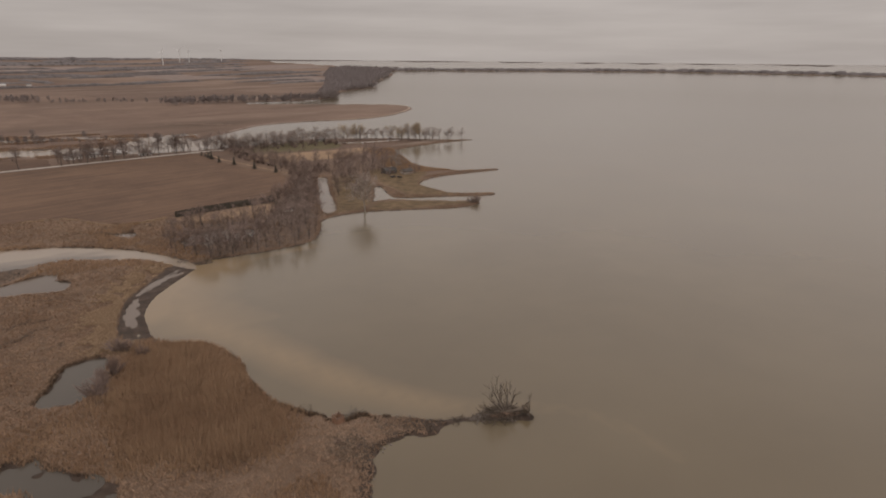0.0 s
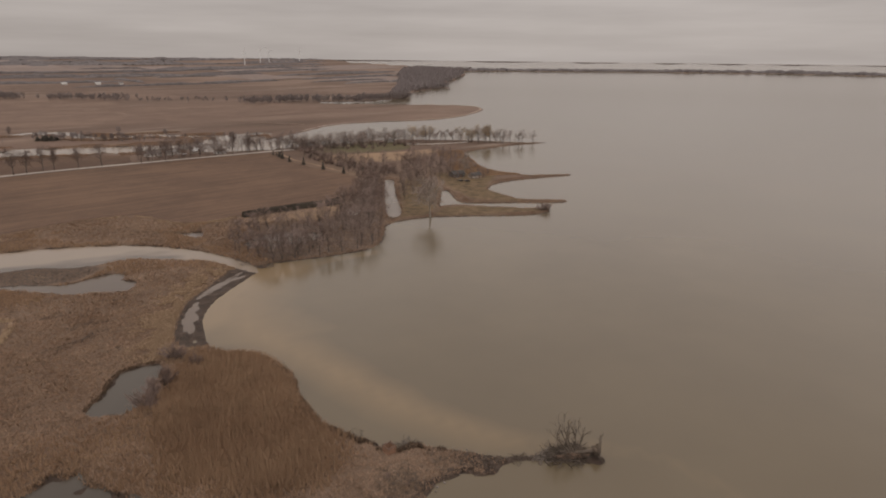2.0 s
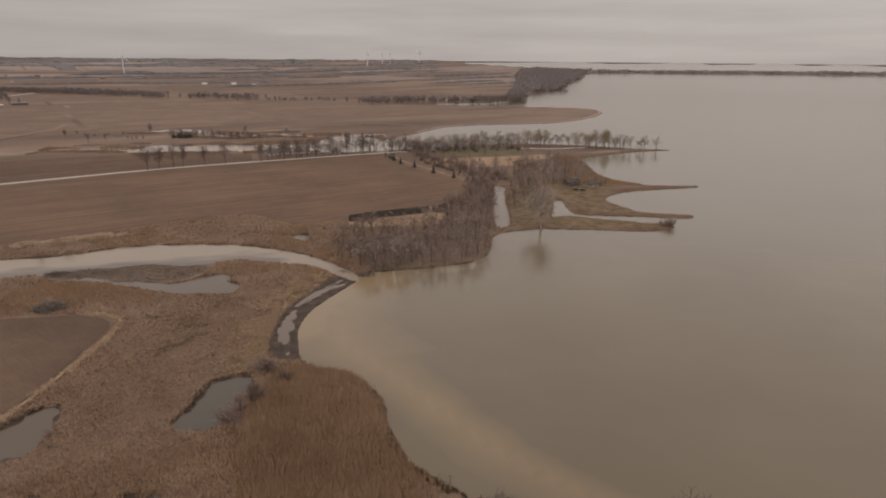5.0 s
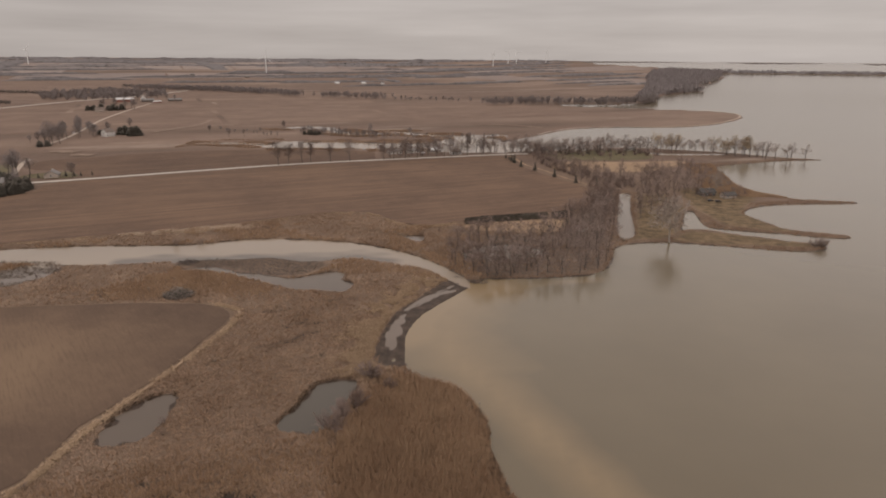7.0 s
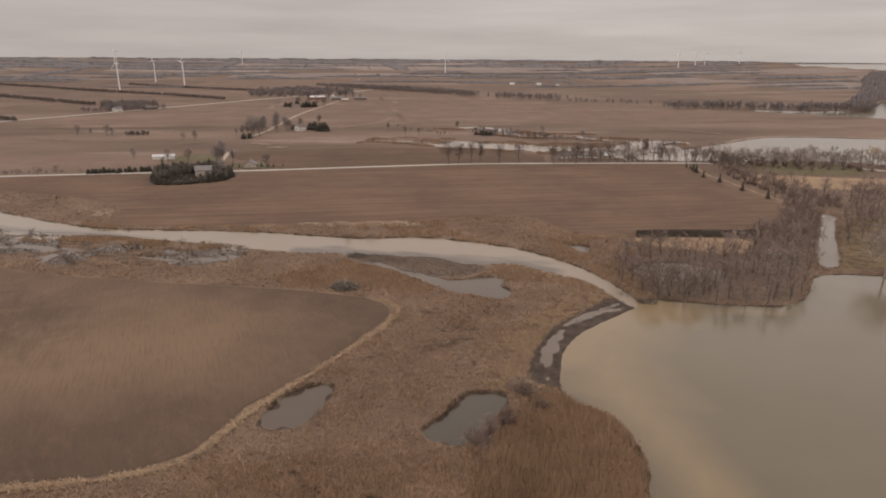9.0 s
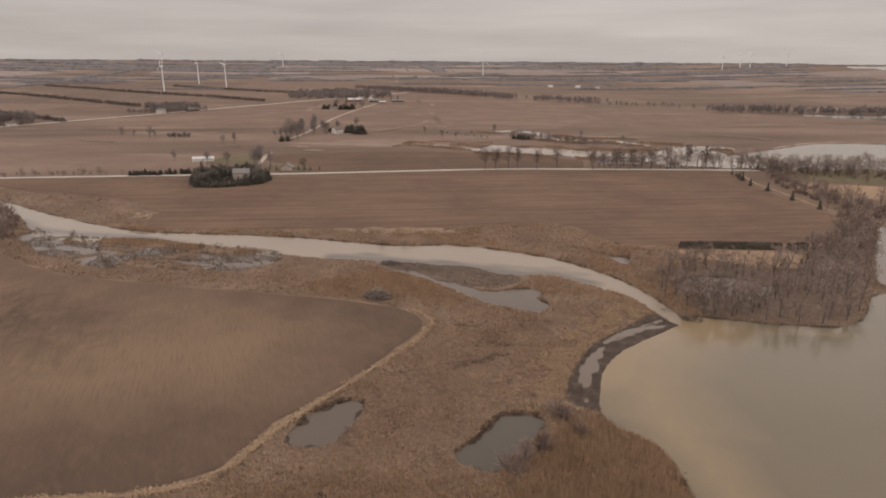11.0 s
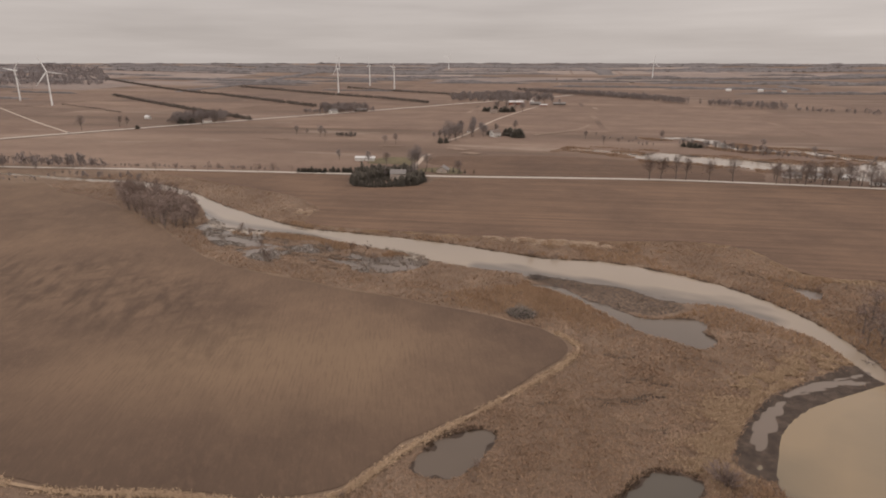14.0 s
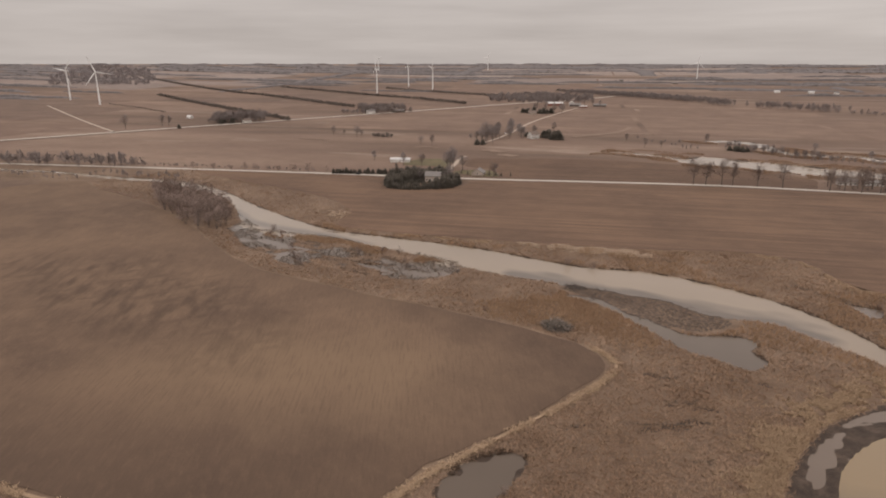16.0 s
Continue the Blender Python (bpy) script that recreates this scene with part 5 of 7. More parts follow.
# ---------------------------------------------------------------- evergreen hedges
def hedge(line, wide, tall, label):
    """A clipped hedge: a lumpy body with a skin of small sprays."""
    rng = np.random.default_rng(len(label) + int(abs(line[0][0])))
    line = smooth_line(line, 10, False)
    t = np.gradient(line, axis=0)
    t /= np.linalg.norm(t, axis=1)[:, None]
    nrm = np.stack([-t[:, 1], t[:, 0]], 1)
    prof = [(-1, 0), (-1.0, 0.5), (-0.92, 0.88), (-0.5, 1.0), (0, 1.03), (0.5, 1.0), (0.92, 0.88), (1.0, 0.5), (1, 0)]
    v = []
    for o, h in prof:
        j = 1 + (vnoise(line[:, 0] + 2 * o, line[:, 1] + 2 * h, 7.0, 4) - 0.5) * 0.12
        q = line + nrm * (o * wide / 2 * j)[:, None]
        v.append(np.stack([q[:, 0], q[:, 1], 0.6 + h * tall * j], 1))
    v = np.stack(v, 1)
    pile = Pile()
    pile.add(v.reshape(-1, 3), grid_faces(len(prof), len(line)).tolist())
    pile.add(v[0], [(0, 1, 7, 8), (1, 2, 6, 7), (2, 3, 5, 6)])
    pile.add(v[-1], [(0, 1, 7, 8), (1, 2, 6, 7), (2, 3, 5, 6)])
    for _ in range(int(len(line) * 90)):
        at, side = rng.uniform(0, len(line) - 1.001), rng.integers(1, 8)
        c = v[int(at), side] * (1 - at % 1) + v[int(at) + 1, side] * (at % 1) + rng.normal(0, 0.12, 3)
        a, b = rng.normal(0, 0.28, 3), rng.normal(0, 0.28, 3)
        pile.add([c - a, c - b, c + a, c + b], [(0, 1, 2, 3)])
    ob = new("hedge", pile.mesh("hedge", NEEDLE))
    return tagged(ob, label, "hedge")


hedge([(1.5, 111), (19, 117.5), (38, 123), (57, 128)], 3.2, 3.8, "long dark clipped evergreen hedge beside the field")
hedge([(61, 128), (65, 130), (71, 133)], 3.4, 3.8, "short dark clipped evergreen hedge near the wood")

# ---------------------------------------------------------------- buildings
WHITE_WALL = plain("white_siding", (0.62, 0.60, 0.57), 0.6, vary=0.1, scale=1.0)
BRICK_WALL = plain("pale_brick", (0.40, 0.34, 0.29), 0.8, vary=0.2, scale=2.0)
GREY_ROOF = plain("grey_shingles", (0.20, 0.185, 0.175), 0.85, vary=0.2, scale=1.5)
BROWN_ROOF = plain("brown_shingles", (0.17, 0.135, 0.115), 0.85, vary=0.2, scale=1.5)
WHITE_ROOF = plain("white_metal_roof", (0.54, 0.53, 0.52), 0.45, vary=0.06, scale=0.6)
DARK_ROOF = plain("dark_shingles", (0.085, 0.078, 0.074), 0.85, vary=0.2, scale=1.5)
DARK_WALL = plain("weathered_boards", (0.12, 0.10, 0.09), 0.85, vary=0.3, scale=1.5)
RED_WALL = plain("red_barn_boards", (0.23, 0.10, 0.075), 0.85, vary=0.25, scale=1.5)
GLASS = Mat("window_glass", 0.08).colour((0.03, 0.035, 0.04)).m
TRIM = plain("white_trim", (0.66, 0.65, 0.63), 0.5, vary=0.06)
DOOR = plain("brown_door", (0.16, 0.10, 0.07), 0.6, vary=0.15)
TOWER = plain("white_tower_paint", (0.74, 0.74, 0.73), 0.4, vary=0.04, scale=0.2)


def part(name, bm, mat, parent, label=""):
    """Links a bmesh as one mesh object under a thing or a part."""
    me = bpy.data.meshes.new(name)
    bm.to_mesh(me)
    bm.free()
    me.materials.append(mat)
    ob = new(name, me)
    ob.parent = parent
    if label:
        ob["label"] = label
    return ob


def box(bm, x0, y0, z0, x1, y1, z1, bevel=0.0):
    made = bmesh.ops.create_cube(bm, size=1, matrix=Matrix.Translation(((x0 + x1) / 2, (y0 + y1) / 2, (z0 + z1) / 2)) @ Matrix.Diagonal((x1 - x0, y1 - y0, z1 - z0, 1)))
    if bevel:
        edges = {e for v in made["verts"] for e in v.link_edges}
        bmesh.ops.bevel(bm, geom=list(edges), offset=bevel, segments=2, affect="EDGES")
    return bm


def cuboid(*a, bevel=0.0):
    return box(bmesh.new(), *a, bevel=bevel)


def house(x, y, turn, long, deep, eave, ridge, wall, roof, label, category="house", windows=4, chimney=True, name="house"):
    """A gabled house: walls with gables, thick overhanging roof, windows with frames, a door and a chimney."""
    top = new(name)
    a, b = long / 2, deep / 2
    bm = bmesh.new()
    pts = [(-a, -b, -0.5), (a, -b, -0.5), (a, b, -0.5), (-a, b, -0.5), (-a, -b, eave), (a, -b, eave), (a, b, eave), (-a, b, eave), (-a, 0, ridge), (a, 0, ridge)]
    vs = [bm.verts.new(p) for p in pts]
    for f in ((0, 1, 5, 4), (2, 3, 7, 6), (1, 2, 6, 9, 5), (3, 0, 4, 8, 7), (4, 5, 9, 8), (6, 7, 8, 9), (3, 2, 1, 0)):
        bm.faces.new([vs[i] for i in f])
    part("wall", bm, wall, top)
    bm = bmesh.new()
    over, th = 0.55, 0.22
    slope = (ridge - eave) / b
    for sgn in (-1, 1):
        prof = [(0, ridge + 0.04), (sgn * (b + over), eave - slope * over + 0.04), (sgn * (b + over), eave - slope * over + 0.04 + th), (0, ridge + 0.04 + th)]
        ring = [[bm.verts.new((e * (a + over), py, pz)) for py, pz in prof] for e in (-1, 1)]
        for i in range(4):
            j = (i + 1) % 4
            bm.faces.new((ring[0][i], ring[0][j], ring[1][j], ring[1][i]))
        bm.faces.new(ring[0])
        bm.faces.new(ring[1][::-1])
    bmesh.ops.recalc_face_normals(bm, faces=bm.faces[:])
    part("roof", bm, roof, top)
    for sgn in (-1, 1):
        for i in range(windows):
            wx = -a + long * (i + 0.5) / windows
            if sgn < 0 and i == windows // 2:
                part("door", cuboid(wx - 0.5, -b - 0.06, 0, wx + 0.5, -b + 0.02, 2.05), DOOR, top)
                continue
            fr = part("window", cuboid(wx - 0.75, sgn * b - 0.05, 0.95, wx + 0.75, sgn * b + 0.05, 2.25), TRIM, top)
            part("pane", cuboid(wx - 0.62, sgn * b - 0.08, 1.07, wx + 0.62, sgn * b + 0.08, 2.13), GLASS, fr)
    for sgn in (-1, 1):
        fr = part("window", cuboid(sgn * a - 0.05, -0.7, eave * 0.45, sgn * a + 0.05, 0.7, eave * 0.45 + 1.3), TRIM, top)
        part("pane", cuboid(sgn * a - 0.08, -0.58, eave * 0.45 + 0.12, sgn * a + 0.08, 0.58, eave * 0.45 + 1.18), GLASS, fr)
    if chimney:
        part("chimney", cuboid(a * 0.35, -0.45, eave, a * 0.35 + 0.9, 0.45, ridge + 1.0, bevel=0.04), BRICK_WALL, top)
    top.matrix_world = pose(x, y, float(land_z(x, y)[0]) + 0.05, 0, 0, turn)
    return tagged(top, label, category)


def shed(x, y, turn, long, deep, eave, ridge, wall, roof, label, category="shed", name="shed"):
    """A long farm building: walls, ribbed metal roof, sliding doors."""
    top = house(x, y, turn, long, deep, eave, ridge, wall, roof, label, category, windows=1, chimney=False, name=name)
    a, b = long / 2, deep / 2
    for sgn in (-1, 1):
        part("sliding_door", cuboid(sgn * a - 0.08, -deep * 0.22, 0, sgn * a + 0.08, deep * 0.22, eave * 0.85), GREY_ROOF, top)
    slope = math.atan2(ridge - eave, b)
    for i in range(int(long / 2.5)):
        bm = bmesh.new()
        for sgn in (-1, 1):
            m = Matrix.Translation((-a + 1.2 + i * 2.5, sgn * b / 2, (eave + ridge) / 2 + 0.32)) @ Matrix.Rotation(-sgn * slope, 4, "X")
            bmesh.ops.create_cube(bm, size=1, matrix=m @ Matrix.Diagonal((0.12, math.hypot(b, ridge - eave), 0.08, 1)))
        part("roof_rib", bm, roof, top)
    return top


house(-374, 212, 28, 14, 9, 5.2, 8.4, BRICK_WALL, GREY_ROOF, "pale brick farmhouse with grey roof among spruces")
shed(-472, 281, 30, 21, 8, 3.0, 4.4, WHITE_WALL, WHITE_ROOF, "low shed with a bright white metal roof")
house(-358, 263, 108, 10, 11, 3.0, 6.4, BRICK_WALL, GREY_ROOF, "small grey-roofed house beside the road")
house(-462, 561, 66, 13, 11, 5.6, 9.8, WHITE_WALL, BROWN_ROOF, "two-storey pale farmhouse with brown roof")
shed(-750, 1197, 30, 36, 15, 6.0, 9.5, RED_WALL, WHITE_ROOF, "long dark red barn with a white metal roof", "barn", "barn")
house(-722, 1232, 120, 16, 12, 6, 11, WHITE_WALL, WHITE_ROOF, "white gabled barn on the farm", "barn", 2, False, "barn")
shed(-700, 1205, 30, 26, 14, 4.5, 8.0, DARK_WALL, GREY_ROOF, "dark weathered barn on the farm", "barn", "barn")
shed(-668, 1180, 30, 17, 9, 3.0, 4.6, RED_WALL, WHITE_ROOF, "low pale-roofed poultry shed on the farm", "barn", "barn")
shed(-650, 1235, 30, 30, 14, 4.0, 7.0, DARK_WALL, GREY_ROOF, "dark low barn at the farm's edge", "barn", "barn")
house(-668, 932, 30, 16, 11, 4.5, 8, BRICK_WALL, BROWN_ROOF, "pale brick farmhouse beside dark spruces")
house(-68, 420, 22, 15, 9, 3.0, 5.4, WHITE_WALL, GREY_ROOF, "white bungalow behind the roadside trees")
house(-48, 428, 22, 14, 8, 3.0, 5.2, WHITE_WALL, GREY_ROOF, "white bungalow with grey roof by the backwater")
house(-24, 431, 22, 13, 8, 3.0, 5.0, BRICK_WALL, WHITE_ROOF, "low cottage with a pale metal roof")
house(0, 419, 22, 11, 7, 3.0, 5.2, WHITE_WALL, BROWN_ROOF, "white cottage among bare trees")
house(101, 436, 10, 14, 9, 3.2, 6.0, BRICK_WALL, GREY_ROOF, "grey cottage among bare trees on the point")
house(150, 456, -10, 15, 9, 3.2, 6.2, WHITE_WALL, GREY_ROOF, "white cottage among bare trees on the point")
house(207, 461, -12, 12, 7, 2.6, 4.4, WHITE_WALL, GREY_ROOF, "low pale boathouse with grey roof on the wooded point", "boathouse")
house(196, 207, 8, 12, 8, 3.0, 5.2, DARK_WALL, DARK_ROOF, "dark boarded house with dark roof near the lake")
house(210, 198, 8, 10, 7, 2.6, 4.4, BRICK_WALL, DARK_ROOF, "small pale garage with dark roof beside the lake house", "garage", 2, False, "garage")
house(74, 98, 40, 7, 5, 2.5, 4.0, WHITE_WALL, BROWN_ROOF, "small white cabin half hidden in the wood", "cabin", 2)
house(-945, 742, 70, 16, 10, 5, 8.5, WHITE_WALL, GREY_ROOF, "white farmhouse beside the country road")
shed(-925, 805, 70, 26, 12, 4, 7, DARK_WALL, GREY_ROOF, "dark barn beside the country road", "barn", "barn")
house(-985, 462, 70, 14, 9, 4.5, 7.5, WHITE_WALL, BROWN_ROOF, "pale farmhouse in a clump of trees")
house(-1147, 452, 10, 10, 7, 3.5, 6, WHITE_WALL, WHITE_ROOF, "small white shed in the open fields", "shed", 1, False, "shed")
for x, y, w in ((-428, 2220, 40), (-326, 2227, 40), (-889, 2596, 50), (-71, 2747, 60), (-1173, 2705, 50), (-253, 2231, 30)):
    shed(x, y, 24, w * 0.42, 12, 5, 8, DARK_WALL if w > 45 else WHITE_WALL, WHITE_ROOF if w == 40 else GREY_ROOF, "distant farm barn on the plain", "barn", "barn")
def along(line, gap, jitter, rng):
    line = np.array(line, float)
    seg = np.linalg.norm(np.diff(line, axis=0), axis=1)
    at = np.arange(0, seg.sum(), gap) + rng.uniform(-gap, gap, int(np.ceil(seg.sum() / gap))) * 0.4
    cum = np.concatenate([[0], np.cumsum(seg)])
    x, y = np.interp(at, cum, line[:, 0]), np.interp(at, cum, line[:, 1])
    return x + rng.normal(0, jitter, len(x)), y + rng.normal(0, jitter, len(y))


yew_stand = Stand("yew_tree", "broad dark rounded evergreen", "conifer", [spruce(R, t, w, 10, True) for t, w in ((8, 5.0), (9, 5.6), (7, 4.6))], BARK, NEEDLE, "farmstead evergreens")


# spruces and trees round the farmsteads
for line in ([(-394, 171), (-386, 165), (-376, 163)], [(-396, 178), (-408, 194), (-416, 206), (-410, 222), (-398, 234), (-380, 242)], [(-350, 182), (-344, 194), (-345, 208), (-354, 222)], [(-392, 178), (-400, 190), (-406, 204)], [(-386, 176), (-394, 190), (-400, 204), (-398, 220)], [(-356, 190), (-352, 204), (-362, 226)]):
    for x, y in zip(*along(line, 3.6, 0.8, R)):
        cedar_stand.plant(x, y, R.uniform(0.75, 1.15))
for x, y in zip(*along([(-376, 163), (-364, 167), (-352, 180)], 3.0, 0.5, R)):
    cedar_stand.plant(x, y, R.uniform(0.35, 0.5), label="low dark evergreen below the farmhouse")
for p in inside_points(np.array([(-394, 171), (-376, 163), (-352, 180), (-345, 208), (-354, 222), (-380, 242), (-410, 222), (-416, 206)], float), 3.4, R):
    if math.hypot(p[0] + 374, p[1] - 212) > 9.5:
        front = p[0] > -388 and p[1] < 208
        cedar_stand.plant(p[0], p[1], R.uniform(0.28, 0.46) if front else R.uniform(0.7, 1.05), label="dense dark evergreen beside the farmhouse")
for x, y in ((-362, 214), (-384, 204), (-366, 226), (-388, 214)):
    row_stand.plant(x, y, R.uniform(0.45, 0.6), label="leafless tree beside the brick farmhouse")
for x, y in zip(*along([(-475, 184), (-456, 196), (-433, 211), (-422, 219)], 2.5, 0.5, R)):
    cedar_stand.plant(x, y, R.uniform(0.5, 0.72), label="dense dark evergreen in the roadside windbreak")
spruce_stand.plant(-401, 192, 1.75, label="tall dark spruce above the windbreak")
for x, y, s in ((-375, 258, 0.5), (-368, 259, 0.5), (-349, 268, 0.55), (-343, 270, 0.6), (-338, 272, 0.45), (-330, 276, 0.4)):
    spruce_stand.plant(x, y, s, label="small dark evergreen beside the roadside house")
for x, y, s in ((-455, 580, 1.4), (-447, 578, 1.5), (-438, 572, 1.4), (-431, 565, 1.7), (-426, 567, 1.6), (-482, 578, 1.0), (-700, 964, 1.2), (-692, 958, 1.3), (-660, 955, 1.3), (-652, 965, 1.4), (-655, 990, 1.3), (-1006, 425, 1.3), (-996, 440, 1.4), (-1022, 436, 1.5), (-1034, 448, 1.3), (-992, 335, 0.9), (-955, 752, 1.2), (-968, 760, 1.3), (-990, 775, 1.2)):
    yew_stand.plant(x, y, s, label="dark evergreen beside a farmstead")
for x, y, s in ((-340, 262, 0.7), (-395, 268, 0.8), (-404, 274, 0.9), (-500, 270, 0.6), (-483, 472, 0.8), (-497, 507, 0.9), (-522, 560, 0.9), (-517, 592, 1.0), (-496, 578, 0.9), (-470, 575, 0.9),
                (-1048, 276, 1.0), (-1047, 338, 1.0), (-1040, 346, 0.9), (-1014, 425, 0.9), (-1000, 435, 1.0), (-990, 450, 1.1), (-975, 470, 1.0), (-970, 440, 1.0), (-717, 416, 0.75), (-703, 424, 0.4), (-673, 420, 0.8), (-668, 424, 0.6), (-530, 412, 0.6), (-545, 408, 0.6)):
    row_stand.plant(x, y, s, label="leafless tree beside a farmstead")
for x, y in ((-571, 136), (-560, 143), (-550, 149), (-538, 154), (-529, 160), (-514, 166), (-501, 175), (-484, 182), (-590, 128), (-610, 118)):
    thicket_stand.plant(x, y, R.uniform(0.6, 1.1), label="thin leafless tree beside the road")


for p in inside_points(np.array([(-1012, 404), (-974, 488), (-1030, 545), (-1085, 480)], float), 6.5, R):
    if math.hypot(p[0] + 985, p[1] - 462) > 11:
        row_stand.plant(p[0], p[1], R.uniform(0.5, 0.85), label="leafless tree in the farmstead clump")
for p in inside_points(np.array([(-1010, 770), (-934, 735), (-905, 807), (-975, 880), (-1060, 830)], float), 8.5, R):
    if math.hypot(p[0] + 945, p[1] - 742) > 11 and math.hypot(p[0] + 925, p[1] - 805) > 16:
        row_stand.plant(p[0], p[1], R.uniform(0.5, 0.8), label="leafless tree beside the country farm")


# ---------------------------------------------------------------- wind turbines
def wind_turbine(x, y, first, hub=79.0, blade=41.0, face=30.0):
    top = new("wind_turbine")
    bm = bmesh.new()
    bmesh.ops.create_cone(bm, cap_ends=True, segments=20, radius1=2.3, radius2=1.35, depth=hub, matrix=Matrix.Translation((0, 0, hub / 2)))
    part("tower", bm, TOWER, top)
    part("nacelle", cuboid(-1.9, -3.5, hub - 1.2, 1.9, 6.5, hub + 2.6, bevel=0.7), TOWER, top)
    bm = bmesh.new()
    bmesh.ops.create_uvsphere(bm, u_segments=16, v_segments=10, radius=1.9, matrix=Matrix.Translation((0, -4.3, hub + 0.7)) @ Matrix.Diagonal((1, 1.25, 1, 1)))
    part("rotor_hub", bm, TOWER, top)
    for i in range(3):
        bm = bmesh.new()
        rings = []
        for s in range(11):
            f = s / 10
            r = 1.2 + f * blade
            chord = 1.9 if f == 0 else 3.4 * (1 - f) ** 0.75 + 0.35
            thick = chord * (0.5 if f < 0.05 else 0.2 - 0.08 * f)
            tw = radians(18 * (1 - f))
            ring = []
            for a in range(8):
                th = a * math.pi / 4
                px, py = chord * 0.5 * math.cos(th) + chord * 0.15, thick * 0.5 * math.sin(th)
                ring.append(bm.verts.new((px * math.cos(tw) - py * math.sin(tw), px * math.sin(tw) + py * math.cos(tw), r)))
            rings.append(ring)
        for p, q in zip(rings[:-1], rings[1:]):
            for a in range(8):
                bm.faces.new((p[a], p[(a + 1) % 8], q[(a + 1) % 8], q[a]))
        bm.faces.new(rings[-1])
        bmesh.ops.transform(bm, verts=bm.verts[:], matrix=Matrix.Translation((0, -4.4, hub + 0.7)) @ Matrix.Rotation(radians(first + 120 * i), 4, "Y"))
        bmesh.ops.recalc_face_normals(bm, faces=bm.faces[:])
        part("blade", bm, TOWER, top)
    top.matrix_world = pose(x, y, float(land_z(x, y)[0]) - 0.2, 0, 0, face)
    return tagged(top, "tall white three-bladed wind turbine in a field", "wind turbine", "wind turbines")


for x, y, first, face in ((-1676, 537, -22, 62), (-1962, 592, -80, 20), (-1519, 1390, 5, -30), (-1743, 1828, 20, -35), (-1519, 1701, 40, -35), (-900, 2957, 10, 10)):
    wind_turbine(x, y, first, face=face)
for x, y, first in ((300, 3900, 15), (420, 4150, 50), (470, 4100, 80), (700, 4300, 30), (-2700, 2700, 70), (-2300, 3300, 35)):
    wind_turbine(x, y, first, hub=75, blade=38, face=5)


# ---------------------------------------------------------------- vehicles
CAR_PAINTS = [plain("car_paint_%s" % n, c, 0.3, vary=0.04) for n, c in (("white", (0.7, 0.7, 0.7)), ("dark", (0.03, 0.03, 0.035)), ("red", (0.25, 0.04, 0.03)))]
TYRE = plain("tyre_rubber", (0.02, 0.02, 0.02), 0.9)


def car(x, y, turn, paint, label):
    top = new("car")
    bm = bmesh.new()
    prof = [(-2.2, 0.35), (2.2, 0.35), (2.25, 0.8), (1.2, 0.95), (0.6, 1.45), (-1.3, 1.5), (-2.1, 1.0)]
    ring = [[bm.verts.new((px, s * (0.88 if pz < 1.1 else 0.7), pz)) for px, pz in prof] for s in (-1, 1)]
    for i in range(7):
        j = (i + 1) % 7
        bm.faces.new((ring[0][i], ring[0][j], ring[1][j], ring[1][i]))
    bm.faces.new(ring[0][::-1])
    bm.faces.new(ring[1])
    bmesh.ops.recalc_face_normals(bm, faces=bm.faces[:])
    body = part("body", bm, paint, top)
    part("side_glass", cuboid(-1.2, -0.83, 1.02, 0.7, 0.83, 1.38, bevel=0.05), GLASS, body)
    for wx in (-1.35, 1.35):
        for wy in (-0.82, 0.82):
            bm = bmesh.new()
            bmesh.ops.create_cone(bm, cap_ends=True, segments=14, radius1=0.34, radius2=0.34, depth=0.24, matrix=Matrix.Translation((wx, wy, 0.34)) @ Matrix.Rotation(radians(90), 4, "X"))
            part("wheel", bm, TYRE, top)
    top.matrix_world = pose(x, y, max(float(land_z(x, y)[0]), 0.9) + 0.12, 0, 0, turn)
    return tagged(top, label, "car")


car(-452, 194, 26, CAR_PAINTS[1], "dark car driving on the gravel road")
car(-522, 586, 60, CAR_PAINTS[0], "white car parked beside the farm lane")
car(190, 183, 10, CAR_PAINTS[1], "dark car parked below the lake house")
car(195, 181, 5, CAR_PAINTS[1], "dark car parked below the lake house")
car(-36, 421, 30, CAR_PAINTS[0], "white car parked beside a cottage")
car(-1013, 239, 75, CAR_PAINTS[1], "dark car at the corner of the track")


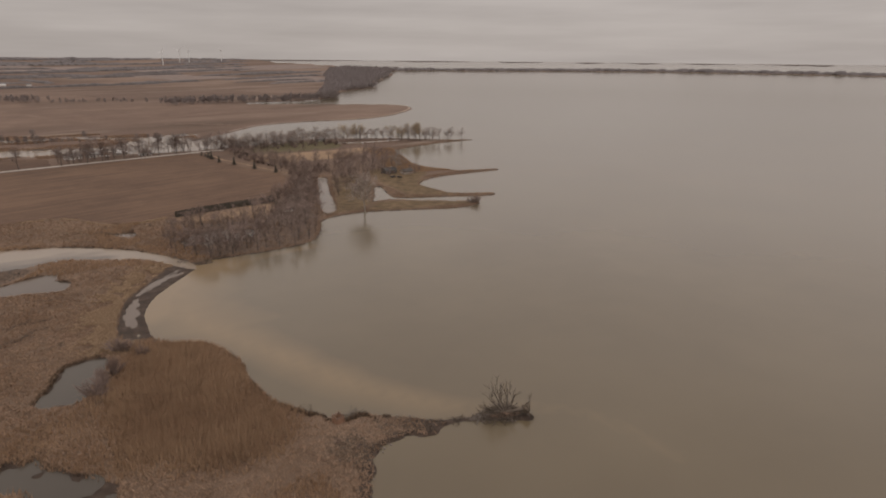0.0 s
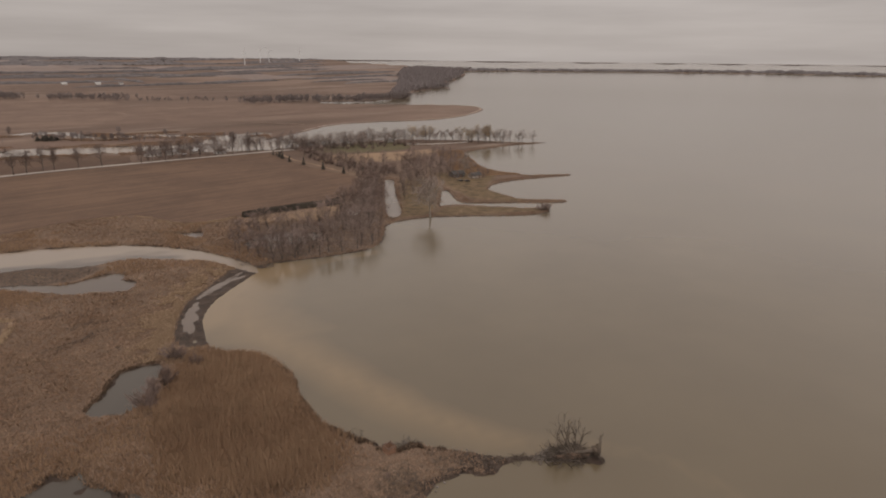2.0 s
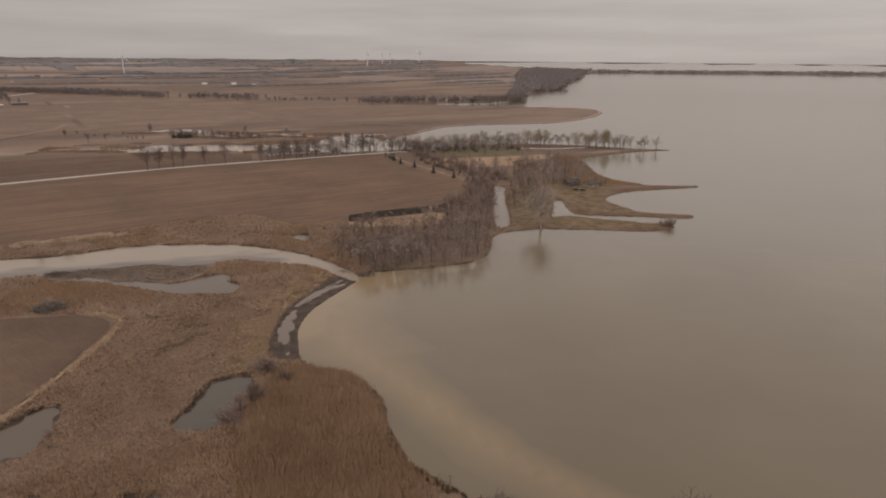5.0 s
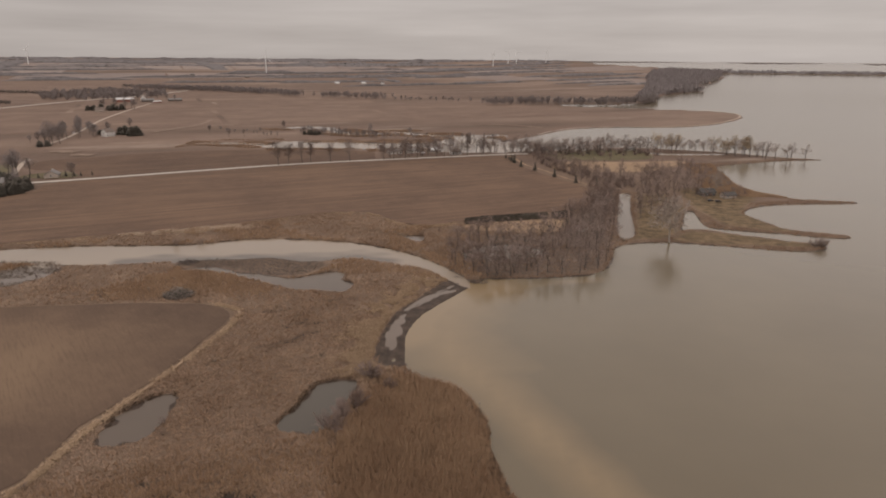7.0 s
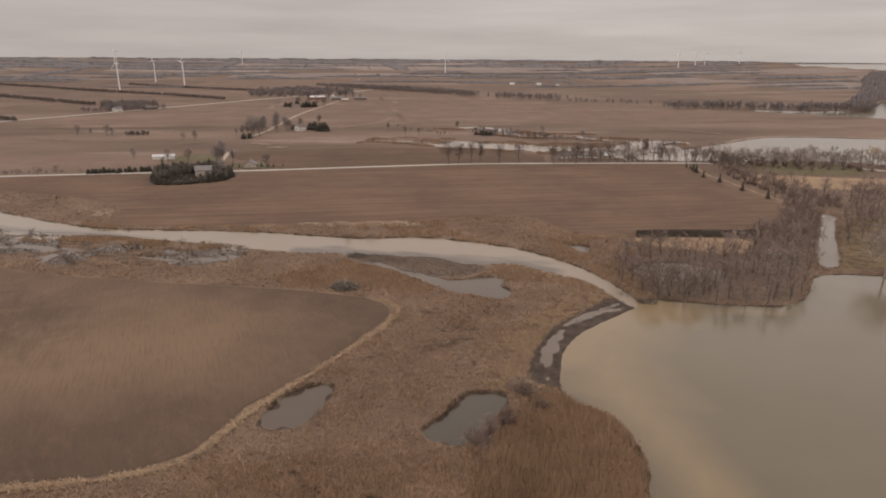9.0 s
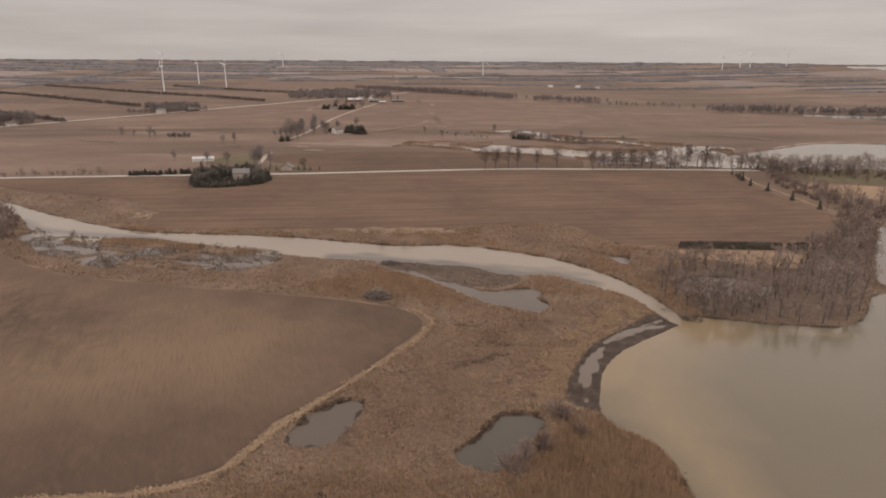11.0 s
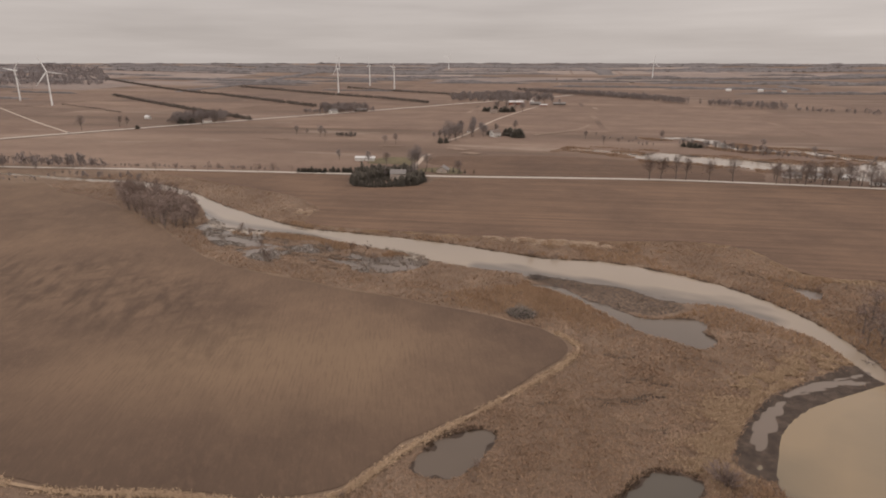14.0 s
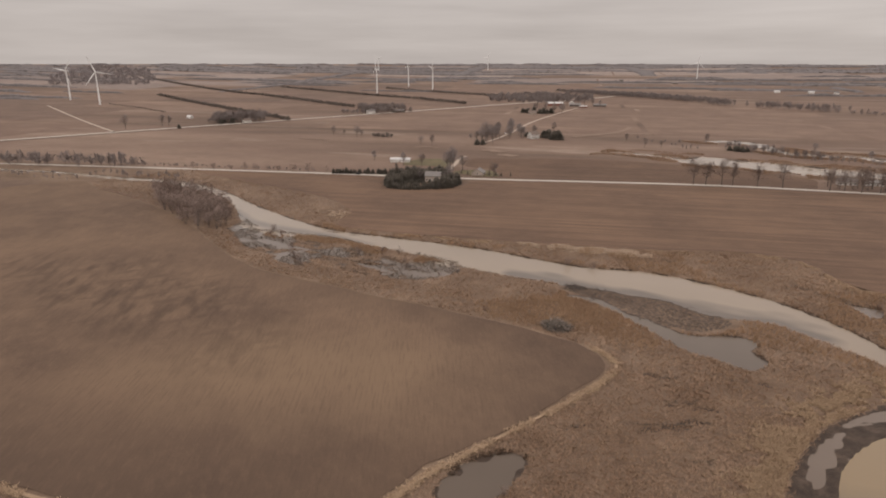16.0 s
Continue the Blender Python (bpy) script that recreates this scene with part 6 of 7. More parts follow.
# ---------------------------------------------------------------- far woods and hedgerows
def twig_cloud(name, px, py, tall, wide, per, mat, label, category="wood", seed=1, piece=0.16, low=0.12, full=0.22):
    """Many small see-through tree crowns as one soft mass."""
    rng = np.random.default_rng(seed)
    n = len(px)
    z0 = np.maximum(land_z(px, py), rise(px, py) + 0.3)
    tall, wide = np.broadcast_to(tall, n) * rng.uniform(0.7, 1.15, n), np.broadcast_to(wide, n) * rng.uniform(0.75, 1.2, n)
    d = rng.normal(0, 1, (n, per, 3))
    d /= np.linalg.norm(d, axis=2)[..., None]
    d *= rng.random((n, per, 1)) ** 0.4
    c = np.empty((n, per, 3))
    c[..., 0] = px[:, None] + d[..., 0] * wide[:, None] / 2
    c[..., 1] = py[:, None] + d[..., 1] * wide[:, None] / 2
    c[..., 2] = (z0 + tall * (0.5 + low))[:, None] + d[..., 2] * (tall * (0.5 - low))[:, None]
    size = (tall * piece)[:, None, None]
    a = rng.normal(0, 1, (n, per, 3)) * size * full
    b = rng.normal(0, 1, (n, per, 3)) * size * np.array((0.35, 0.35, 1.0))
    q = np.stack([c - a, c - b, c + a, c + b], 2).reshape(-1, 3)
    tr = np.stack([np.stack([px + s * tall * 0.014, py, z0 + h * tall], 1) for s, h in ((-1, -0.05), (1, -0.05), (0.4, 0.75), (-0.4, 0.75))], 1).reshape(-1, 3)
    v = np.concatenate([q, tr])
    ob = mesh_object(name, v, np.arange(len(v)).reshape(-1, 4), mat)
    return tagged(ob, label, category, kind="stuff")


RF = np.random.default_rng(11)
for line, tall, gap, jit in (([(-1994, 873), (-1545, 718), (-1242, 624), (-1082, 573), (-958, 538)], 7.5, 2.4, 1.5), ([(-3021, 1421), (-2385, 1248), (-2019, 1142), (-1709, 1066), (-1370, 947), (-1100, 850)], 8, 3, 2),
                             ([(-2093, 1450), (-1808, 1392), (-1415, 1264), (-1182, 1200), (-960, 1110)], 8, 2.8, 2), ([(-1700, 1640), (-1427, 1571), (-1181, 1505), (-1013, 1457)], 8, 3, 2), ([(-1110, 1918), (-774, 1780)], 8, 3, 2),
                             ([(-1691, 567), (-1494, 538), (-1317, 500)], 3.5, 5, 1.5), ([(-656, 438), (-629, 448)], 6, 1.6, 1.2)):
    x, y = along(line, gap, jit, RF)
    twig_cloud("hedgerow", x, y, tall, tall * 0.8, 26, HEDGE_TWIG, "dark dense hedgerow between fields", "hedgerow", len(x), 0.2, 0.05, 0.35)
for line, tall, gap, jit in (([(-1000, 1800), (-749, 1712), (-640, 1650), (-532, 1573)], 15, 1.0, 18), ([(-532, 1573), (-440, 1490), (-400, 1455)], 16, 2.2, 12), ([(-340, 1420), (-270, 1400), (-174, 1381)], 16, 2.6, 12), ([(83, 1184), (206, 1232), (334, 1215), (480, 1275), (530, 1400)], 17, 2.0, 12), ([(-200, 1345), (-60, 1310), (60, 1280)], 12, 8, 8),
                             ([(-222, 640), (-179, 608), (-137, 575), (-99, 560), (-40, 560)], 7, 5, 6), ([(-238, 556), (-300, 600), (-330, 640)], 6, 12, 10), ([(0, 575), (60, 560)], 7, 6, 5),
                             ([(-760, 40), (-719, 58), (-677, 80), (-660, 90)], 14, 3.2, 9), ([(-900, -40), (-830, 2), (-760, 36)], 13, 2.6, 9), ([(-655, 40), (-600, 66), (-560, 84)], 6, 5, 5), ([(-640, 20), (-720, -5), (-800, -30)], 5, 6, 4),
                             ([(-620, 125), (-500, 183)], 4, 4, 1.5), ([(-720, 72), (-620, 122)], 4, 4, 1.5), ([(-980, 690), (-940, 780), (-905, 800)], 11, 3, 12)):
    x, y = along(line, gap, jit, RF)
    twig_cloud("tree_line", x, y, tall, tall * 0.55, 44, HAZED_TWIG, "line of grey leafless trees across the farmland", "tree line", len(x) + 3, 0.13)
x, y = np.array([-206, -200, -196, -190, -186]) + 0.0, np.array([592, 597, 590, 588, 594]) + 0.0
for a, b in zip(x, y):
    yew_stand.plant(a, b, R.uniform(0.6, 1.0), label="dark conifer beside the far creek")
for p in inside_points(np.array([(-215, 600), (-180, 580), (-130, 560), (-90, 552), (-95, 568), (-140, 585), (-200, 615)], float), 9, R):
    row_stand.plant(p[0], p[1], R.uniform(0.3, 0.55), label="leafless tree beside the far creek")
for x, y, s in ((-486, 452, 0.9), (-480, 458, 0.7), (-492, 462, 1.0), (-488, 470, 0.8), (-684, 968, 1.6), (-672, 972, 1.5), (-662, 968, 1.7), (-648, 978, 1.4), (-704, 956, 1.6), (-440, 578, 1.3), (-448, 582, 1.2), (-434, 572, 1.3)):
    yew_stand.plant(x, y, s, label="broad dark evergreen beside a farm lane")
for x, y, s in ((-392, 268, 1.0), (-386, 276, 0.8), (-432, 268, 0.7), (-452, 262, 0.6), (-480, 482, 0.9), (-494, 476, 1.0), (-500, 494, 1.1), (-508, 512, 0.9), (-498, 528, 1.0), (-486, 534, 0.8), (-474, 548, 0.9), (-486, 566, 1.0), (-508, 572, 0.8), (-524, 548, 0.9), (-540, 590, 0.9), (-528, 612, 0.8),
                (-780, 1215, 1.2), (-765, 1230, 1.3), (-740, 1240, 1.2), (-712, 1250, 1.1), (-690, 1235, 1.2), (-800, 1200, 1.1), (-676, 1250, 1.0), (-640, 1215, 0.9), (-790, 1180, 1.0)):
    row_stand.plant(x, y, s, label="leafless tree round a farmstead")
for x, y, s in ((-300, 560, 0.6), (-282, 568, 0.5), (-246, 640, 0.6), (-120, 640, 0.55), (-60, 600, 0.6), (-340, 600, 0.5), (-505, 530, 0.8), (-515, 545, 0.9), (-490, 545, 0.8), (-478, 560, 0.8), (-530, 575, 0.9), (-470, 640, 0.7), (-510, 500, 0.6), (-520, 488, 0.5), (-505, 480, 0.6),
                (-690, 985, 1.0), (-675, 1000, 1.1), (-640, 975, 1.0), (-630, 990, 1.1), (-645, 1010, 1.0)):
    row_stand.plant(x, y, s, label="leafless tree beside a farm lane")


def fill(poly, gap, rng):
    poly = np.array(poly, float)
    lo, hi = poly.min(0), poly.max(0)
    n = int((hi - lo).prod() / gap ** 2)
    p = rng.uniform(lo, hi, (n, 2))
    p = p[sdf(p[:, 0], p[:, 1], poly) < 0]
    return p[:, 0], p[:, 1]


def far_wood(poly, gap, tall, label, per=14, seed=5, mat=HAZED_WOOD_TWIG):
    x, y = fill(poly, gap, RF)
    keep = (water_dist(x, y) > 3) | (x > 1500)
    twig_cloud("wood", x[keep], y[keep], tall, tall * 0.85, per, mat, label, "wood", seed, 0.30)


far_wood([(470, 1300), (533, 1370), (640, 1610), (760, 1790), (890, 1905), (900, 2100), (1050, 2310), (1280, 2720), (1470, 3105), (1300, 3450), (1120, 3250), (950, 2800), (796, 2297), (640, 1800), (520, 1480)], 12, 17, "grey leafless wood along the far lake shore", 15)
far_wood([(-964, 1235), (-864, 1245), (-790, 1300), (-749, 1427), (-819, 1587), (-1038, 1691), (-1119, 1463)], 17, 11, "grey leafless wood behind the farm", 26, 12, HAZED_TWIG)
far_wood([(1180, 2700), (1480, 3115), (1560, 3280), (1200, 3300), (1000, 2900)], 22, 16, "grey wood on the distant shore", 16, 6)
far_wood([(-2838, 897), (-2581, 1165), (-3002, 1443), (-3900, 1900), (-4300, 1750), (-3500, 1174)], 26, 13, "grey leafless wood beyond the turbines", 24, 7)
FAR_SPIT = smooth_line([(1440, 3150), (1640, 3110), (1800, 3050), (2410, 2750), (2905, 2362), (3235, 1900), (3412, 1560), (3490, 1250), (3580, 900)], 6, False)
ribbon("far_spit", FAR_SPIT, 110, STRIP, 1.2, "low distant spit across the lake", "spit")
# belts of trees and single woods out to the skyline
def canopies(name, rows, mat, label, category, seed):
    """Far woods as long uneven banks of crowns: rows of centre x, y, turn, length, depth, height."""
    rng = np.random.default_rng(seed)
    pile_v, pile_f, n0 = [], [], 0
    prof = ((-1.0, 0.0), (-0.85, 0.75), (-0.35, 1.0), (0.35, 1.0), (0.85, 0.75), (1.0, 0.0))
    for cx, cy, turn, long, deep, tall in rows:
        n = max(4, int(long / 9))
        u = np.linspace(-long / 2, long / 2, n)
        bend = rng.normal(0, 4) * np.sin(u / long * 5)
        thin = np.clip((1 - np.abs(2 * u / long) ** 6), 0.15, 1) * (0.55 + 0.6 * vnoise(u + cx, u * 0 + cy, 60, seed))
        v = []
        for o, h in prof:
            w = deep / 2 * o * rng.uniform(0.7, 1.2, n) + bend
            x, y = cx + u * math.cos(turn) - w * math.sin(turn), cy + u * math.sin(turn) + w * math.cos(turn)
            z = np.maximum(land_z(x, y), rise(x, y)) + h * tall * thin * rng.uniform(0.65, 1.2, n) - 0.3 * (h == 0)
            v.append(np.stack([x, y, z], 1))
        pile_v.append(np.stack(v, 1).reshape(-1, 3))
        pile_f.append(grid_faces(len(prof), n) + n0)
        n0 += n * len(prof)
    ob = mesh_object(name, np.concatenate(pile_v), np.concatenate(pile_f), mat)
    return tagged(ob, label, category, "far tree belts")


rows = []
for (ax, ay), (cx, cy) in zip(FAR_SPIT[:-1], FAR_SPIT[1:]):
    rows.append(((ax + cx) / 2, (ay + cy) / 2, math.atan2(cy - ay, cx - ax), math.hypot(cx - ax, cy - ay) * 1.3, 70, 17))
canopies("spit_wood", rows, HAZED_WOOD, "thin dark wood on the far spit of the lake", "wood", 8)["kind"] = "stuff"


def belt_rows(count, r0, r1, depths, talls, longs, a0=62, a1=206):
    rows = []
    for _ in range(count):
        ang, r = RF.uniform(radians(a0), radians(a1)), r0 + (r1 - r0) * RF.random()
        cx, cy = MID[0] + r * math.cos(ang), MID[1] + r * math.sin(ang)
        long = RF.uniform(*longs)
        turn = radians(24 + RF.normal(0, 3)) + (radians(90) if RF.random() < 0.06 else 0)
        ends = np.array([(cx + s * long / 2 * math.cos(turn), cy + s * long / 2 * math.sin(turn)) for s in (-1, -0.5, 0, 0.5, 1)])
        if ends[:, 0].max() > 1150 or (ends[:, 1].min() < 1750 and ends[:, 0].max() > -100) or np.hypot(ends[:, 0] - MID[0], ends[:, 1] - MID[1]).max() > 4952:
            continue
        if sample(GROUND_D, ends[:, 0], ends[:, 1]).min() < 30:
            continue
        rows.append((cx, cy, turn, long, RF.choice(depths), RF.uniform(*talls)))
    return rows


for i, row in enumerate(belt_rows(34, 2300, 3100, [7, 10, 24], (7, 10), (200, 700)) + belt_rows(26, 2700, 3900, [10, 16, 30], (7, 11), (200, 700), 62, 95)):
    canopies("tree_belt", [row], HAZED_WOOD, "narrow belt of leafless trees across the far plain", "tree belt", 9 + i)
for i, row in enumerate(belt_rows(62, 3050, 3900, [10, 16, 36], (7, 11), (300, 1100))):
    canopies("tree_belt", [row], HAZED_WOOD, "grey tree belt far across the plain", "tree belt", 60 + i)
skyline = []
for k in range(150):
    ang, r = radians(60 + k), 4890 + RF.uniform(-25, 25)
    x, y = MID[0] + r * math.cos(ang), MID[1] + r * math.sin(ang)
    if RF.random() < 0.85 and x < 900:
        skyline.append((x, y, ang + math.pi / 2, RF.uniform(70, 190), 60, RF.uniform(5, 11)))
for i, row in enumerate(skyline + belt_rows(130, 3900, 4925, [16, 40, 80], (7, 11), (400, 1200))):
    canopies("wood", [row], HAZED_WOOD, "low grey wood along the skyline", "wood", 200 + i)


# ---------------------------------------------------------------- far fields
def far_fields():
    rng = np.random.default_rng(23)
    ca, sa = math.cos(radians(24)), math.sin(radians(24))
    made, v0 = 0, 470.0
    while v0 < 4900:
        deep = rng.uniform(120, 330) * (1 + v0 / 4000)
        u0 = -4300.0 + rng.uniform(0, 300)
        while u0 < 3200:
            long = rng.uniform(260, 620)
            us, vs = np.meshgrid(np.linspace(u0 + 5, u0 + long - 5, 9), np.linspace(v0 + 4, v0 + deep - 4, 7))
            x, y = (us * ca - vs * sa).ravel(), (us * sa + vs * ca).ravel()
            r = np.hypot(x - MID[0], y - MID[1])
            clear = sample(GROUND_D, x, y).min() > 25 and r.max() < 4850
            if clear and rng.random() < 0.72 and r.min() > 860:
                z = land_z(x, y) + 0.12 + 0.0001 * r
                ob = mesh_object("field_far", np.stack([x, y, z], 1), grid_faces(9, 7), SOIL_HAZED if r.mean() > 2900 else SOIL_FAR)
                tagged(ob, "brown winter field on the plain", "field", "far fields", "structure")
                made += 1
            u0 += long
        v0 += deep
    return made


far_fields()

# ---------------------------------------------------------------- marsh growth
def blades(name, x, y, z, tall, wide, per, lean, mat, label, category, seed):
    """Clumps of dry blades: slim triangles that lean out of one foot."""
    rng = np.random.default_rng(seed)
    n = len(x)
    a = rng.uniform(0, 2 * math.pi, (n, per))
    h = tall[:, None] * rng.uniform(0.55, 1.15, (n, per))
    l = h * rng.uniform(lean * 0.3, lean, (n, per))
    w = wide * rng.uniform(0.6, 1.3, (n, per))
    fx, fy = x[:, None] + rng.normal(0, 1, (n, per)) * wide * 0.9, y[:, None] + rng.normal(0, 1, (n, per)) * wide * 0.9
    b = a + math.pi / 2 + rng.normal(0, 0.5, (n, per))
    zz = np.broadcast_to(z[:, None], (n, per))
    v = np.stack([np.stack([fx + np.cos(b) * w / 2, fy + np.sin(b) * w / 2, zz - 0.1], -1), np.stack([fx - np.cos(b) * w / 2, fy - np.sin(b) * w / 2, zz - 0.1], -1),
                  np.stack([fx + np.cos(a) * l, fy + np.sin(a) * l, zz + h], -1)], 2).reshape(-1, 3)
    ob = mesh_object(name, v, np.arange(len(v)).reshape(-1, 3), mat)
    return tagged(ob, label, category, kind="stuff")


RG = np.random.default_rng(41)
cand = np.concatenate([RG.uniform((-150, -235), (110, 160), (95000, 2)), RG.uniform((-130, -235), (48, -40), (60000, 2)), RG.uniform((-345, -60), (-120, 130), (26000, 2)), RG.uniform((-230, -260), (-100, -150), (9000, 2)), RG.uniform((-620, -40), (-340, 125), (16000, 2))])
x, y = cand.T
d = sample(GROUND_D, x, y)
z = sample(GROUND_Z, x, y)
ok = (d > 0.4) & (z > 0.03) & (sdf(x, y, FIELD_NORTH) > 0.5) & (sdf(x, y, FIELD_SOUTH) > 1.5) & (sdf(x, y, BAR_MUD) > RG.normal(0.2, 1.1, len(x)))
ok &= ~((x > 60) & (y > 60)) & ~((x > 40) & (y < -165) & (RG.random(len(x)) < 0.75)) & ~((x > 47) & (y < -165))
for p in (LAWN_SOUTH, LAWN_EAST, PIER_LAWN):
    ok &= sdf(x, y, p) > 0
ok &= (sdf(x, y, WOOD) > 0) | (RG.random(len(x)) < 0.4)
in_reed = sdf(x, y, REED_BED) < RG.normal(0, 2.2, len(x))
ok &= sdf(x, y, MUD_FLAT) > 0
m = ok & ~in_reed
tall = 0.38 + 0.5 * vnoise(x[m], y[m], 14, 6) ** 1.5
near = (y[m] < -40) & (x[m] > -130)
blades("marsh_grass", x[m], y[m], z[m], tall, np.where(near, 0.27, 0.42)[:, None], 4, 1.7, MARSH, "dry straw-coloured marsh grass in tussocks", "marsh grass", 1)
rc = RG.uniform((-120, -186), (16, -86), (70000, 2))
x, y = rc.T
d = sample(GROUND_D, x, y)
m = (d > -0.3) & ((sdf(x, y, REED_BED) < RG.normal(-0.5, 3.6, len(x))) | (sdf(x, y, REED_EDGE) < RG.normal(-5, 5, len(x))) & (RG.random(len(x)) < 0.45))
tall = (2.1 + 1.0 * vnoise(x[m], y[m], 11, 16)) * np.clip(0.8 - sdf(x[m], y[m], REED_BED) / 40, 0.5, 1)
blades("reeds", x[m], y[m], np.maximum(sample(GROUND_Z, x[m], y[m]), -0.1), tall, 0.17, 5, 0.42, REED, "dense tall brown reeds in the marsh", "reeds", 2)
# lighter straw standing in patches
rc = np.concatenate([RG.uniform((-130, -215), (20, 40), (26000, 2)), RG.uniform((-330, 60), (0, 140), (9000, 2)), RG.uniform((-330, -50), (-130, 0), (6000, 2))])
x, y = rc.T
d = sample(GROUND_D, x, y)
bar = np.clip(1 - sdf(x, y, BAR_MUD) / 30, 0, 1)
m = (d > 0.6) & (sdf(x, y, BAR_MUD) > 1.5) & (sdf(x, y, FIELD_SOUTH) > 2) & (sdf(x, y, FIELD_NORTH) > 1) & (sdf(x, y, REED_BED) > 2) & (sdf(x, y, LOW_MARSH) > 0) & (sdf(x, y, WOOD) > 2) & (sdf(x, y, MUD_FLAT) > 1)
m &= vnoise(x, y, 11, 95) * 0.6 + vnoise(x, y, 4, 96) * 0.4 + 0.14 * bar > 0.56
blades("straw_tufts", x[m], y[m], sample(GROUND_Z, x[m], y[m]), np.full(m.sum(), 0.6), 0.34, 4, 1.3, STRAW_TUFT, "pale straw tufts standing in the marsh", "marsh grass", 17)
# pale straw that borders the mud bar and the northern field
bar_edge = smooth_line([(-42, -92), (-43, -76), (-43, -62), (-42, -50), (-38, -34), (-31, -20), (-25, -8), (-18, 4), (-14, 10)], 4, False)
t = RG.uniform(0, len(bar_edge) - 1, 11000)
i = np.minimum(t.astype(int), len(bar_edge) - 2)
p = bar_edge[i] + (bar_edge[i + 1] - bar_edge[i]) * (t - i)[:, None] + RG.normal(0, 4.5, (len(t), 2))
p = p[(vnoise(p[:, 0], p[:, 1], 6, 83) * 0.6 + vnoise(p[:, 0], p[:, 1], 2.5, 84) * 0.4 > 0.44) & (sdf(p[:, 0], p[:, 1], BAR_MUD) > 0.5) & (sample(GROUND_D, p[:, 0], p[:, 1]) > 1)]
blades("fringe_grass", p[:, 0], p[:, 1], sample(GROUND_Z, p[:, 0], p[:, 1]), np.full(len(p), 0.8), 0.26, 5, 1.3, PALE_GRASS, "pale standing straw beside the mud bar", "marsh grass", 23)
edge = FIELD_NORTH[(FIELD_NORTH[:, 1] < 150) & (FIELD_NORTH[:, 0] > -335) & (FIELD_NORTH[:, 0] < 70)]
p = edge[RG.integers(0, len(edge), 12000)] + RG.normal(0, 4.0, (12000, 2))
p = p[(sdf(p[:, 0], p[:, 1], FIELD_NORTH) > 0.6) & (vnoise(p[:, 0], p[:, 1], 9, 85) > 0.42) & (sample(GROUND_D, p[:, 0], p[:, 1]) > 2)]
blades("fringe_grass", p[:, 0], p[:, 1], sample(GROUND_Z, p[:, 0], p[:, 1]), np.full(len(p), 0.55), 0.36, 4, 1.8, PALE_GRASS, "pale flattened grass below the ploughed field", "grass", 24)
# bleached flattened grass in patches on the northern bank
p = np.concatenate([RG.normal(c, w, (n, 2)) for c, w, n in (((-196, 82), (7, 2.0), 700), ((-184, 90), (8, 3.0), 1300), ((-170, 90), (6, 2.0), 600), ((-155, 96), (7, 2.2), 900), ((-143, 101), (6, 2.0), 600), ((-346, 66), (9, 4), 700))])
p = p[(sdf(p[:, 0], p[:, 1], FIELD_NORTH) > 0.6) & (vnoise(p[:, 0], p[:, 1], 4, 86) > 0.38) & (sample(GROUND_D, p[:, 0], p[:, 1]) > 1.5)]
blades("bleached_grass", p[:, 0], p[:, 1], sample(GROUND_Z, p[:, 0], p[:, 1]), np.full(len(p), 0.7), 0.4, 5, 2.0, BLEACHED, "bleached flattened grass in patches on the river bank", "grass", 25)
# orange-brown reed round the brushwood and beside the lagoon
rc = RG.uniform((-175, -32), (-84, 24), (8000, 2))
x, y = rc.T
m = (sdf(x, y, smooth_line([(-172, -16), (-158, 2), (-140, 14), (-118, 8), (-98, -2), (-90, -12), (-104, -20), (-122, -14), (-142, -24), (-158, -26)], 2)) < RG.normal(0, 2.5, len(x))) & (sample(GROUND_D, x, y) > 0.6) & (sdf(x, y, FIELD_SOUTH) > 3) & (np.hypot(x + 132, (y + 20) * 1.3) > 7)
blades("reeds", x[m], y[m], sample(GROUND_Z, x[m], y[m]), np.full(m.sum(), 1.3), 0.26, 4, 0.5, REED, "orange-brown reeds beside the lagoon", "reeds", 26)
# dark blades that overhang pond, river and lagoon banks, coloured as mud and shade
rc = np.concatenate([RG.uniform((-345, -150), (10, 150), (200000, 2)), RG.uniform((-120, -185), (-30, -85), (30000, 2))])
x, y = rc.T
d = sample(GROUND_D, x, y)
z = sample(GROUND_Z, x, y)
m = (d > -0.4) & (d < 1.7) & (z > 0.02) & (sample(GROUND_D, x + 0.6, y - 1.4) < d - 0.5) & (sdf(x, y, BAR_MUD) > 1.5) & (sdf(x, y, MUD_FLAT) > 2) & (vnoise(x, y, 3.5, 87) * 0.6 + vnoise(x, y, 1.4, 88) * 0.4 > 0.40)
blades("dark_bank_blades", x[m], y[m], z[m] - 0.1, np.full(m.sum(), 0.6), 0.28, 6, 1.0, DARK_BLADE, "dark ragged blades painting mud and shade along the water's edge", "tussocks", 27)
rc = RG.uniform((-6, -178), (34, -112), (24000, 2))
x, y = rc.T
d = sample(GROUND_D, x, y)
m = (d > -0.3) & (d < 2.4) & (vnoise(x, y, 5, 89) * 0.6 + vnoise(x, y, 1.8, 90) * 0.4 > 0.36)
blades("dark_bank_blades", x[m], y[m], np.maximum(sample(GROUND_Z, x[m], y[m]), 0.0), np.full(m.sum(), 0.8), 0.22, 6, 0.9, DARK_BLADE, "dark ragged litter and tussocks on the lake shore", "tussocks", 28)
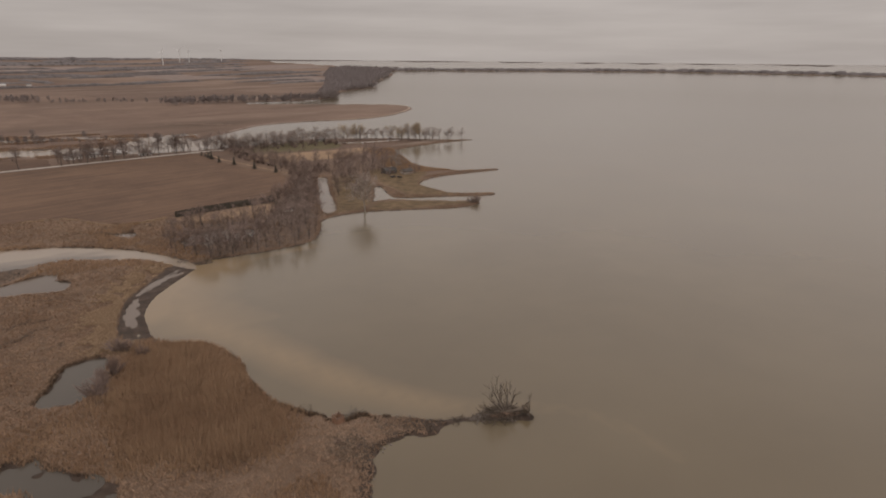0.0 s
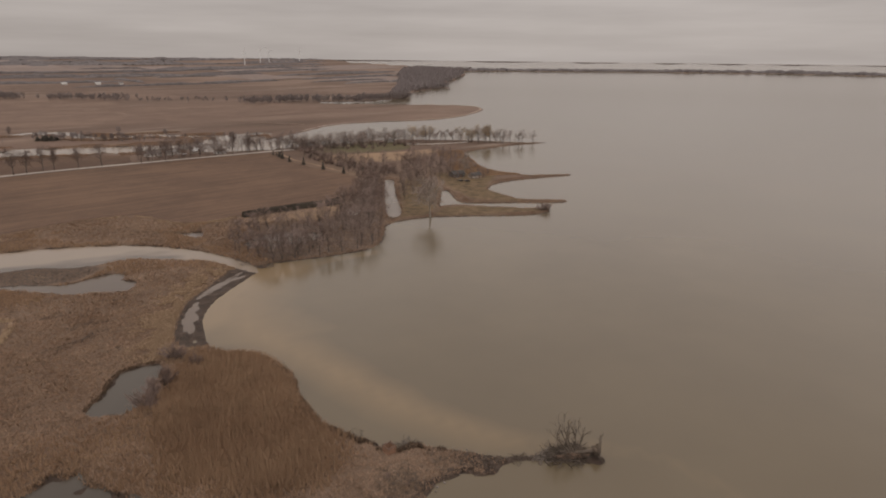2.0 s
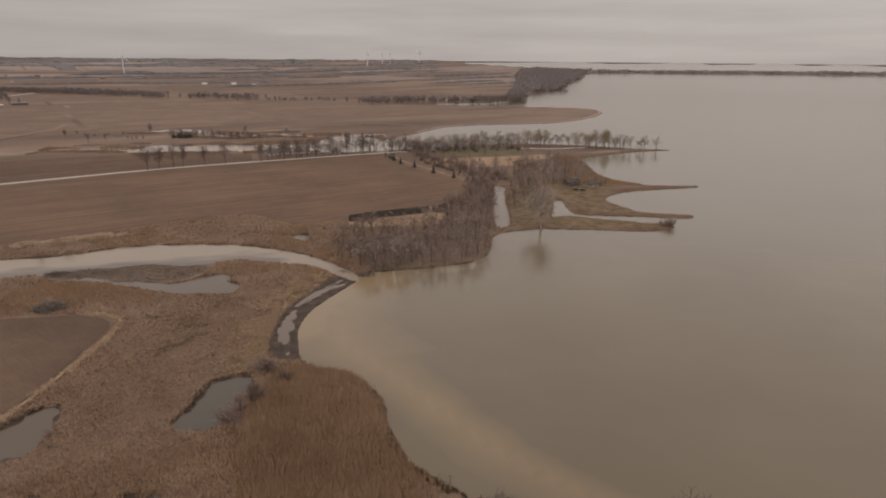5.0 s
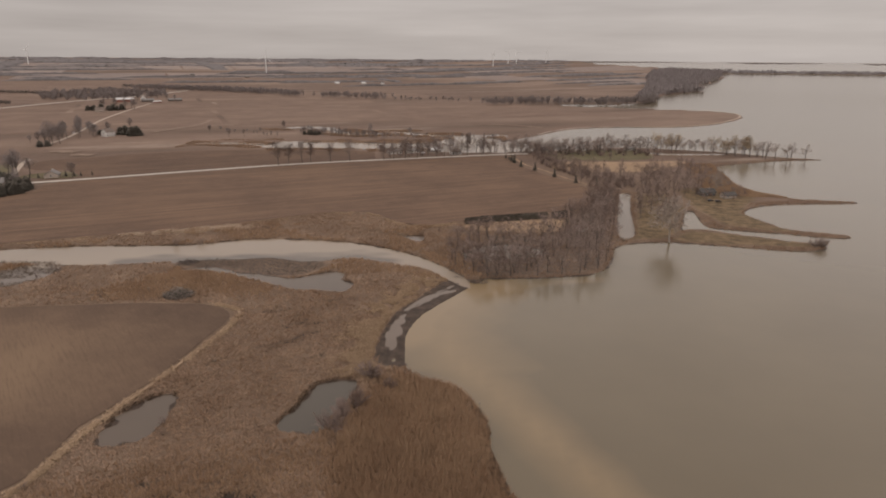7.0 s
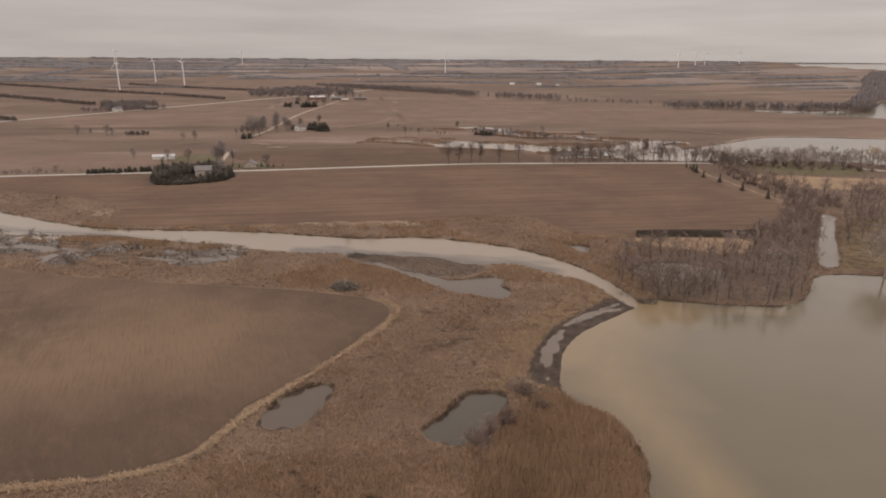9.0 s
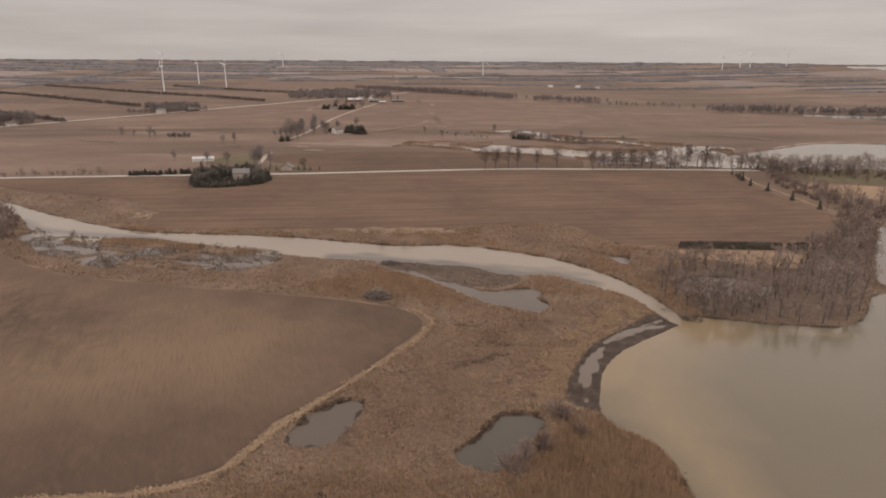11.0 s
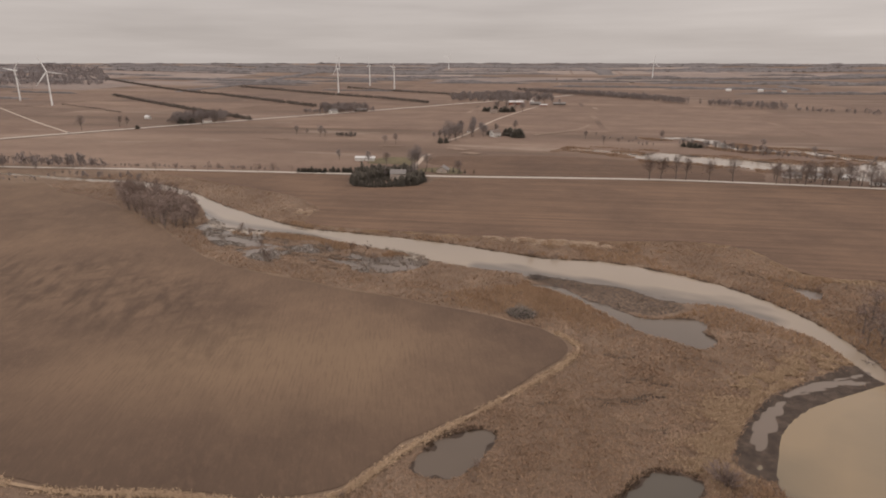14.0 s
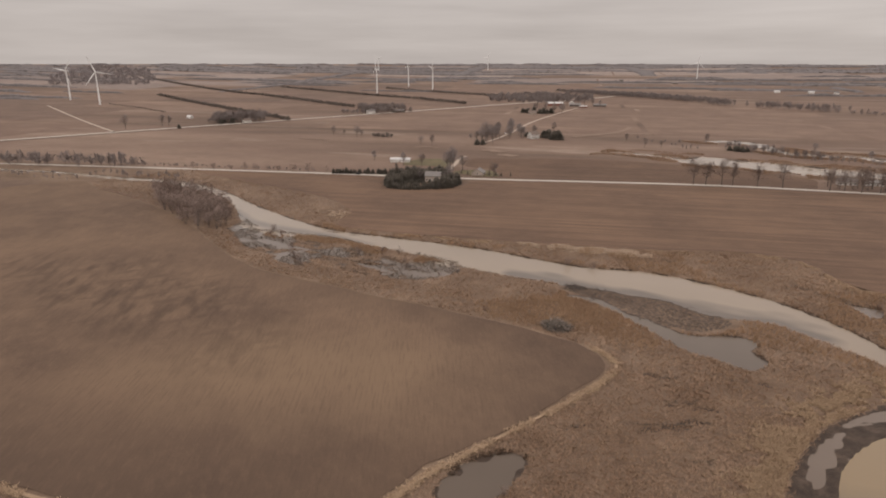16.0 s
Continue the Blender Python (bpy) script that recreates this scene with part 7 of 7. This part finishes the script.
# dark low brush and litter on the shore below the reeds
rc = np.concatenate([RG.normal((18, -188), (3.5, 4.5), (500, 2)), RG.uniform((28, -190), (47, -176), (420, 2))])
x, y = rc.T
m = sample(GROUND_D, x, y) > 0.5
blades("shore_litter", x[m], y[m], sample(GROUND_Z, x[m], y[m]), np.full(m.sum(), 0.45), 0.25, 5, 2.2, DRIFT, "dark broken litter on the marsh shore", "litter", 19)
for x, y, s in ((15, -184, 0.35), (19, -189, 0.4), (13, -192, 0.3)):
    thin_stand.plant(x, y, s, label="low dead bush on the marsh shore")
# pale grass on the strip along the field
t = RG.uniform(0, len(STRIP_LINE) - 1, 4800)
i = np.minimum(t.astype(int), len(STRIP_LINE) - 2)
p = STRIP_LINE[i] + (STRIP_LINE[i + 1] - STRIP_LINE[i]) * (t - i)[:, None] + RG.normal(0, 0.75, (len(t), 2))
p = p[vnoise(p[:, 0], p[:, 1], 5, 81) > 0.28]
blades("strip_grass", p[:, 0], p[:, 1], np.full(len(p), 0.95), np.full(len(p), 0.35), 0.35, 4, 2.5, PALE_GRASS, "pale flattened grass on the field edge", "grass", 7)
# taller reed along the river and the open shores
rc = np.concatenate([RG.uniform((-350, 0), (10, 145), (34000, 2)), RG.uniform((-40, -210), (24, -140), (6000, 2)), RG.uniform((-330, -50), (-110, 30), (12000, 2))])
x, y = rc.T
d = sample(GROUND_D, x, y)
m = (d > 0.3) & (vnoise(x, y, 18, 33) * 0.7 + vnoise(x, y, 6, 34) * 0.3 > 0.5 + 0.012 * np.clip(d - 6, 0, 40)) & (sdf(x, y, FIELD_NORTH) > 2) & (sdf(x, y, FIELD_SOUTH) > 3) & (sdf(x, y, BAR_MUD) > 1) & (sdf(x, y, MUD_FLAT) > 1)
blades("bank_reeds", x[m], y[m], np.maximum(sample(GROUND_Z, x[m], y[m]), 0), np.full(m.sum(), 1.5), 0.34, 4, 0.35, REED, "patches of brown reed along the river banks", "reeds", 3)
# reeds on the lake bank behind the house
rc = RG.uniform((205, 200), (262, 362), (14000, 2))
x, y = rc.T
d = sample(GROUND_D, x, y)
m = (d > -0.2) & (sdf(x, y, np.array([(212, 205), (262, 190), (262, 362), (236, 362), (224, 300), (208, 240)], float)) < RG.normal(0, 3, len(x)))
blades("bank_reeds", x[m], y[m], np.maximum(sample(GROUND_Z, x[m], y[m]), 0), np.full(m.sum(), 1.6), 0.4, 4, 0.3, REED, "brown reeds along the lake bank", "reeds", 9)
# reeds between the far creeks
rc = RG.uniform((-330, 432), (70, 660), (30000, 2))
x, y = rc.T
d = sample(GROUND_D, x, y)
m = (d > -0.5) & (d < 26) & (y > 470 + 0.33 * (x - 60)) & (vnoise(x * 0.5, y, 14, 91) > 0.5)
blades("creek_reeds", x[m], y[m], np.maximum(sample(GROUND_Z, x[m], y[m]), 0), np.full(m.sum(), 1.7), 0.8, 4, 0.4, MARSH, "brown reeds between the far creeks", "reeds", 12)
# dry grass of the shore wood's floor and the piers
def mown_at(x, y):
    return np.minimum.reduce([sdf(x, y, p) for p in (LAWN_SOUTH, LAWN_EAST, PIER_LAWN)]) < 0


rc = np.concatenate([RG.uniform((60, 55), (310, 250), (36000, 2)), RG.uniform((200, 330), (400, 430), (9000, 2))])
x, y = rc.T
d = sample(GROUND_D, x, y)
m = (d > 0.3) & (d < np.where(mown_at(x, y), 2.2, 9)) & (sdf(x, y, CANAL) > 1)
blades("bank_grass", x[m], y[m], sample(GROUND_Z, x[m], y[m]), np.full(m.sum(), 0.6), 0.35, 5, 0.8, MARSH, "dry grass on the piers and banks", "grass", 4)


# dark blades added along the old channels, drawing shaded cracks as thin lines
crack_pts = []
for line in ([(-77, -52), (-73, -50), (-68, -46)], [(-83, -73), (-77, -69), (-72, -65), (-66, -60)], [(-82, -35), (-78, -34)], [(-66, -25), (-58, -22)], [(-65, 88), (-60, 93), (-54, 94), (-50, 88)], [(-46, 90), (-38, 86), (-27, 87)], [(-135, 93), (-129, 98), (-121, 98)], [(-96, -84), (-90, -80)], [(-60, -80), (-55, -74)]):
    x, y = along(line, 0.5, 0.35, RG)
    crack_pts.append(np.stack([x, y], 1))
p = np.concatenate(crack_pts)
blades("dead_stems", p[:, 0], p[:, 1], sample(GROUND_Z, p[:, 0], p[:, 1]), np.full(len(p), 0.45), 0.3, 6, 2.0, DRIFT, "dark blades added to draw shaded cracks in the marsh", "dead stems", 15)


def stones(name, centres, size, mat, label, seed):
    """Rough shore stones, each a lumpy low block."""
    rng = np.random.default_rng(seed)
    bm = bmesh.new()
    bmesh.ops.create_icosphere(bm, subdivisions=1, radius=1)
    bv = np.array([v.co[:] for v in bm.verts])
    bf = np.array([[v.index for v in f.verts] for f in bm.faces])
    bm.free()
    vs, fs = [], []
    for i, (cx, cy) in enumerate(centres):
        s = size * rng.uniform(0.4, 1.3) * np.array((1, rng.uniform(0.6, 1), rng.uniform(0.4, 0.75)))
        v = bv * s * rng.uniform(0.8, 1.2, (len(bv), 1))
        a = rng.uniform(0, 6.28)
        c, q = math.cos(a), math.sin(a)
        v = v @ np.array(((c, q, 0), (-q, c, 0), (0, 0, 1)))
        zz = max(float(land_z(cx, cy)[0]), 0.0)
        vs.append(v + (cx, cy, zz + 0.05))
        fs.append(bf + i * len(bv))
    ob = mesh_object(name, np.concatenate(vs), np.concatenate(fs), mat)
    return tagged(ob, label, "stones", kind="stuff")


STONE = plain("shore_stone", (0.19, 0.165, 0.145), 0.85, vary=0.35, scale=1.2)
pts = []
edge = LAKE
for (ax, ay), (bx2, by2) in zip(edge[:-1], edge[1:]):
    if -40 < ax < 310 and -215 < ay < 200 and not (-40 < ax < 8 and -90 < ay < 0):
        for _ in range(int(np.hypot(bx2 - ax, by2 - ay) / 1.6)):
            t = RG.random()
            pts.append((ax + (bx2 - ax) * t + RG.normal(0, 0.6), ay + (by2 - ay) * t + RG.normal(0, 0.6)))
stones("shore_stones", pts, 0.32, STONE, "rough grey stones along the lake edge", 8)

# broken dead stems that stand and lie in the flooded marsh and on the mud
rc = np.concatenate([RG.uniform((-395, -38), (-195, 36), (17000, 2)), RG.uniform((-158, 10), (-72, 38), (1500, 2))])
x, y = rc.T
z = sample(GROUND_Z, x, y)
m = ((sdf(x, y, LOW_MARSH) < 0) | (sdf(x, y, MUD_FLAT) < 0)) & (sample(GROUND_D, x, y) > -4) & (z < 0.12) & (vnoise(x * 0.5, y, 7, 51) > 0.38)
blades("dead_stems", x[m], y[m], np.maximum(z[m], 0), np.full(m.sum(), 0.55), 0.22, 5, 2.2, DRIFT, "broken dead stems in the flooded marsh", "dead stems", 5)
for x, y in ((-352, 12), (-346, 4), (-312, -6), (-272, 8), (-300, -14), (-288, -22), (-262, 18), (-252, 22), (-213, 20), (-206, 14), (-232, 6), (-340, 8)):
    thin_stand.plant(x, y, RG.uniform(0.7, 1.1), label="dead grey shrub standing in the flooded marsh")
